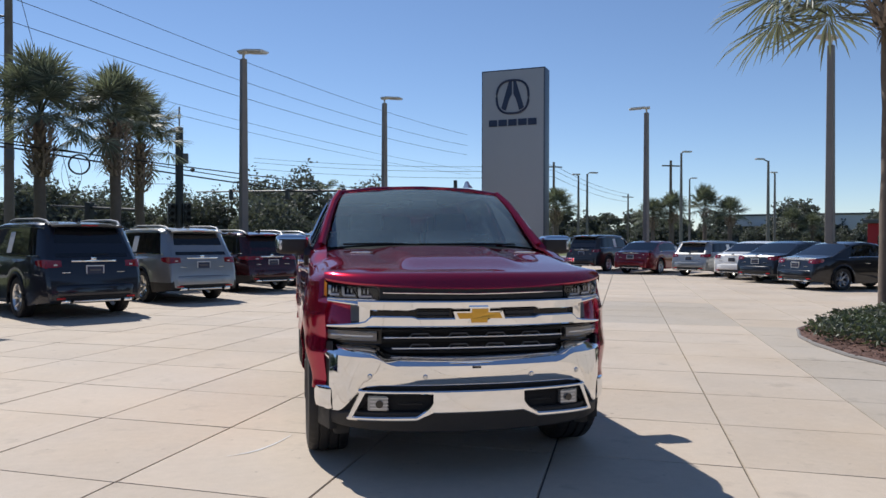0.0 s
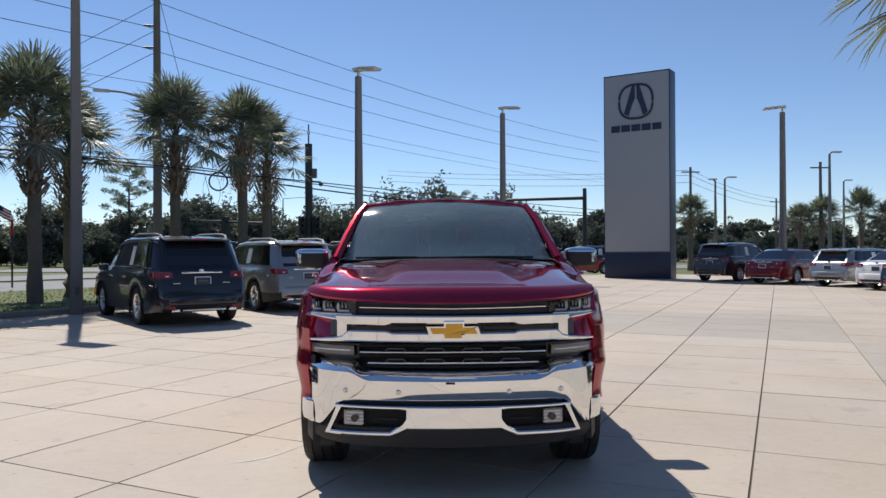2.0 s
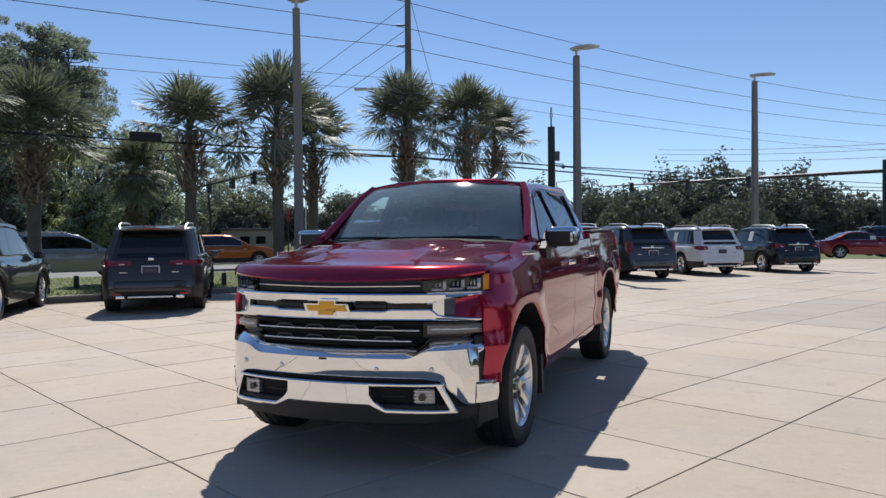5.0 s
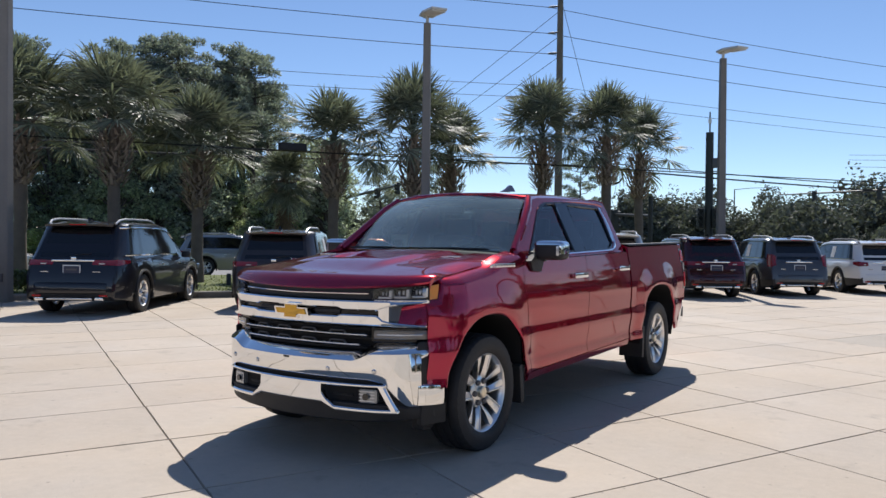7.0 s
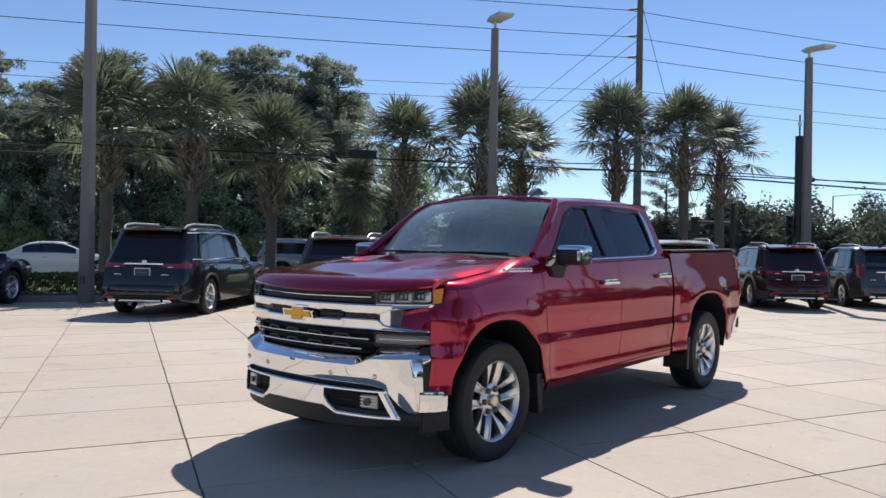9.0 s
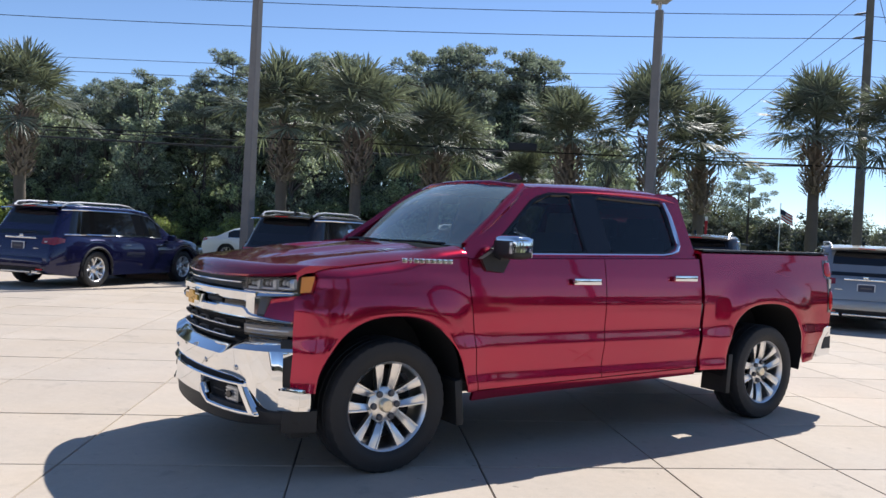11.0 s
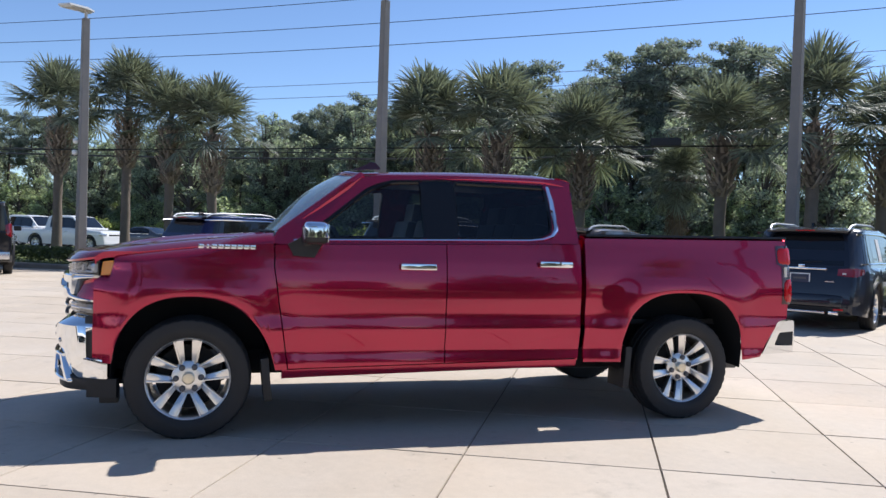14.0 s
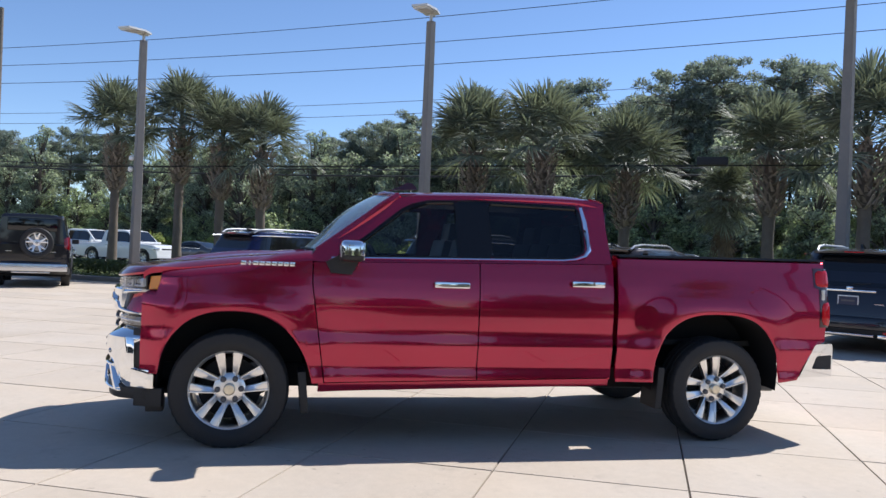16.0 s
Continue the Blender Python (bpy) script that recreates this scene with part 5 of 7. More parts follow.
part("junction_box", boxm((0.12, -0.22, 5.2), (0.3, 0.2, 0.5), None, 0.03), GREY_PL, arm_root)

# a thin marker post, a bollard and a traffic cone on the verge
mk = empty("marker_post", Matrix.Translation(Vector((-17.7, 27.0, 0.0))), "thin black post with a red and white top on the verge", "post")
part("post", tube([(0, 0, 0), (0, 0, 2.2)], 0.04, 8), DARKSTEEL, mk)
part("red_band", tube([(0, 0, 2.2), (0, 0, 2.85)], 0.06, 8), FLAG_RED, mk)
part("white_band", tube([(0, 0, 2.86), (0, 0, 3.05)], 0.06, 8), WHITE, mk)
for x, y in ((-11.0, 12.9), (-14.1, 10.7)):
    tagged(part("bollard", lathe([(0.07, 0.0), (0.07, 0.30), (0.055, 0.34), (0.0, 0.35)], 14, "z"), DARKSTEEL, at=pose(x, y, 0.1)), "short black bollard in the grass behind the kerb", "bollard", "bollards")
cone = empty("traffic_cone", pose(-10.9, 19.6, 0.1), "orange traffic cone with a white collar on the verge", "traffic cone")
part("cone", lathe([(0.15, 0.02), (0.09, 0.35), (0.025, 0.70), (0.0, 0.71)], 18, "z"), LAMP_AMBER, cone)
part("base", boxm((0, 0, 0.012), (0.36, 0.36, 0.024), None, 0.01), LAMP_AMBER, cone)
part("collar", lathe([(0.094, 0.36), (0.068, 0.50)], 18, "z"), WHITE, cone)
tagged(part("splice_box", boxm((0, 0, 0), (0.22, 0.85, 0.24), None, 0.05), CABLE, at=pose(-13.12, 12.29, 4.30, 0, 0, -32.7)), "black cable splice case hung on the line", "splice case")
wire("communication_cable", kerb_xy(-62, 4.0, 4.35), kerb_xy(45, 4.0, 4.55), 0.25, 0.022, "thick black communication cable")


# ==== parked cars ====
CAR_WHEEL = {}


def car_wheel(r, mat_, key):
    if (r, key) not in CAR_WHEEL:
        CAR_WHEEL[(r, key)] = wheel_meshes(r, r * 0.68, 0.235, dict(arms=5, split=(-0.42, 0.42), w=(0.20, 0.15), mat=mat_, cap=SATIN, nuts=5))
    return CAR_WHEEL[(r, key)]


def car(name, spot, yaw, paint_mat, label, L=4.6, W=1.85, H=1.65, shape="suv", belt=0.98, clear=0.24, wr=0.355, wb=2.7, fo=0.9, lower=None, rails=None, tail="corner", plate=True,
        garnish=True, alloy="bright", pipes=True, rear=True, group="parked cars", sticker=True, spare=False, mast=True, category="car"):
    """A parked car whose rear (or, with rear=False, middle) stands at spot, nose along +y before the turn."""
    h = Vector((-math.sin(radians(yaw)), math.cos(radians(yaw)), 0))
    c = Vector((*spot, 0)) + (h * L / 2 if rear else Vector((0, 0, 0)))
    root = empty(name, pose(c.x, c.y, 0, 0, 0, yaw), label, category, group)
    F, R = L / 2, -L / 2
    yf, yr = F - fo, F - fo - wb
    if shape == "suv":
        top = [(R, H - 0.075), (R + 0.12, H - 0.04), (R + 0.45, H - 0.018), (R + 0.95, H - 0.004), (F - 2.65, H), (F - 2.15, H - 0.05), (F - 1.35, belt + 0.12), (F - 1.2, belt + 0.09), (F - 0.35, belt - 0.03), (F - 0.06, belt - 0.16), (F, belt - 0.30)]
        rw = (9, 9)
        ws = (F - 2.08, F - 1.38)
        sg = [(R + 0.30, R + 0.95), (R + 1.12, R + 1.95), (R + 2.05, F - 1.75)]
    elif shape == "sedan":
        top = [(R, belt - 0.04), (R + 0.05, belt + 0.03), (R + 0.45, belt + 0.07), (R + 0.62, belt + 0.09), (R + 1.35, H - 0.07), (R + 1.75, H), (F - 2.5, H), (F - 2.2, H - 0.04), (F - 1.25, belt + 0.06), (F - 1.1, belt + 0.03), (F - 0.3, belt - 0.10), (F - 0.05, belt - 0.22), (F, belt - 0.34)]
        rw = (R + 0.66, R + 1.34)
        ws = (F - 2.14, F - 1.28)
        sg = [(R + 1.15, R + 1.75), (R + 1.85, F - 1.75)]
    elif shape == "box":
        top = [(R, belt + 0.0), (R + 0.01, H - 0.10), (R + 0.08, H - 0.02), (R + 0.4, H), (F - 2.1, H), (F - 1.95, H - 0.04), (F - 1.55, belt + 0.14), (F - 1.5, belt + 0.04), (F - 0.15, belt - 0.02), (F - 0.02, belt - 0.10), (F, belt - 0.25)]
        rw = (9, 9)
        ws = (F - 1.93, F - 1.57)
        sg = [(R + 0.15, R + 0.85), (R + 0.98, R + 1.75), (R + 1.85, F - 1.85)]
    else:  # pickup
        top = [(R, belt), (R + 1.75, belt), (R + 1.80, belt + 0.05), (R + 1.95, H - 0.06), (R + 2.2, H), (F - 2.35, H), (F - 2.1, H - 0.05), (F - 1.45, belt + 0.10), (F - 1.3, belt + 0.06), (F - 0.25, belt - 0.02), (F - 0.04, belt - 0.12), (F, belt - 0.28)]
        rw = (R + 1.82, R + 1.94)
        ws = (F - 2.08, F - 1.48)
        sg = [(R + 2.15, R + 2.95), (R + 3.05, F - 1.85)]
    ys = {R, F, R + 0.035, F - 0.035, R - 0.03, F + 0.03}
    for k in range(45):
        ys.add(round(R + L * k / 44, 3))
    for t in top:
        ys.add(round(t[0], 3))
    for a, b in sg + [rw, ws]:
        if a < 8:
            ys.update((round(a, 3), round(b, 3)))
    for yc in (yf, yr):
        for k in range(13):
            ys.add(round(yc + (wr + 0.05) * math.sin(-math.pi / 2 + math.pi * k / 12), 3))
    ys = sorted(ys)
    hw = W / 2

    def ring(y):
        over = max(0.0, abs(y) - L / 2)
        y = max(R, min(F, y))
        e = max(0.0, (abs(y) - (L / 2 - 0.75)) / 0.75)
        endw = 0.16 if shape in ("suv", "sedan") else 0.05
        w = hw * (1 - endw * e ** 2.6)
        tz = lerp_table(top, y)
        bz = min(belt, tz - 0.05)
        zb = clear + 0.10 * max(0, e - 0.3)
        for yc in (yf, yr):
            d = abs(y - yc) / (wr + 0.055)
            if d < 1:
                zb = max(zb, wr + (wr + 0.055) * math.sqrt(1 - d * d))
        zb = min(zb, bz - 0.03)
        cf = max(0.0, min(1.0, (tz - bz - 0.05) / (H - belt - 0.05)))
        zl = max(clear + 0.24, zb + 0.02)
        zl = min(zl, bz - 0.02)
        p = [(w * 0.90, zb), (w * 0.965, zb + 0.01), (w * 0.985, zl), (w, zl + (bz - zl) * 0.45), (w * 0.985, zl + (bz - zl) * 0.85), (w * 0.955, bz)]
        x0, z0 = w * 0.945, bz + 0.02 * cf
        x1, z1 = w * (0.90 - 0.10 * cf), tz - 0.015 - 0.045 * cf
        for t in (0.0, 0.10, 0.9, 1.0):
            p.append((x0 + (x1 - x0) * t, z0 + (z1 - z0) * t))
        p += [(x1 * 0.93, tz - 0.012 - 0.012 * cf), (x1 * 0.55, tz - 0.003), (0.0, tz)]
        if over:
            zc = (p[0][1] + p[-1][1]) / 2
            p = [(max(0.0, x - 0.055) if x > 0 else 0.0, z + (zc - z) * 0.07) for x, z in p]
        return p

    tilt = {"suv": 0.13, "sedan": 0.10, "box": 0.0, "pickup": 0.0}[shape]
    rs = lambda z: tilt * max(0.0, min(1.2, (z - 0.52) / (belt - 0.52))) ** 1.4
    hatch = 0.40 if shape == "suv" else 0.0

    def lean(y, z):
        """How far a point near the tail is drawn forwards."""
        up_ = max(0.0, min(1.0, (z - belt) / (H - belt)))
        return rs(z) * max(0.0, 1 - (y - R) / 0.5) + hatch * up_ * max(0.0, min(1.0, 1 - (y - R) / 1.3))

    rings = [ring(y) for y in ys]
    nk = len(rings[0])
    groups = {"body": [], "cladding": [], "windscreen": [], "rear_window": [], "pillars": []}
    side = [[] for _ in sg]
    for i in range(len(ys) - 1):
        ym = (ys[i] + ys[i + 1]) / 2
        for k in range(nk - 1):
            key = "body"
            if k <= 1 and lower:
                key = "cladding"
            if k == 7:
                hit = [j for j, (a, b) in enumerate(sg) if a < ym < b]
                if hit:
                    side[hit[0]].append((i, k))
                    continue
                if sg[0][0] < ym < sg[-1][1]:
                    key = "pillars"
            if k >= 10 and ws[0] < ym < ws[1]:
                key = "windscreen"
            if k >= 10 and rw[0] < ym < rw[1]:
                key = "rear_window"
            groups[key].append((i, k))

    def build(cells, sides=(1, -1), inset=0.0):
        bm = bmesh.new()
        for sgn in sides:
            vv = {}
            for i, k in cells:
                f = []
                for a, b in ((i, k), (i + 1, k), (i + 1, k + 1), (i, k + 1)):
                    if (a, b) not in vv:
                        x, z = rings[a][b]
                        vv[a, b] = bm.verts.new((sgn * (x - inset), ys[a] + lean(max(R, ys[a]), z), z))
                    f.append(vv[a, b])
                if len(set(f)) == 4:
                    bm.faces.new(f if sgn > 0 else f[::-1])
        bmesh.ops.remove_doubles(bm, verts=bm.verts, dist=1e-4)
        return bm

    bb = build(groups["body"])
    for idx in (0, -1):
        rr, yy = rings[idx], ys[idx]
        if idx == 0 and hatch:
            continue
        sh = rs if idx == 0 else (lambda z: 0.0)
        lv = [bb.verts.new((x, yy + sh(z) * (1.06 if idx == 0 else 1), z)) for x, z in rr]
        rv = [bb.verts.new((-x, yy + sh(z) * (1.06 if idx == 0 else 1), z)) for x, z in rr]
        for k in range(nk - 2):
            bb.faces.new((lv[k], lv[k + 1], rv[k + 1], rv[k]))
        bb.faces.new((lv[-2], lv[-1], rv[-2]))
    if hatch:
        # the tail: a gently bowed sheet with the hatch glass let into it
        rr, y0 = rings[0], ys[0]
        zs = sorted({round(z, 4) for x, z in rr} | {belt + 0.05, belt + 0.07, H - 0.15, H - 0.13})
        edge = sorted((z, x) for x, z in rr[:-2])
        us = [-1, -0.94, -0.88, -0.80, -0.5, 0, 0.5, 0.80, 0.88, 0.94, 1]
        at = lambda u, z, d=0.0: (u * lerp_table(edge, z), y0 - 0.005 * (1 - abs(u) ** 3) + lean(R, z) - d, z)
        tail_rows = [[at(u, z) for u in us] for z in zs if z <= rr[-3][1]]
        tail_rows.append([(x * 0.98, y + 0.03, H - 0.075) for x, y, z in tail_rows[-1]])
        add_grid(bb, tail_rows)
        gz = [belt + 0.055 + (H - 0.145 - belt - 0.055) * k / 5 for k in range(6)]
        gl = bmesh.new()
        add_grid(gl, [[at(u * (0.93 - 0.05 * (1 - k / 5)), z, 0.006) for u in us] for k, z in enumerate(gz)])
        thicken(gl, 0.004)
        part("rear_window", gl, CAR_GLASS, root, "dark tinted rear window")
    body = part("body", bb, paint_mat, root, smooth=30)
    if lower:
        part("lower_cladding", build(groups["cladding"]), lower, root)
    part("windscreen", build(groups["windscreen"]), CAR_GLASS, root)
    if groups["rear_window"]:
        part("rear_window", build(groups["rear_window"]), CAR_GLASS, root, "dark tinted rear window")
    if groups["pillars"]:
        for a_, b_ in zip(sg, sg[1:]):
            cells = [c_ for c_ in groups["pillars"] if a_[1] < (ys[c_[0]] + ys[c_[0] + 1]) / 2 < b_[0]]
            for sgn in (1, -1):
                part("window_pillar", build(cells, (sgn,)), GLOSS_BLACK, root)
    for j, cells in enumerate(side):
        for sgn in (1, -1):
            w_ = part("side_window", build(cells, (sgn,)), CAR_GLASS, root)
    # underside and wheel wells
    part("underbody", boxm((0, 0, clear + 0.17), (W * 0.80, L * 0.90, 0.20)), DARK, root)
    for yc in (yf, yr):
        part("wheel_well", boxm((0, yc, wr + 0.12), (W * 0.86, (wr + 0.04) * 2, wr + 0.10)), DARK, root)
    am = {"bright": ALLOY, "grey": ALLOY_GREY, "black": GLOSS_BLACK}[alloy]
    me = car_wheel(wr, am, alloy)
    for yc in (yf, yr):
        for sgn in (1, -1):
            put_wheel(root, me, pose(sgn * (hw - 0.135), yc, wr - 0.004, 17 * (yc > 0) + 9, 0, 0 if sgn > 0 else 180))
            lip = [(sgn * (hw * 0.987 + 0.004), yc + (wr + 0.075) * math.cos(q), wr + (wr + 0.075) * math.sin(q)) for q in [math.pi * (-0.10 + 1.2 * k / 16) for k in range(17)]]
            part("wheel_arch", tube(lip, 0.026, 6), lower or BLACK_PL if shape != "sedan" else paint_mat, root)
    # rear details
    ew = 0.16 if shape in ("suv", "sedan") else 0.05
    we = hw * (1 - ew)
    zt = belt - 0.06
    wide = lambda y: hw * (1 - ew * max(0.0, (abs(y) - (L / 2 - 0.75)) / 0.75) ** 2.6)
    for sgn in (1, -1):
        zlo, zhi, inner, front = {"corner": (zt - 0.085, zt + 0.075, 0.27, 0.22), "tall": (zt - 0.10, zt + 0.26, 0.13, 0.16), "slim": (zt - 0.055, zt + 0.065, 0.46, 0.34)}[tail]
        path_ = [(wide(R + front * (1 - k / 6)) * 0.99 + 0.008, R + front * (1 - k / 6) + (0.02 if k == 6 else 0)) for k in range(7)]
        path_ += [(we - 0.012, R - 0.012), (we - 0.05, R - 0.036), (we - inner * 0.6, R - 0.038), (we - inner, R - 0.038)]
        rows = []
        for k, (x, y) in enumerate(path_):
            f = min(1.0, 0.35 + 0.65 * k / 6) if tail != "tall" else 1.0
            g_ = 1.0 if k < 8 else 1.0 - 0.28 * (k - 7) / 3
            zc = (zlo + zhi) / 2
            a, b = zc + (zlo - zc) * g_ + (zhi - zlo) * (1 - f) * 0.55, zc + (zhi - zc) * g_ * f ** 0.3
            lean_ = 0.10 * max(0.0, b - belt)
            fa = max(0.0, 1 - max(0.0, y - R) / 0.5)
            ya_, yb_ = y + rs(a) * fa, y + rs(min(b, belt)) * fa
            rows.append([(sgn * (x - 0.03), ya_ + 0.03, a), (sgn * x, ya_, a + 0.008), (sgn * x, yb_, min(b, belt) - 0.008), (sgn * (x - lean_), yb_ + lean_ * 1.5, b), (sgn * (x - 0.03 - lean_), yb_ + 0.03 + lean_ * 1.5, b)])
        tb_ = bmesh.new()
        add_grid(tb_, rows)
        thicken(tb_, 0.006)
        t_ = part("tail_light", tb_, TAIL_RED, root, "red wrap-around tail light")
        if tail != "tall":
            part("reversing_lens", boxm((sgn * (we - inner * 0.62), R - 0.042 + rs((zlo + zhi) / 2), (zlo + zhi) / 2 - 0.02), (inner * 0.22, 0.012, (zhi - zlo) * 0.22), None, 0.003), LAMP_WHITE, t_)
        hl = boxm((sgn * (we - 0.10), F - 0.10, belt - 0.24), (0.34, 0.24, 0.13), Matrix.Rotation(radians(-sgn * 22), 3, "Z"), 0.03)
        part("headlight", hl, LAMP_CLEAR, root)
        mb = boxm((sgn * (hw + 0.07), ws[0] + 0.55, belt + 0.06), (0.20, 0.10, 0.14), None, 0.035)
        part("mirror", mb, paint_mat if shape != "box" else BLACK_PL, root)
        if pipes:
            part("exhaust_tip", boxm((sgn * we * 0.66, R - 0.040, clear + 0.085), (0.15, 0.10, 0.055), None, 0.015), CHROME, root)
        if rails:
            za = H + 0.045
            part("roof_rail", tube([(sgn * hw * 0.63, R + 0.48, H - 0.07), (sgn * hw * 0.65, R + 0.60, za - 0.045), (sgn * hw * 0.66, R + 0.9, za - 0.012), (sgn * hw * 0.67, (R + F) / 2 - 0.4, za), (sgn * hw * 0.66, F - 2.62, za - 0.025), (sgn * hw * 0.65, F - 2.4, H - 0.05)], 0.022, 7), rails, root)
        for y in ([-0.15, 0.95] if shape != "pickup" else [-0.3, 0.75]):
            part("door_handle", boxm((sgn * hw * 0.995, y - 0.3, belt - 0.12), (0.03, 0.19, 0.03), None, 0.008), SATIN if garnish else paint_mat, root)
    if shape != "pickup":
        cols = [we * u for u in (-1.0, -0.97, -0.9, -0.75, -0.4, 0, 0.4, 0.75, 0.9, 0.97, 1.0)]
        plan = lambda x, d: R - d + 0.30 * (abs(x) / we) ** 9
        bp = bmesh.new()
        add_grid(bp, [[(x * (1.0 + 0.5 * max(0, d)), plan(x, d), z) for x in cols] for z, d in ((clear + 0.16, 0.03), (clear + 0.19, 0.062), (clear + 0.33, 0.070), (clear + 0.37, 0.052), (clear + 0.385, 0.02))])
        thicken(bp, 0.02)
        part("rear_bumper", bp, paint_mat, root)
        bp = bmesh.new()
        add_grid(bp, [[(x * 1.0, plan(x, d), z) for x in cols] for z, d in ((clear + 0.04, -0.10), (clear + 0.06, -0.01), (clear + 0.11, 0.045), (clear + 0.175, 0.060), (clear + 0.18, 0.02))])
        thicken(bp, 0.02)
        part("rear_valance", bp, lower or BLACK_PL, root)
        part("bumper_garnish", boxm((0, R - 0.062, clear + 0.085), (we * 1.0, 0.02, 0.035), None, 0.008), SATIN, root)
        for sgn in (1, -1):
            part("rear_reflector", boxm((sgn * we * 0.74, R - 0.045, clear + 0.145), (0.15, 0.02, 0.03), None, 0.005), LAMP_RED, root)
    else:
        bp = boxm((0, R - 0.01, clear + 0.20), (we * 1.9, 0.12, 0.20), None, 0.04)
        part("rear_bumper", bp, CHROME, root)
    if shape == "suv":
        sp_ = bmesh.new()
        sw_ = hw * 0.66
        add_grid(sp_, [[(sw_ * u, R + 0.66 + 0.03 * u * u, H - 0.024 - 0.02 * u * u), (sw_ * u, R + 0.46, H - 0.042 - 0.022 * u * u), (sw_ * u * 0.99, R + 0.27 + 0.05 * u ** 4, H - 0.070 - 0.022 * u * u), (sw_ * u * 0.98, R + 0.28 + 0.05 * u ** 4, H - 0.10 - 0.022 * u * u), (sw_ * u * 0.96, R + 0.38, H - 0.125)] for u in [-1 + k / 6 for k in range(13)]])
        part("roof_spoiler", sp_, paint_mat, root)
        part("spoiler_lamp", boxm((0, R + 0.274, H - 0.087), (0.30, 0.012, 0.014)), LAMP_RED, root)
    if garnish or rails:
        for sgn in (1, -1):
            yy_ = [sg[0][0] + (sg[-1][1] - sg[0][0]) * k / 8 for k in range(9)]
            part("window_trim", tube([(sgn * (ring(y)[7][0] + 0.003), y, ring(y)[7][1]) for y in yy_], 0.014, 5), CHROME if garnish else SATIN, root)
            if garnish and shape == "suv":
                part("window_trim", tube([(sgn * (ring(y)[8][0] + 0.004), y, ring(y)[8][1] + 0.004) for y in yy_], 0.014, 5), CHROME, root)
    if garnish:
        part("tailgate_garnish", boxm((0, R - 0.036 + rs(zt + 0.045), zt + 0.045), (we * 0.95, 0.025, 0.030), None, 0.008), CHROME, root)
    if plate:
        pf = part("licence_plate", boxm((0, R - 0.038 + rs(zt - 0.14), zt - 0.12), (0.32, 0.014, 0.17), None, 0.004), WHITE, root, "dealer plate with a white rim")
        part("plate_field", boxm((0, R - 0.046 + rs(zt - 0.14), zt - 0.12), (0.285, 0.008, 0.135)), PLATE, pf)
        part("plate_bar", boxm((0, R - 0.051 + rs(zt - 0.14), zt - 0.12), (0.20, 0.004, 0.03)), GREY_PL, pf)
    part("maker_badge", boxm((0, R - 0.030 + rs(zt + 0.085), zt + 0.085), (0.10, 0.02, 0.05), None, 0.01), CHROME, root)
    for x in (-we * 0.6, we * 0.55):
        part("badge_bar", boxm((x, R - 0.034 + rs(zt - 0.16), zt - 0.16), (0.14, 0.012, 0.016)), SATIN, root)
    if sticker:
        for sgn in (1, -1):
            a, b = sg[min(1, len(sg) - 1)]
            y = b - 0.22
            rr = ring(y)
            p0, p1 = Vector((rr[7][0], 0, rr[7][1])), Vector((rr[8][0], 0, rr[8][1]))
            sb = bmesh.new()
            vs = []
            for t, yy in ((0.08, y - 0.15), (0.08, y + 0.12), (0.85, y + 0.12), (0.85, y - 0.15)):
                q = p0.lerp(p1, t)
                vs.append(sb.verts.new((sgn * (q.x + 0.006), yy, q.z)))
            sb.faces.new(vs)
            part("window_sticker", sb, PAPER, root, "white paper window sticker", 0)
    if shape in ("suv",) and mast:
        part("roof_antenna", prism([(R + 0.75, H - 0.01), (R + 0.98, H - 0.01), (R + 0.80, H + 0.06), (R + 0.76, H + 0.06)], -0.02, 0.02), GLOSS_BLACK, root)
        part("rear_wiper", tube([(0.0, R + lean(R, belt + 0.09) - 0.055, belt + 0.09), (0.30, R + lean(R, belt + 0.11) - 0.05, belt + 0.11)], 0.012, 5), BLACK_PL, root)
    if spare:
        sp = put_wheel(root, me, pose(0.12, R - 0.13, belt + 0.02, 0, 0, -90), label="spare wheel on the tailgate")
        part("silver_bumper", boxm((0, R - 0.10, clear + 0.22), (W * 0.92, 0.16, 0.20), None, 0.03), SATIN, root, "brushed silver rear bumper")
        part("back_glass", boxm((0, R - 0.004, H - 0.30), (W * 0.62, 0.014, 0.34), None, 0.03), CAR_GLASS, root)
    # front face
    part("front_grille", boxm((0, F + 0.004, belt - 0.30), (we * 1.0, 0.04, 0.16), None, 0.02), GLOSS_BLACK, root)
    part("front_bumper", boxm((0, F - 0.02, clear + 0.17), (we * 1.8, 0.12, 0.20), None, 0.05), lower or paint_mat, root)
    return root


P_BLACK = paint("black_car_paint", (0.008, 0.008, 0.012), 0.0, 0.3)
P_NAVYBLK = paint("blue_black_paint", (0.012, 0.015, 0.024), 0.0, 0.3)
P_BRONZE = paint("dark_bronze_paint", (0.050, 0.043, 0.042), 0.4, 0.3)
P_SILVER = paint("silver_paint", (0.33, 0.335, 0.335), 0.6, 0.3)
P_GREY = paint("grey_car_paint", (0.085, 0.088, 0.095), 0.5, 0.3)
P_WHITE = paint("white_car_paint", (0.78, 0.78, 0.77), 0.0, 0.3)
P_RED = paint("red_car_paint", (0.18, 0.010, 0.018), 0.5, 0.3)
P_BLUE = paint("blue_car_paint", (0.010, 0.011, 0.055), 0.4, 0.25)
P_ORANGE = paint("orange_car_paint", (0.42, 0.11, 0.015), 0.4, 0.3)
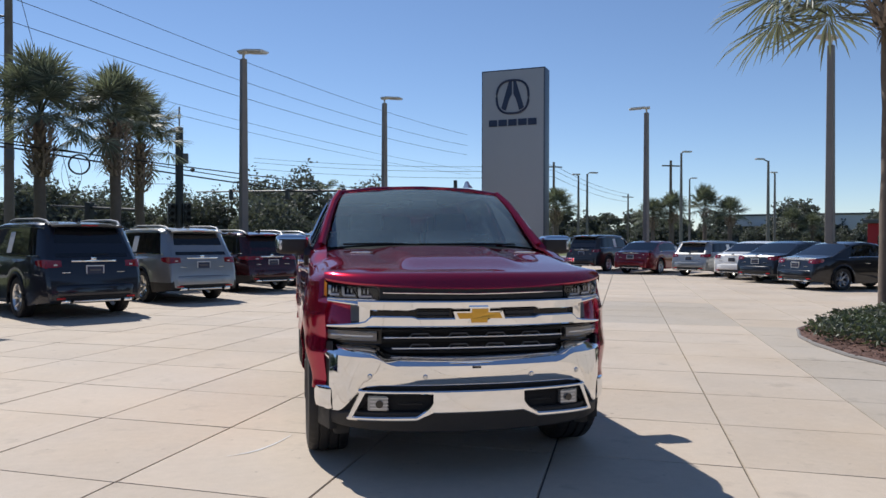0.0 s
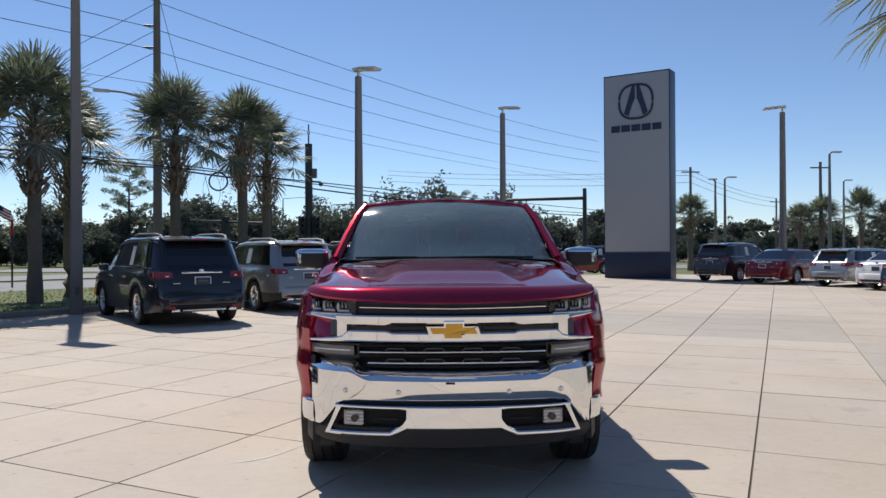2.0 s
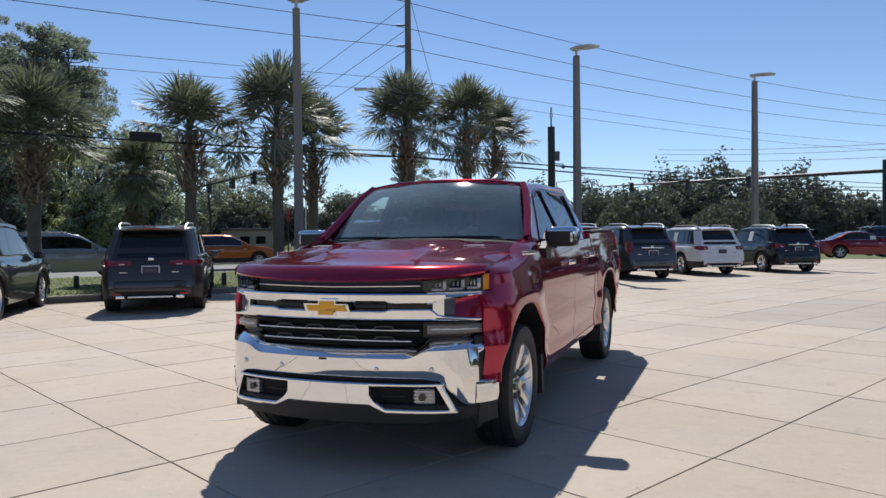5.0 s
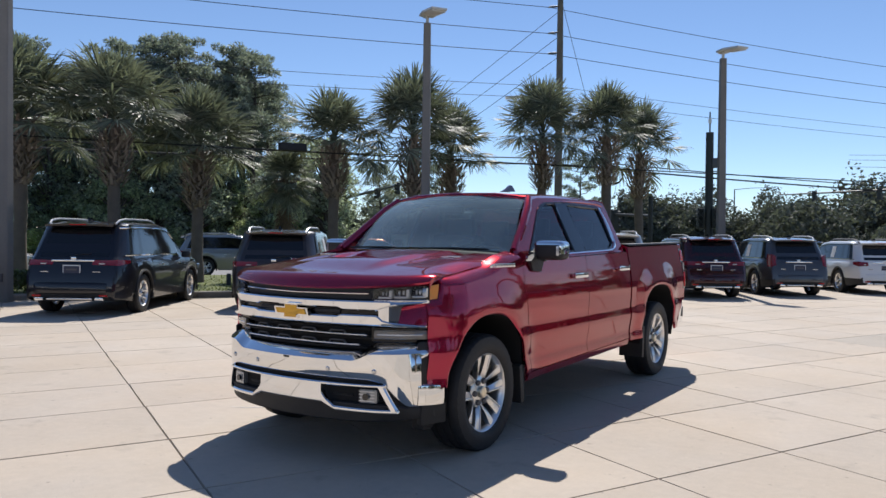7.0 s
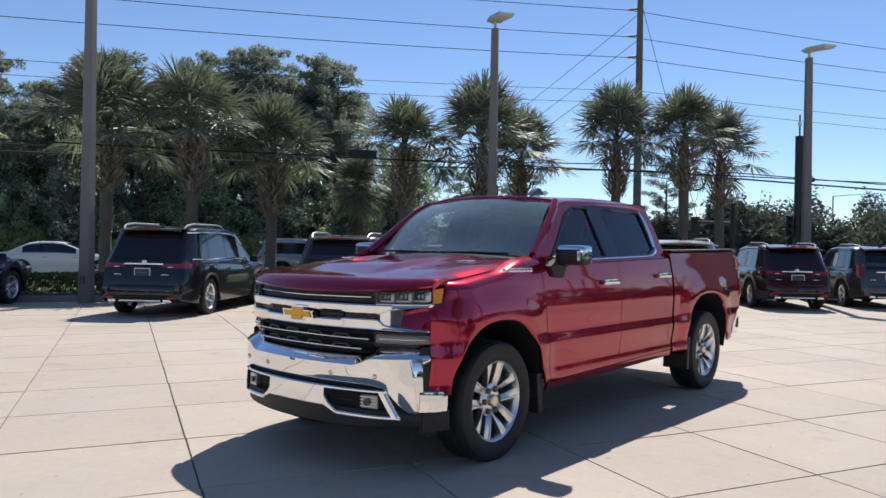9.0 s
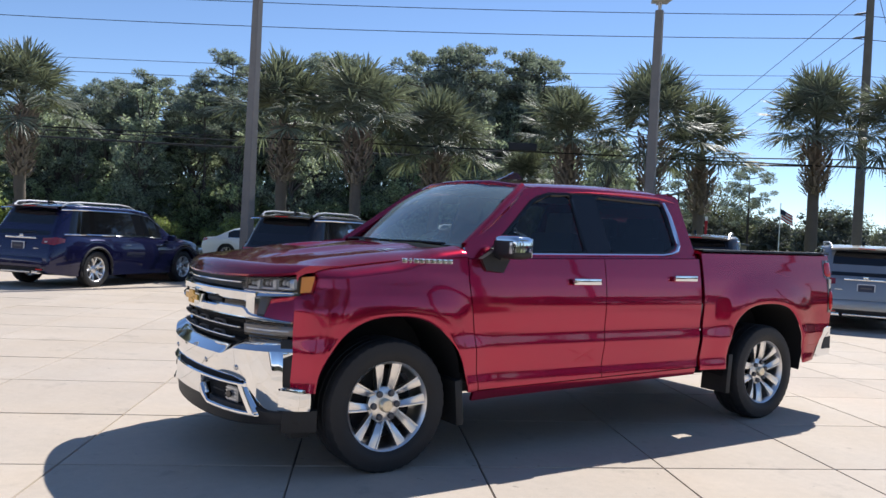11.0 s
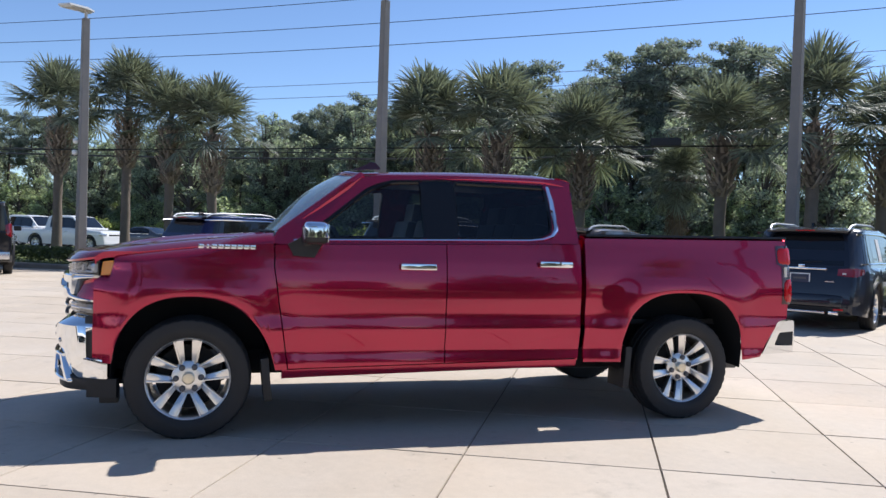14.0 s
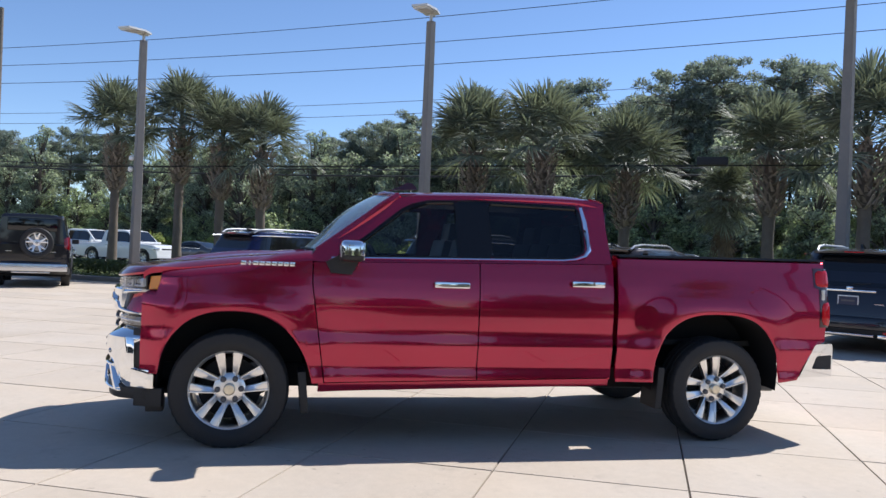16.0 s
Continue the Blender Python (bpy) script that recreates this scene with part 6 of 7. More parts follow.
P_MAROON = paint("maroon_dark_paint", (0.05, 0.006, 0.009), 0.4, 0.25)

for m_ in (P_BLACK, P_NAVYBLK, P_BRONZE, P_MAROON):
    m_.node_tree.nodes["Principled BSDF"].inputs["Coat Weight"].default_value = 1.0
    m_.node_tree.nodes["Principled BSDF"].inputs["Specular IOR Level"].default_value = 0.2
car("parked_suv", (-12.6, -1.0), 40, P_BLUE, "dark blue luxury SUV with silver roof rails parked facing the kerb", 5.05, 1.97, 1.74, belt=1.02, wr=0.385, wb=3.0, rails=RAIL, garnish=True, sticker=False)
car("parked_suv", (-9.77, 3.29), 35, P_BLACK, "black luxury SUV with chrome roof rails parked facing the kerb", 4.93, 1.95, 1.78, belt=1.04, wr=0.375, wb=2.99, rails=RAIL, sticker=False, tail="slim")
car("parked_suv", (-7.85, 6.45), 35, P_BRONZE, "dark bronze compact SUV with roof rails and dealer plate", 4.72, 1.89, 1.68, belt=1.0, wr=0.36, wb=2.86, rails=RAIL, lower=BLACK_PL, garnish=False, tail="slim")
car("parked_suv", (-4.55, 9.6), 35, P_NAVYBLK, "black three-row SUV with chrome tailgate bar and roof rails", 5.05, 2.0, 1.78, belt=1.06, wr=0.375, wb=3.02, rails=RAIL)
car("parked_suv", (-3.0, 12.95), 34, P_SILVER, "silver three-row SUV with dark rear glass", 4.89, 1.93, 1.73, belt=1.04, wr=0.37, wb=2.79, rails=RAIL, lower=BLACK_PL)
car("parked_suv", (-1.5, 16.4), 34, P_MAROON, "dark maroon compact SUV with silver roof rails", 4.62, 1.86, 1.68, belt=1.0, wr=0.36, wb=2.71, rails=RAIL, lower=BLACK_PL, tail="slim")
car("parked_suv", (0.15, 19.0), 32, P_GREY, "grey compact SUV with tall red tail lights", 4.59, 1.86, 1.69, belt=1.0, wr=0.36, wb=2.66, rails=RAIL, lower=BLACK_PL, tail="tall")
car("parked_wagon", (2.1, 21.9), 30, P_WHITE, "white wagon with black cladding and roof rails", 4.83, 1.84, 1.64, belt=0.98, wr=0.36, wb=2.75, rails=GREY_PL, lower=BLACK_PL)
car("parked_suv", (4.6, 24.2), 28, P_BLACK, "black compact luxury SUV with chrome bumper trim", 4.66, 1.89, 1.64, belt=1.0, wr=0.365, wb=2.87, rails=RAIL)
car("parked_suv", (12.5, 28.9), -52, P_BRONZE, "dark SUV parked beside the pylon sign", 4.82, 1.94, 1.76, belt=1.05, wr=0.37, wb=2.91)
car("parked_sedan", (13.6, 25.9), -52, P_RED, "dark red sedan with bright alloy wheels", 4.92, 1.85, 1.46, "sedan", 0.94, 0.2, 0.34, 2.83)
car("parked_wagon", (15.0, 23.4), -60, P_SILVER, "silver estate car with dark rear glass", 4.93, 1.85, 1.48, belt=0.92, clear=0.2, wr=0.345, wb=2.94)
car("parked_sedan", (15.2, 20.6), -66, P_WHITE, "white sedan with red tail lights", 4.88, 1.84, 1.45, "sedan", 0.93, 0.2, 0.34, 2.82)
car("parked_sedan", (14.7, 18.4), -74, P_NAVYBLK, "dark blue-black sedan parked in the row", 4.88, 1.84, 1.45, "sedan", 0.93, 0.2, 0.34, 2.82)
car("parked_sedan", (13.7, 14.9), -84, P_BLACK, "black hatchback sedan with dark alloy wheels", 4.52, 1.80, 1.43, "sedan", 0.92, 0.2, 0.335, 2.70, alloy="grey")
car("parked_jeep", (-15.8, -6.05), 103, P_BLACK, "black boxy off-road vehicle with spare wheel and silver bumper", 4.3, 1.90, 1.98, "box", 1.18, 0.32, 0.40, 2.45, 0.72, spare=True, tail="tall", garnish=False, plate=False, lower=BLACK_PL, pipes=False)


# ==== unseen building behind the camera, added to darken reflections in the truck's nose ====
def showroom():
    root = empty("showroom", pose(0, 0, 0), "unseen long low white dealership building with dark glass front, added for reflections", "building")
    for cx, cy, sx, n, h, yaw in ((-2, -26.5, 60, 15, 5.2, 0),):
        m = pose(cx, cy, -0.1, 0, 0, yaw)
        part("wall", boxm((0, -0.3, h / 2), (sx, 0.5, h)), WALL_PALE, root, at=m)
        for k in range(n):
            x = -sx / 2 + sx * (k + 0.5) / n
            part("window", boxm((x, 0.0, 0.25 + 0.32 * h), (sx / n - 0.3, 0.16, 0.64 * h)), CAR_GLASS, root, "dark glass of the unseen building", at=m)
        part("canopy", boxm((0, 0.45, 3.85), (sx, 1.4, 0.25), None, 0.03), WALL_PALE, root, at=m)


showroom()


# ==== palms ====
def fan_leaf(bm, rnd, root, az, el, reach, size, droop, blades=34):
    """One fan-shaped palm leaf: a stalk that bends outwards and a fan of narrow folded blades."""
    out = Vector((math.cos(az), math.sin(az), 0))
    up = Vector((0, 0, 1))
    d = out * math.cos(el) + up * math.sin(el)
    tip = root + d * reach - up * droop * reach * 0.35
    mid = root + d * reach * 0.55
    side = d.cross(up)
    if side.length < 0.1:
        side = Vector((-out.y, out.x, 0))
    side.normalize()
    w = 0.016
    st = [(root, w * 1.6), (mid, w), (tip, w * 0.7)]
    prev = None
    for p, ww in st:
        cur = (bm.verts.new(p - side * ww), bm.verts.new(p + side * ww), bm.verts.new(p + up * ww))
        if prev:
            bm.faces.new((prev[0], prev[1], cur[1], cur[0]))
            bm.faces.new((prev[1], prev[2], cur[2], cur[1]))
            bm.faces.new((prev[2], prev[0], cur[0], cur[2]))
        prev = cur
    # a wide burst of stiff narrow blades, folded a little along the midrib
    fd = ((tip - mid).normalized() - up * droop * 0.5).normalized()
    nrm = side.cross(fd).normalized()
    if nrm.z < 0:
        nrm = -nrm
    for k in range(blades):
        a = (k / (blades - 1) - 0.5) * radians(255) + rnd.uniform(-0.07, 0.07)
        base = tip + fd * size * 0.10 * max(0.0, math.cos(a))
        lift = rnd.uniform(-0.16, 0.20) - 0.22 * abs(math.sin(a))
        bd = (fd * math.cos(a) + side * math.sin(a) + nrm * lift).normalized()
        ln = size * (0.66 + 0.30 * math.cos(a * 0.6)) * rnd.uniform(0.80, 1.08)
        wd = (side * math.cos(a) - fd * math.sin(a)).normalized()
        bw = 0.020 * rnd.uniform(0.8, 1.2)
        fold = nrm * 0.012
        sag = 0.05 + 0.22 * droop + rnd.uniform(0, 0.12)
        p1 = base + bd * ln * 0.40
        p2 = base + bd * ln * 0.80 - up * ln * sag * 0.35
        p3 = base + bd * ln - up * ln * sag
        v0 = bm.verts.new(base)
        a1, b1, c1 = bm.verts.new(p1 - wd * bw), bm.verts.new(p1 + fold), bm.verts.new(p1 + wd * bw)
        a2, b2, c2 = bm.verts.new(p2 - wd * bw * 0.6), bm.verts.new(p2 + fold * 0.5), bm.verts.new(p2 + wd * bw * 0.6)
        v3 = bm.verts.new(p3)
        for f in ((v0, a1, b1), (v0, b1, c1), (a1, a2, b2, b1), (b1, b2, c2, c1), (a2, v3, b2), (b2, v3, c2)):
            bm.faces.new(f)


def crown_mesh(seed, leaves, reach, size, low=86, strays=2):
    """A burst of fan leaves, the upper ones stiff, with a few older ones hanging out on long stalks."""
    rnd = random.Random(seed)
    bm = bmesh.new()
    for k in range(leaves):
        t = (k + 0.5) / leaves
        el = radians(88 - low * t ** 1.05) + rnd.uniform(-0.16, 0.16)
        az = k * 2.39996 + rnd.uniform(-0.35, 0.35)
        droop = 0.03 + 0.20 * t * t + rnd.uniform(-0.03, 0.08)
        fan_leaf(bm, rnd, Vector((0, 0, 0.30 * (1 - t))), az, el, reach * rnd.uniform(0.75, 1.12) * (0.85 + 0.25 * t), size * rnd.uniform(0.85, 1.15), droop)
    for k in range(strays):
        fan_leaf(bm, rnd, Vector((0, 0, 0)), rnd.uniform(0, math.tau), radians(rnd.uniform(-20, 8)), reach * rnd.uniform(1.1, 1.35), size * rnd.uniform(0.85, 1.0), rnd.uniform(0.35, 0.6))
    me = bpy.data.meshes.new("palm_crown")
    bm.to_mesh(me)
    bm.free()
    me.materials.append(PALM_LEAF)
    return me


def dead_mesh(seed, n, reach):
    rnd = random.Random(seed)
    bm = bmesh.new()
    for k in range(n):
        fan_leaf(bm, rnd, Vector((0, 0, -0.1)), rnd.uniform(0, math.tau), radians(rnd.uniform(-80, -45)), reach * rnd.uniform(0.3, 0.6), 0.55, 1.2, 9)
    me = bpy.data.meshes.new("palm_dead")
    bm.to_mesh(me)
    bm.free()
    me.materials.append(PALM_DEAD)
    return me


CROWNS = [crown_mesh(s, n, 0.86, 0.76) for s, n in ((1, 40), (2, 35), (3, 44), (4, 37))] + [crown_mesh(9, 64, 0.78, 0.70, 150, 0)]
DEADS = [dead_mesh(s, 12, 1.0) for s in (1, 2)]


def palm(x, y, top, neck, radius, z0=0.1, k=0, skirt=0.4, boots=1.2, trunk_r=0.17, lean=(0, 0), full=None, label="cabbage palm with fan leaves and rough boots on the trunk"):
    rnd = random.Random(k * 31 + 7)
    root = empty("palm_tree", pose(x, y, z0, 0, 0, k * 67), label, "palm tree", "palms along the kerb")
    h = neck - z0
    pts, rad = [], []
    n = 9
    for i in range(n + 1):
        t = i / n
        pts.append((lean[0] * t * t + rnd.uniform(-0.02, 0.02), lean[1] * t * t + rnd.uniform(-0.02, 0.02), h * t))
        rad.append(trunk_r * (1.25 - 0.25 * min(1, t * 4)) * rnd.uniform(0.95, 1.06))
    part("trunk", tube(pts + [(lean[0], lean[1], h + 0.4)], rad + [trunk_r * 0.8], 12), PALM_TRUNK, root)
    # cut leaf bases, crossing in a lattice round a swollen head
    bt = bmesh.new()
    nb = int(boots * 125)
    for i in range(nb):
        t = i / nb
        z = h + 0.34 - boots * (1 - t)
        a = i * 2.39996 + rnd.uniform(-0.15, 0.15)
        r = trunk_r * (0.92 + 1.25 * math.sin(math.pi * min(1.0, 0.05 + 0.72 * t)) ** 0.8)
        o = Vector((math.cos(a), math.sin(a), 0))
        s = Vector((-o.y, o.x, 0))
        p = o * r + Vector((lean[0] * (z / h) ** 2, lean[1] * (z / h) ** 2, z))
        e = p + o * rnd.uniform(0.06, 0.22) + Vector((0, 0, rnd.uniform(0.10, 0.30))) + s * (0.10 if i % 2 else -0.10) * rnd.uniform(0.4, 1.4)
        q = [bt.verts.new(p - s * 0.055), bt.verts.new(p + s * 0.055), bt.verts.new(e + s * 0.022), bt.verts.new(e - s * 0.022), bt.verts.new(p + o * 0.04 + Vector((0, 0, 0.02))), bt.verts.new(e + o * 0.025)]
        for f in ((0, 1, 2, 3), (0, 4, 1), (4, 5, 2, 1), (4, 0, 3, 5), (3, 2, 5)):
            bt.faces.new([q[j] for j in f])
    part("boot_sheath", bt, PALM_BOOT, root, smooth=0)
    lift = 0.34
    sc = (top - neck - lift) / 1.72
    cr = link("crown", CROWNS[k % 4 if full is None else 4], root)
    cr.matrix_basis = Matrix.LocRotScale((lean[0], lean[1], h + lift), Euler((0, 0, k * 1.3)), (radius / 1.33, radius / 1.33, sc * 1.17))
    if skirt:
        dd = link("dead_fronds", DEADS[k % 2], root, "brown hanging dead fronds")
        dd.matrix_basis = Matrix.LocRotScale((lean[0], lean[1], h), Euler((0, 0, k * 0.9)), (skirt, skirt, skirt * 1.3))
    return root


PALMS = [(-17.73, 6.5, 6.60, 4.3, 1.95, 0.7), (-16.0, 8.21, 6.5, 4.3, 1.95, 0.7), (-15.94, 11.02, 6.0, 3.75, 1.8, 0.8), (-13.1, 14.15, 6.15, 4.2, 1.7, 0.5), (-10.74, 15.29, 6.75, 4.35, 1.75, 0.6),
         (-11.09, 18.02, 6.15, 4.0, 1.7, 0.4), (-8.69, 20.45, 7.08, 4.75, 1.7, 1.0), (-6.77, 21.82, 7.12, 4.95, 1.6, 0.5), (-6.51, 24.6, 6.75, 4.6, 1.6, 0.3),
         (-25.8, -6.0, 7.45, 5.0, 1.9, 0.6), (-24.2, -3.4, 7.6, 5.3, 1.9, 0.9), (-23.1, -1.8, 6.85, 4.7, 1.7, 0.7), (-22.2, -0.3, 6.6, 4.4, 1.8, 0.5)]
for i, (x, y, t_, n_, r_, sk) in enumerate(PALMS):
    palm(x, y, t_ + 0.1, n_, r_, 0.1, i, sk * 0.8, 1.75 if i < 9 else 2.1, 0.172 if i < 9 else 0.165)
palm(-15.13, 13.99, 4.65, 3.05, 1.15, 0.1, 5, 0.9, 0.6, 0.13, full=True, label="young cabbage palm with a dense rounded crown")
palm(10.2, 7.4, 8.7, 5.95, 2.6, 0.1, 2, 0.5, 0.8, 0.13, label="tall cabbage palm in a planted bed")
# palms out of view, placed for trunk streaks in the truck side's reflections
for i, (x, y) in enumerate([(11.4, -3.6), (13.2, 0.6), (12.2, -8.4)]):
    palm(x, y, 7.2, 4.8, 1.9, 0.1, i + 2, 0.6, 1.6, 0.18, label="cabbage palm out of view, placed for its reflection in the truck")
for i, (x, y, t_) in enumerate([(19.3, 51.1, 5.5), (32.8, 61.7, 5.4), (34.3, 60.8, 6.1), (39.4, 63.7, 7.0), (41.4, 62.5, 5.8), (63.7, 83.6, 5.8), (65.6, 82.2, 5.2)]):
    palm(x, y, t_, t_ * 0.62, 1.7, -0.1, i + 1, 0.5, 1.0, 0.2, label="distant cabbage palm beyond the lot")


# ==== broadleaf trees and pines ====
def leaf_quads(verts, faces, rnd, c, r, n, size, flat_=1.0):
    for _ in range(n):
        a, z = rnd.uniform(0, math.tau), rnd.uniform(-1, 1)
        q = math.sqrt(1 - z * z)
        rr = r * rnd.uniform(0.55, 1.0)
        p = Vector((c[0] + rr * q * math.cos(a), c[1] + rr * q * math.sin(a), c[2] + rr * z * flat_))
        u = Vector((rnd.gauss(0, 1), rnd.gauss(0, 1), rnd.gauss(0, 0.7))).normalized()
        w = u.cross(Vector((rnd.gauss(0, 1), rnd.gauss(0, 1), rnd.gauss(0, 1)))).normalized()
        s = size * rnd.uniform(0.6, 1.3)
        i = len(verts)
        verts += [p - u * s, p + w * s * 0.45, p + u * s, p - w * s * 0.45]
        faces.append((i, i + 1, i + 2, i + 3))


def leaf_mesh(name, verts, faces, material):
    me = bpy.data.meshes.new(name)
    me.from_pydata([tuple(v) for v in verts], [], faces)
    me.materials.append(material)
    return me


def make_oak(seed, h, spread, material, n_blobs=26, size=0.26, per=85, base=0.30, low=0.55):
    """A forked trunk whose limbs end in sprays of leaves of unequal size, thinning outwards."""
    rnd = random.Random(seed)
    tb = bmesh.new()
    add_tube(tb, [(0, 0, -0.2), (0.1, 0, h * 0.2), (0.0, 0.1, h * 0.45), (0.15, 0, h * 0.75)], [h * 0.028, h * 0.024, h * 0.017, h * 0.006], 8)
    vs, fs = [], []
    for k in range(n_blobs):
        a = k * 2.39996 + rnd.uniform(-0.5, 0.5)
        t = rnd.random() ** 0.6
        r = spread * (0.15 + 0.85 * t) * rnd.uniform(0.7, 1.1)
        z = h * (base + (0.97 - base) * math.sqrt(max(0, 1 - (0.85 * t) ** 2)) * rnd.uniform(low, 1.0))
        c = Vector((r * math.cos(a), r * math.sin(a), z))
        add_tube(tb, [(0, 0, min(h * 0.7, z * 0.7)), (c[0] * 0.5, c[1] * 0.5, z * 0.85), c], [h * 0.009, h * 0.006, h * 0.002], 4)
        br = spread * rnd.uniform(0.16, 0.34)
        leaf_quads(vs, fs, rnd, c, br, int(per * (br / spread / 0.25) ** 1.6), size, rnd.uniform(0.55, 1.1))
        for _ in range(2):
            d = Vector((rnd.gauss(0, 1), rnd.gauss(0, 1), rnd.gauss(0.3, 0.8))).normalized()
            leaf_quads(vs, fs, rnd, c + d * br * 1.25, br * 0.45, per // 7, size * 0.9, 0.9)
    return tb, leaf_mesh("oak_crown", vs, fs, material)


def needle_puff(verts, faces, rnd, c, r, n, flat_):
    """A flattened tuft of stiff needles that fan out from the twig ends."""
    for _ in range(n):
        d = Vector((rnd.gauss(0, 1), rnd.gauss(0, 1), rnd.gauss(0.25, 0.8))).normalized()
        p = Vector(c) + Vector((d.x, d.y, d.z * flat_)) * r * rnd.uniform(0.35, 0.9)
        u = (d + Vector((rnd.gauss(0, 0.5), rnd.gauss(0, 0.5), rnd.gauss(0.2, 0.5)))).normalized()
        w = u.cross(Vector((rnd.gauss(0, 1), rnd.gauss(0, 1), rnd.gauss(0, 1)))).normalized()
        s = rnd.uniform(0.12, 0.23)
        i = len(verts)
        verts += [p - u * s * 0.6, p + w * s * 0.26, p + u * s, p - w * s * 0.26]
        faces.append((i, i + 1, i + 2, i + 3))


def make_pine(seed, h, spread=3.1, low=0.54, n=30):
    """A tall bare trunk with forked limbs that carry separate tufts of needles, gaps between them."""
    rnd = random.Random(seed)
    tb = bmesh.new()
    lean = rnd.uniform(-0.5, 0.5)
    at = lambda z: Vector((lean * (z / h) ** 1.5, 0.3 * math.sin(z / h * 3 + seed), z))
    add_tube(tb, [at(h * t) - Vector((0, 0, 0.2 if t == 0 else 0)) for t in (0, 0.2, 0.4, 0.6, 0.8, 0.97)], [0.24, 0.21, 0.18, 0.14, 0.09, 0.03], 8)
    vs, fs = [], []
    for k in range(n):
        t = (k + rnd.random()) / n
        z = h * (low + (0.985 - low) * t)
        a = k * 2.39996 + rnd.uniform(-0.5, 0.5)
        r = spread * (0.40 + 0.60 * math.sin(math.pi * (0.10 + 0.78 * t))) * rnd.uniform(0.35, 1.05)
        o = Vector((math.cos(a), math.sin(a), 0))
        b0 = at(z)
        tip = b0 + o * r + Vector((0, 0, r * rnd.uniform(0.05, 0.45)))
        add_tube(tb, [b0 - Vector((0, 0, 0.15)), b0 + o * r * 0.55 + Vector((0, 0, 0.05 * r)), tip], [0.06, 0.04, 0.015], 4)
        for q, rr in ((1.0, rnd.uniform(0.65, 1.1)), (rnd.uniform(0.5, 0.75), rnd.uniform(0.5, 0.85))):
            c = b0.lerp(tip, q) + Vector((rnd.uniform(-0.3, 0.3), rnd.uniform(-0.3, 0.3), 0.1))
            needle_puff(vs, fs, rnd, c, rr, int(185 * rr / 0.8), 0.66)
    return tb, leaf_mesh("pine_crown", vs, fs, PINE_LEAF)


def tree_thing(name, made, label, category, m, group):
    tb, crown = made
    root = empty(name, m, label, category, group)
    part("trunk", tb, BARK, root)
    link("crown", crown, root)
    return root


def plant_copies(proto, spots):
    for (x, y, z, rot, sc) in spots:
        c = copy_thing(proto, pose(x, y, z, 0, 0, rot))
        c.scale = (sc, sc, sc * 1.0)


rnd = random.Random(11)
WOOD = "roadside woodland"
protos = []
WOOD_TOP = [(-90, 12.6), (-70, 13.6), (-58, 10.0), (-45, 11.8), (-33, 13.8), (-24, 14.2), (-17, 15.0), (-8, 16.2), (2, 16.4)]
first = [kerb_xy(1.5, 47, -0.16), kerb_xy(-4, 50, -0.16), kerb_xy(-9, 48, -0.16), kerb_xy(-15, 47, -0.16)]
for i, hgt in enumerate((17.6, 16.4, 15.2, 16.8)):
    protos.append(tree_thing("pine_tree", make_pine(20 + i, hgt), "tall slash pine with dark needle clumps at the woodland edge", "pine tree", pose(*first[i]), WOOD))
spots = [[] for _ in protos]
for k in range(140):
    s = -108 + 113.8 * (k % 70) / 69 + rnd.uniform(-0.9, 0.5)
    if k >= 70:
        s = -70 + 75.6 * (k - 70) / 69 + rnd.uniform(-0.6, 0.4)
    w = rnd.uniform(43, 56) if k < 70 else rnd.uniform(52, 70)
    p = kerb_xy(s, w, -0.16)
    sc = lerp_table(WOOD_TOP, s) / 15.6 * rnd.uniform(0.84, 1.01)
    spots[k % 4].append((p.x, p.y, p.z, rnd.uniform(0, 360), sc))
for pr, sp in zip(protos, spots):
    plant_copies(pr, sp)
under = []
for i, (hgt, sp, m_) in enumerate(((7.5, 2.2, OAK_LEAF), (10.0, 2.2, WOOD_LEAF), (5.0, 2.4, OAK_LEAF), (12.5, 2.3, WOOD_LEAF))):
    p = kerb_xy(5 - 7 * i, 41.5, -0.16)
    under.append(tree_thing("woodland_tree", make_oak(40 + i, hgt, sp, m_, 54, 0.14, 84, 0.04, 0.08), "leafy young tree in the undergrowth at the woodland edge", "tree", pose(*p), WOOD))
spots = [[] for _ in under]
for k in range(110):
    s = -112 + 119.0 * k / 109 + rnd.uniform(-0.8, 0.8)
    p = kerb_xy(s, rnd.uniform(38.5, 46), -0.16)
    spots[k % 4].append((p.x, p.y, p.z, rnd.uniform(0, 360), rnd.uniform(0.75, 1.15)))
for k in range(64):
    p = kerb_xy(-70 + 76.0 * k / 63 + rnd.uniform(-0.6, 0.6), rnd.uniform(52, 60), -0.16)
    spots[k % 2].append((p.x, p.y, p.z, rnd.uniform(0, 360), rnd.uniform(0.85, 1.2)))
spots[1] += [(*kerb_xy(7.7, 39.2, -0.16), 40, 1.05), (*kerb_xy(8.6, 41.0, -0.16), 170, 0.98), (*kerb_xy(9.0, 44.5, -0.16), 290, 1.1)]
spots[3] += [(*kerb_xy(8.0, 47.0, -0.16), 100, 0.95)]
for pr, sp in zip(under, spots):
    plant_copies(pr, sp)
# low sunlit shrubs in front of the wood
bush = tree_thing("shrub", make_oak(51, 2.6, 1.9, SHRUB_LIGHT, 34, 0.11, 70, 0.10, 0.3), "loose yellow-green shrub in front of the woodland", "shrub", pose(*kerb_xy(3, 37.6, -0.16)), WOOD)
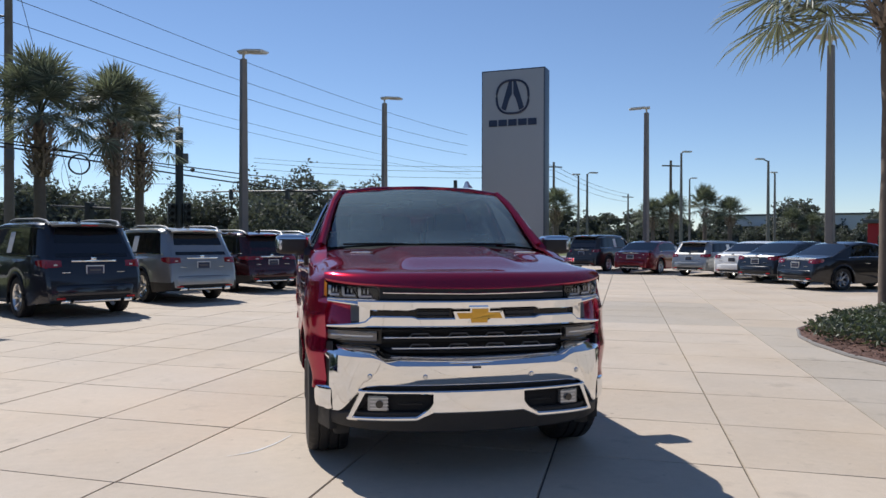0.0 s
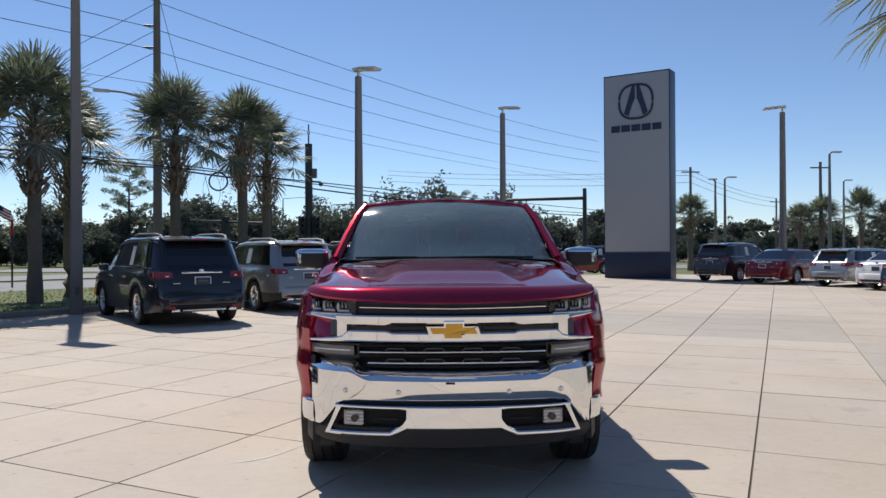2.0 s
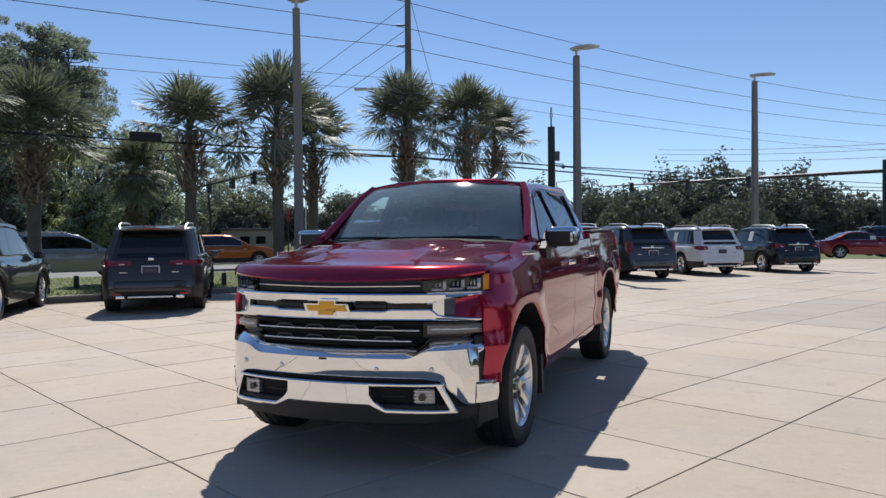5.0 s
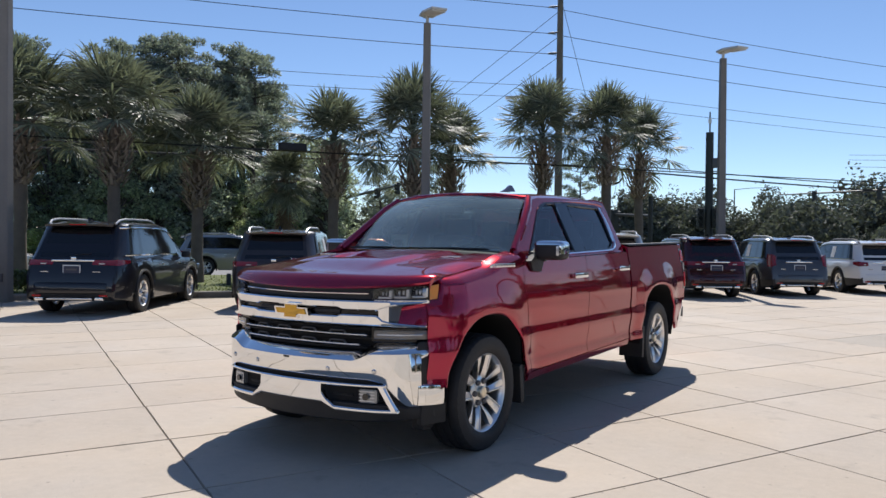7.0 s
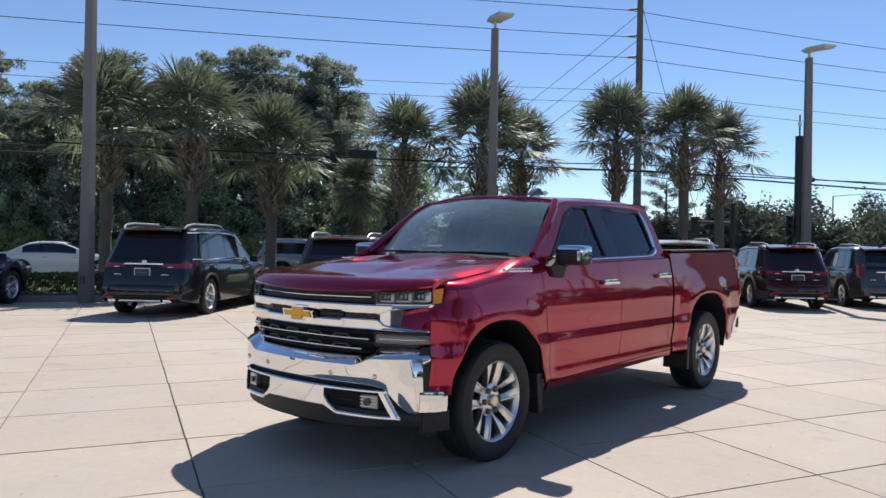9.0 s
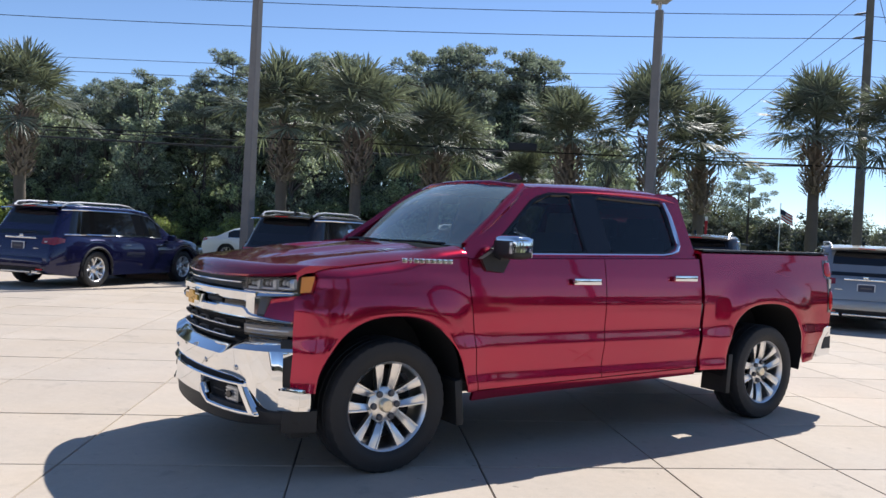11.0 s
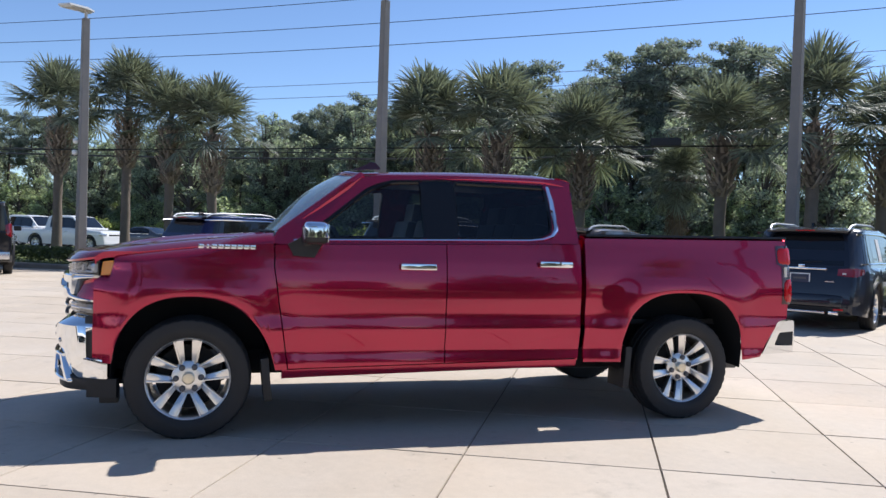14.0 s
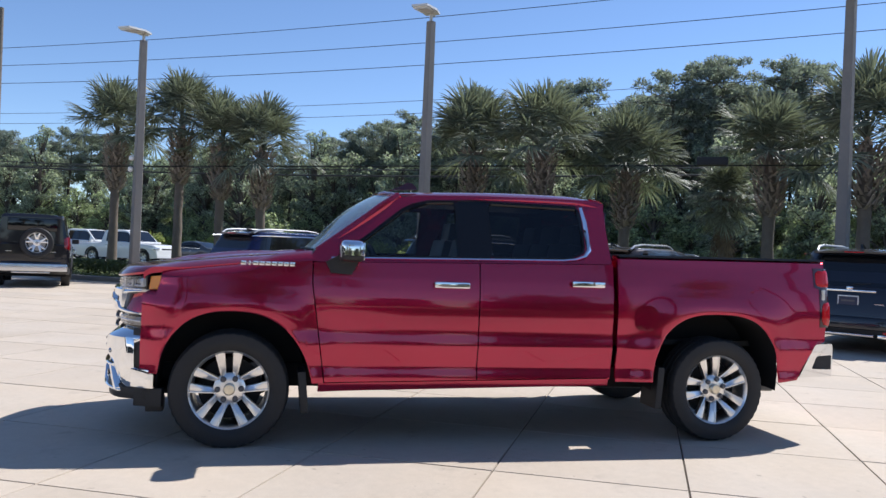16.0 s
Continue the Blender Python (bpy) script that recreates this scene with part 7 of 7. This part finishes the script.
plant_copies(bush, [(*kerb_xy(-2.5 - 3.3 * k + rnd.uniform(-1, 1), rnd.uniform(36.6, 38.6), -0.16), rnd.uniform(0, 360), rnd.uniform(0.6, 1.25)) for k in range(26)])
# far trees behind the junction and the lot
far = []
for i, (hgt, sp, m_) in enumerate(((8.0, 5.0, OAK_DARK), (7.0, 4.4, OAK_DARK), (11.0, 8.5, OAK_DARK))):
    p = [(-30, 92), (24, 96), (-2, 104)][i]
    far.append(tree_thing("oak_tree", make_oak(60 + i, hgt, sp, m_, 56, 0.36, 120, 0.04, 0.12 if i < 2 else 0.30), "broad live oak, far beyond the road or added out of view for reflections", "tree", pose(p[0], p[1], -0.16), "distant oaks"))
plant_copies(far[2], [(11, 110, -0.16, 80, 0.92), (-14, 103, -0.16, 190, 0.78), (-27, 108, -0.16, 30, 0.85), (-36, 112, -0.16, 250, 0.8), (-70, 100, -0.16, 100, 0.7)])
sp0, sp1 = [], []
for k in range(46):
    b = radians(-47 + 103 * k / 45 + rnd.uniform(-0.7, 0.7))
    d = rnd.uniform(98, 128)
    (sp0 if k % 2 else sp1).append((d * math.sin(b), -4 + d * math.cos(b), -0.16, rnd.uniform(0, 360), rnd.uniform(0.45, 0.85) * (0.82 if b > radians(14) else 1.0)))
for k in range(48):
    b = radians(-62 + 125 * k / 47 + rnd.uniform(-0.9, 0.9))
    d = rnd.uniform(135, 165)
    (sp0 if k % 2 else sp1).append((d * math.sin(b), -4 + d * math.cos(b), -0.16, rnd.uniform(0, 360), rnd.uniform(0.7, 1.05)))
# unseen row east of the truck, added as a wavy dark line in door reflections
sp0 += [(24 + 3.0 * math.sin(k * 2.1), -27 + 4.6 * k, -0.1, k * 77, 0.44 + 0.10 * math.sin(k * 1.7)) for k in range(9)]
plant_copies(far[0], sp0)
plant_copies(far[1], sp1)
sm = tree_thing("pine_tree", make_pine(77, 13.0, 3.8, 0.40, 24), "thin spreading pine beyond the junction", "pine tree", pose(-39.96, 96, -0.16), "distant pines")
plant_copies(sm, [(4, 112, -0.16, 40, 0.8), (32, 118, -0.16, 140, 0.65), (-58, 88, -0.16, 200, 1.0), (-63, 80, -0.16, 280, 0.95)])


elm = tree_thing("oak_tree", make_oak(81, 12.5, 7.5, OAK_OLIVE, 60, 0.22, 95, 0.16, 0.30), "broad olive-green oak behind the far traffic signal", "tree", pose(-70.5, 97, -0.16), "distant oaks")
plant_copies(elm, [(-86, 92, -0.16, 120, 0.80), (-55, 104, -0.16, 220, 0.72), (-98, 84, -0.16, 40, 0.9)])

# clipped round shrubs, hedge
def dome(x, y, r, h):
    rnd_ = random.Random(int(x * 10))
    root = empty("round_shrub", pose(x, y, -0.1), "large clipped dome-shaped shrub with dark leaves", "shrub", "round shrubs")
    part("stem", tube([(0, 0, 0), (0, 0, h * 0.5)], [0.12, 0.06], 8), BARK, root)
    vs, fs = [], []
    for k in range(5200):
        a, z = rnd_.uniform(0, math.tau), rnd_.random()
        q = math.sqrt(1 - z * z)
        rr = rnd_.uniform(0.84, 1.02)
        p = Vector((r * rr * q * math.cos(a), r * rr * q * math.sin(a), h * (0.02 + 0.98 * z * rr)))
        u = Vector((rnd_.gauss(0, 1), rnd_.gauss(0, 1), rnd_.gauss(0, 1))).normalized()
        w = u.cross(Vector((rnd_.gauss(0, 1), rnd_.gauss(0, 1), 0.3))).normalized()
        s = rnd_.uniform(0.08, 0.17)
        i = len(vs)
        vs += [p - u * s, p + w * s * 0.5, p + u * s, p - w * s * 0.5]
        fs.append((i, i + 1, i + 2, i + 3))
    link("foliage", leaf_mesh("shrub_foliage", vs, fs, OAK_DARK), root)


dome(-2.03, 35.3, 2.6, 3.65)
dome(2.6, 48.0, 3.4, 3.7)


def hedge(s0, s1, w0, w1, h, n, name="hedge"):
    rnd_ = random.Random(int(abs(s0) * 7))
    c = kerb_xy((s0 + s1) / 2, (w0 + w1) / 2, 0.1)
    root = empty(name, Matrix.Translation(c), "low clipped green hedge behind the kerb", "hedge")
    vs, fs = [], []
    for k in range(n):
        p = kerb_xy(rnd_.uniform(s0, s1), rnd_.uniform(w0, w1), 0.1 + h * rnd_.random() ** 0.5) - c
        u = Vector((rnd_.gauss(0, 1), rnd_.gauss(0, 1), rnd_.gauss(0, 1))).normalized()
        w = u.cross(Vector((rnd_.gauss(0, 1), rnd_.gauss(0, 1), 0.3))).normalized()
        s = rnd_.uniform(0.03, 0.07)
        i = len(vs)
        vs += [p - u * s, p + w * s * 0.5, p + u * s, p - w * s * 0.5]
        fs.append((i, i + 1, i + 2, i + 3))
    link("foliage", leaf_mesh("hedge_foliage", vs, fs, SHRUB_LEAF), root)


hedge(-24, -8.6, 0.9, 1.9, 0.55, 15000)

# planted bed with mulch
BED = [(5.55, 2.0), (5.65, 2.9), (5.95, 3.9), (6.3, 4.7), (6.9, 5.55), (7.8, 6.3), (9.2, 7.4), (11.0, 8.6), (14.0, 8.9), (14.0, 2.0)]
flat("planting_bed", BED, 0.035, MULCH, "red-brown mulch in a kerbed planting bed")
be = bmesh.new()
add_tube(be, [(x, y, 0.012) for x, y in BED], 0.030, 8)
tagged(part("bed_kerb", be, POLE_PAINT), "thin grey concrete edge of the planting bed", "kerb", "", "structure")
vs, fs = [], []
rnd = random.Random(3)
bedv = [Vector((x, y, 0)) for x, y in BED]
while len(fs) < 9000:
    p = Vector((rnd.uniform(5.5, 14), rnd.uniform(2, 8.9), 0.045))
    if in_poly(p, bedv):
        s = rnd.uniform(0.018, 0.05)
        a = rnd.uniform(0, math.tau)
        u, w = Vector((math.cos(a), math.sin(a), rnd.uniform(-0.4, 0.4))), Vector((-math.sin(a), math.cos(a), rnd.uniform(-0.4, 0.4)))
        i = len(vs)
        vs += [p - u * s, p + w * s * 0.4, p + u * s, p - w * s * 0.4]
        fs.append((i, i + 1, i + 2, i + 3))
tagged(new("mulch_chips", leaf_mesh("mulch_chips", vs, fs, MULCH)), "scattered red-brown bark chips in the bed", "mulch", "", "stuff")
vs, fs = [], []
cov = [Vector((x, y, 0)) for x, y in ((6.1, 3.2), (6.25, 4.3), (7.1, 5.5), (8.9, 6.9), (13.8, 8.6), (13.8, 2.4), (6.5, 2.4))]
while len(fs) < 24000:
    p = Vector((rnd.uniform(6.0, 13.8), rnd.uniform(2.3, 8.6), 0))
    if in_poly(p + Vector((0.25 * noise.noise(p * 2), 0.25 * noise.noise(p * 2 + Vector((9, 0, 0))), 0)), cov):
        hgt = 0.14 + 0.14 * (noise.noise(p * 1.7) + 0.5)
        p.z = 0.04 + hgt * rnd.random() ** 0.6
        u = Vector((rnd.gauss(0, 1), rnd.gauss(0, 1), rnd.gauss(0.3, 0.8))).normalized()
        w = u.cross(Vector((rnd.gauss(0, 1), rnd.gauss(0, 1), 0.3))).normalized()
        s = rnd.uniform(0.025, 0.06)
        i = len(vs)
        vs += [p - u * s, p + w * s * 0.4, p + u * s, p - w * s * 0.4]
        fs.append((i, i + 1, i + 2, i + 3))
tagged(new("ground_cover", leaf_mesh("ground_cover", vs, fs, COVER_LEAF)), "low spreading green ground-cover shrubs on the mulch", "shrub", "", "stuff")


# ==== junction: signals, distant poles, road vehicles, buildings ====
def signal_head(parent, p, yaw):
    b = part("signal_head", boxm((0, 0, 0), (0.34, 0.26, 1.05), None, 0.04), DARKSTEEL, parent, "black traffic signal head", at=pose(*p, 0, 0, yaw))
    for z in (0.33, 0, -0.33):
        part("signal_visor", lathe([(0.13, 0.0), (0.13, -0.16), (0.115, -0.16), (0.115, 0.0)], 14), DARKSTEEL, b, at=pose(0, -0.14, z, 0, 0, 90))
    return b


def mast_arm(base, tip, h, heads, r=0.19):
    root = empty("traffic_signal", pose(base[0], base[1], -0.1), "dark steel mast arm carrying traffic signals", "traffic signal", "traffic signals")
    part("mast", tube([(0, 0, 0), (0, 0, h + 0.6)], [r * 1.15, r * 0.9], 12), DARKSTEEL, root)
    d = Vector((tip[0] - base[0], tip[1] - base[1], 0))
    part("arm", tube([(0, 0, h - 0.25), *[(d.x * t, d.y * t, h - 0.25 + 0.35 * t) for t in (0.3, 0.6)], (d.x, d.y, h + 0.1)], [r * 0.85, r * 0.7, r * 0.55, r * 0.3], 10), DARKSTEEL, root)
    yaw = math.degrees(math.atan2(d.y, d.x))
    for t in heads:
        signal_head(root, (d.x * t, d.y * t, h - 0.55 + 0.35 * t), yaw)


mast_arm((13.5, 61.3), (-10.3, 75.1), 6.4, (0.4, 0.62, 0.85))
mast_arm((-52.6, 60.2), (-32.6, 46.85), 6.6, (0.5, 0.75, 0.95))
mast_arm((-7.0, 27.5), (-11.5, 31.5), 3.0, (0.55,), 0.10)

sp = empty("signal_pole", pose(-6.53, 35.16, -0.1), "thick black steel signal pole with camera on top", "signal pole", "traffic signals")
part("pole", tube([(0, 0, 0), (0, 0, 7.2)], [0.21, 0.19], 14), DARKSTEEL, sp)
part("pole_cap", lathe([(0.2, 7.2), (0.2, 7.26), (0, 7.28)], 14, "z"), DARKSTEEL, sp)
part("camera_stalk", tube([(0, 0, 7.2), (0, 0, 8.3)], 0.04, 8), GREY_PL, sp)
part("traffic_camera", lathe([(0.0, 7.70), (0.08, 7.75), (0.09, 7.9), (0.05, 8.0), (0, 8.02)], 12, "z"), WHITE, sp)
part("control_box", boxm((0.30, 0, 5.7), (0.26, 0.26, 0.5), None, 0.03), GREY_PL, sp)
part("dome_camera", lathe([(0.0, -0.16), (0.1, -0.1), (0.12, 0), (0.06, 0.06), (0, 0.07)], 14, "z"), DARKSTEEL, sp, at=pose(0.65, -0.1, 5.15))
part("camera_arm", tube([(0, 0, 5.3), (0.65, -0.1, 5.25)], 0.03, 6), GREY_PL, sp)
signal_head(sp, (-0.38, -0.1, 2.9), 20)
signal_head(sp, (0.40, -0.1, 2.9), 20)

# coil of spare cable and a loop of thin line by the palm
coil = bmesh.new()
for r in (0.42, 0.46, 0.44):
    add_tube(coil, [(r * math.cos(a), 0.04 * math.sin(3 * a), r * math.sin(a)) for a in [math.tau * k / 28 for k in range(29)]], 0.022, 5)
tagged(part("cable_coil", coil, CABLE, at=pose(-10.6, 32.6, 4.95, 0, 0, 8)), "coil of spare black cable hung on the line", "cable coil")
lp = bmesh.new()
add_tube(lp, [(0.42 * math.cos(a), 0.0, 0.85 * math.sin(a)) for a in [math.tau * k / 24 for k in range(25)]], 0.010, 5)
tagged(part("hanging_line", lp, CABLE, at=pose(-10.9, 32.5, 4.5, 0, 0, 8)), "thin black line hanging in a loop below the cable", "cable coil")


def street_lamp(x, y, h, arm, yaw, mat_=POLE_PAINT, r=0.11):
    root = empty("street_lamp", pose(x, y, -0.1, 0, 0, yaw), "tall grey street lamp with flat head beyond the lot", "street lamp", "street lamps")
    part("post", tube([(0, 0, 0), (0, 0, h * 0.6), (0, 0, h)], [r * 1.2, r, r * 0.7], 8), mat_, root)
    part("arm", tube([(0, 0, h - 0.05), (arm * 0.5, 0, h + 0.12), (arm, 0, h + 0.15)], [0.05, 0.045, 0.04], 6), mat_, root)
    part("lamp_head", boxm((arm + 0.2, 0, h + 0.12), (0.65, 0.28, 0.12), None, 0.04), LAMPHEAD, root)


for x, y, h, a, yw in ((27.8, 47.3, 8.2, 0.3, 0), (40.6, 68.8, 8.2, 0.3, 0), (23.4, 54.9, 7.2, 0.4, 0), (22.9, 55.6, 7.1, -0.4, 0), (32.9, 44.1, 7.4, -0.9, 0), (41.9, 56.2, 7.7, -0.3, 0)):
    street_lamp(x, y, h, a, yw)
street_lamp(-23.2, 115, 10.0, 4.5, 10, GREY_PL)
lamp_post(16.3, 16.7, 8.1, -150)
for x, y, h in ((34.2, 60.9, 9.2), (25.9, 70.1, 9.8), (49.8, 103.4, 8.9)):
    r_ = empty("utility_pole", pose(x, y, -0.1), "distant wooden utility pole with crossarm", "utility pole", "utility poles")
    part("pole", tube([(0, 0, 0), (0, 0, h)], [0.17, 0.12], 8), WOODPOLE, r_)
    part("crossarm", boxm((0, 0, h - 0.5), (1.8, 0.1, 0.12)), WOODPOLE, r_)
for z in (9.4, 8.9, 8.2):
    wire("overhead_wire", (25.9, 70.1, z), (49.8, 103.4, z - 0.6), 0.5, 0.02)
    wire("overhead_wire", (25.9, 70.1, z), (-5, 84, z + 1.5), 0.5, 0.02)

fl = empty("flagpole", pose(-47, 78, -0.1), "white flagpole with a hanging striped flag", "flagpole")
part("pole", tube([(0, 0, 0), (0, 0, 7.6)], [0.08, 0.05], 8), WHITE, fl)
for k in range(7):
    z = 6.9 - 0.17 * k
    fb = bmesh.new()
    add_grid(fb, [[(0.05 + 1.5 * t, 0.12 * math.sin(6 * t + k * 0.2), z - 0.75 * t), (0.05 + 1.5 * t, 0.12 * math.sin(6 * t + k * 0.2 + 0.2), z - 0.17 - 0.75 * t)] for t in (0, 0.25, 0.5, 0.75, 1)])
    thicken(fb, 0.01)
    part("flag_stripe", fb, FLAG_RED if k % 2 == 0 else WHITE, fl)
fb = bmesh.new()
add_grid(fb, [[(0.05 + 0.6 * t, -0.03 + 0.1 * math.sin(6 * 0.4 * t), 6.92 - 0.3 * t), (0.05 + 0.6 * t, -0.03 + 0.1 * math.sin(6 * 0.4 * t + 0.1), 6.32 - 0.3 * t)] for t in (0, 0.5, 1)])
thicken(fb, 0.012)
part("flag_canton", fb, SIGN_NAVY, fl)


def low_building(name, x, y, yaw, w, d, h, wall, label, n):
    root = empty(name, pose(x, y, -0.16, 0, 0, yaw), label, "building", "distant buildings")
    part("wall", boxm((0, d / 2, h / 2), (w, d, h), None, 0.05), wall, root)
    part("roof", boxm((0, d / 2, h + 0.15), (w + 0.6, d + 0.6, 0.3), None, 0.05), GREY_PL, root)
    for k in range(n):
        x0 = -w / 2 + w * (k + 0.5) / n
        win = part("window", boxm((x0, -0.02, h * 0.5), (w / n * 0.62, 0.08, h * 0.4)), CAR_GLASS, root)
        part("sill", boxm((x0, -0.07, h * 0.29), (w / n * 0.68, 0.12, 0.1)), WHITE, win)


low_building("building", 100, 112, -42, 46, 18, 6.6, WALL_PALE, "long pale commercial building far beyond the lot", 9)
low_building("building", -56, 78, 25, 6, 6, 2.6, WALL_TAN, "small tan house with dark windows beyond the road", 3)
low_building("building", 44, 42, -45, 7, 4, 3.0, FLAG_RED, "red kiosk-like van body at the back of the lot", 2)

# vehicles on the road
ya = math.degrees(math.atan2(-ks.x, ks.y))
car("road_suv", (-20.6, 26.0), ya - 4, P_ORANGE, "orange crossover waiting on the road", 4.5, 1.82, 1.60, belt=1.0, wr=0.35, wb=2.65, rear=False, plate=False, sticker=False, group="road vehicles", lower=BLACK_PL)
car("road_suv", (-20.6, 16.6), ya, P_SILVER, "silver SUV on the road beyond the verge", 4.7, 1.86, 1.66, belt=1.0, wr=0.36, wb=2.7, rails=RAIL, rear=False, plate=False, sticker=False, group="road vehicles")
car("road_sedan", (-27.5, 9.5), ya, P_WHITE, "white sedan with red tail lights on the road", 4.8, 1.82, 1.45, "sedan", 0.93, 0.2, 0.34, 2.8, rear=False, plate=False, sticker=False, group="road vehicles")
car("road_pickup", (-40.3, -8.0), ya, P_WHITE, "white pickup truck waiting on the road", 5.7, 2.0, 1.92, "pickup", 1.15, 0.32, 0.40, 3.6, rear=False, plate=False, sticker=False, pipes=False, group="road vehicles", category="pickup truck")
car("road_pickup", (-45.2, -11.2), ya, P_WHITE, "white pickup truck waiting behind another on the road", 5.7, 2.0, 1.92, "pickup", 1.15, 0.32, 0.40, 3.6, rear=False, plate=False, sticker=False, pipes=False, group="road vehicles", category="pickup truck")
car("road_sedan", (-45.5, -4.9), ya + 180, P_GREY, "dark grey sedan on the far lane", 4.6, 1.8, 1.45, "sedan", 0.93, 0.2, 0.34, 2.7, rear=False, plate=False, sticker=False, group="road vehicles")
car("parked_sedan", (9.0, 41.5), -80, P_RED, "red sedan beyond the pylon sign near the road", 4.6, 1.8, 1.44, "sedan", 0.93, 0.2, 0.34, 2.7, rear=False, plate=False)
car("parked_suv", (11.5, 45), -80, P_NAVYBLK, "dark SUV beyond the pylon sign near the road", 4.8, 1.9, 1.74, belt=1.04, wr=0.37, wb=2.85, rear=False, plate=False)


# ==== paving slabs ====
GAP_V, GAP_U, SKEW = 0.0105, 0.0085, 0.045
U_LINES = [-2.73, -1.45, -0.11, 1.04, 2.26, 3.48, 4.75]
V_LINES = [-2.82, -1.67, -0.46, 0.755, 1.945]
U_LINES = [-2.73 - 1.225 * k for k in range(56, 0, -1)] + U_LINES + [4.75 + 1.225 * k for k in range(1, 60)]
V_LINES = [-2.82 - 1.195 * k for k in range(60, 0, -1)] + V_LINES + [1.945 + 1.195 * k for k in range(1, 60)]
paving = empty("lot_paving", Matrix.Identity(4), "pale beige broom-finished concrete slabs with dark joints", "paving", "", "structure")
ax_v, ax_u = jv - ju * SKEW, ju


def slab_mesh(k, material):
    """One slab of unit size with a worn, slightly chipped edge."""
    r = random.Random(900 + k)
    half = 0.5
    top, low = [], []
    for i in range(24):
        e, t = divmod(i, 6)
        t = t / 6
        x, y = [(-half + 2 * half * t, -half), (half, -half + 2 * half * t), (half - 2 * half * t, half), (-half, half - 2 * half * t)][e]
        y -= SKEW * 0.98 * x
        low.append((x, y, -0.012))
        j = 1 - r.uniform(0.0012, 0.0032) / half
        top.append((x * j, y * j, 0.0 - r.uniform(0, 0.0006)))
    bm = bmesh.new()
    a = [bm.verts.new(p) for p in low]
    b = [bm.verts.new(p) for p in top]
    bm.faces.new(b)
    for i in range(24):
        bm.faces.new((a[i], a[(i + 1) % 24], b[(i + 1) % 24], b[i]))
    me = bpy.data.meshes.new("slab")
    bm.to_mesh(me)
    bm.free()
    me.materials.append(material)
    return me


SLABS = [slab_mesh(k, CONCRETE) for k in range(6)]
GREY_SLABS = [slab_mesh(k, CONCRETE_GREY) for k in range(6)]
far_v, far_f = [], []
rnd = random.Random(8)
lot2 = [Vector((p.x, p.y, 0)) for p in LOT]
cells = []
for u0, u1 in zip(U_LINES, U_LINES[1:]):
    for v0, v1 in zip(V_LINES, V_LINES[1:]):
        v = (v0 + v1) / 2
        c = ju * ((u0 + u1) / 2 - SKEW * v) + jv * v
        if in_poly(c, lot2) and -45 < c.y < 40:
            u = (u0 + u1) / 2
            # a later pour of greyer slabs
            grey = (8.4 < u < 13.3 and -1.7 < v < 3.13) or (-1.0 < u < 8.4 and 3.13 < v < 6.8)
            cells.append(((c - Vector((0.5, 0.5, 0))).length, c, v1 - v0 - GAP_V, u1 - u0 - GAP_U, grey))
cells.sort(key=lambda q: q[0])
far_m = []
for n, (d, c, wv, wu, grey) in enumerate(cells):
    c = c + Vector((0, 0, rnd.uniform(-0.0012, 0.0012)))
    if n < 300:
        a, b = jv * wv, ju * wu
        link("slab", (GREY_SLABS if grey else SLABS)[n % 6], paving, "", Matrix(((a.x, b.x, 0, c.x), (a.y, b.y, 0, c.y), (0, 0, 1, c.z), (0, 0, 0, 1))))
    else:
        k = len(far_v)
        for z, e in ((-0.012, 0.0), (0.0, 0.005)):
            for a, b in ((-1, -1), (1, -1), (1, 1), (-1, 1)):
                far_v.append(tuple(c + ax_v * a * (wv / 2 - e) + ax_u * b * (wu / 2 - e) + Vector((0, 0, z))))
        far_f += [(k + 4, k + 5, k + 6, k + 7)] + [(k + a, k + (a + 1) % 4, k + 4 + (a + 1) % 4, k + 4 + a) for a in range(4)]
        far_m += [1 if grey else 0] * 5
fm = bpy.data.meshes.new("far_slabs")
fm.from_pydata(far_v, [], far_f)
fm.materials.append(CONCRETE_FAR)
fm.materials.append(CONCRETE_GREY)
fm.polygons.foreach_set("material_index", far_m)
ob = new("far_slabs", fm)
ob.parent = paving
tagged(ob, "concrete slabs farther away", "", "", "stuff")

# a pale curved tyre scuff on the slabs beside the front wheel
sc_ = bmesh.new()
rows = []
for k in range(15):
    t = k / 14
    x = -1.50 + 0.42 * t
    y = -0.12 + 0.05 * t + 0.42 * t ** 2.2
    w = 0.007 * math.sin(math.pi * (0.08 + 0.84 * t))
    rows.append([(x - w * 0.7, y + w, 0.0035), (x + w * 0.7, y - w, 0.0035)])
add_grid(sc_, rows)
ob = part("scuff_mark", sc_, WHITE, None)
tagged(ob, "thin pale curved scuff mark on the concrete", "scuff mark", "", "structure")
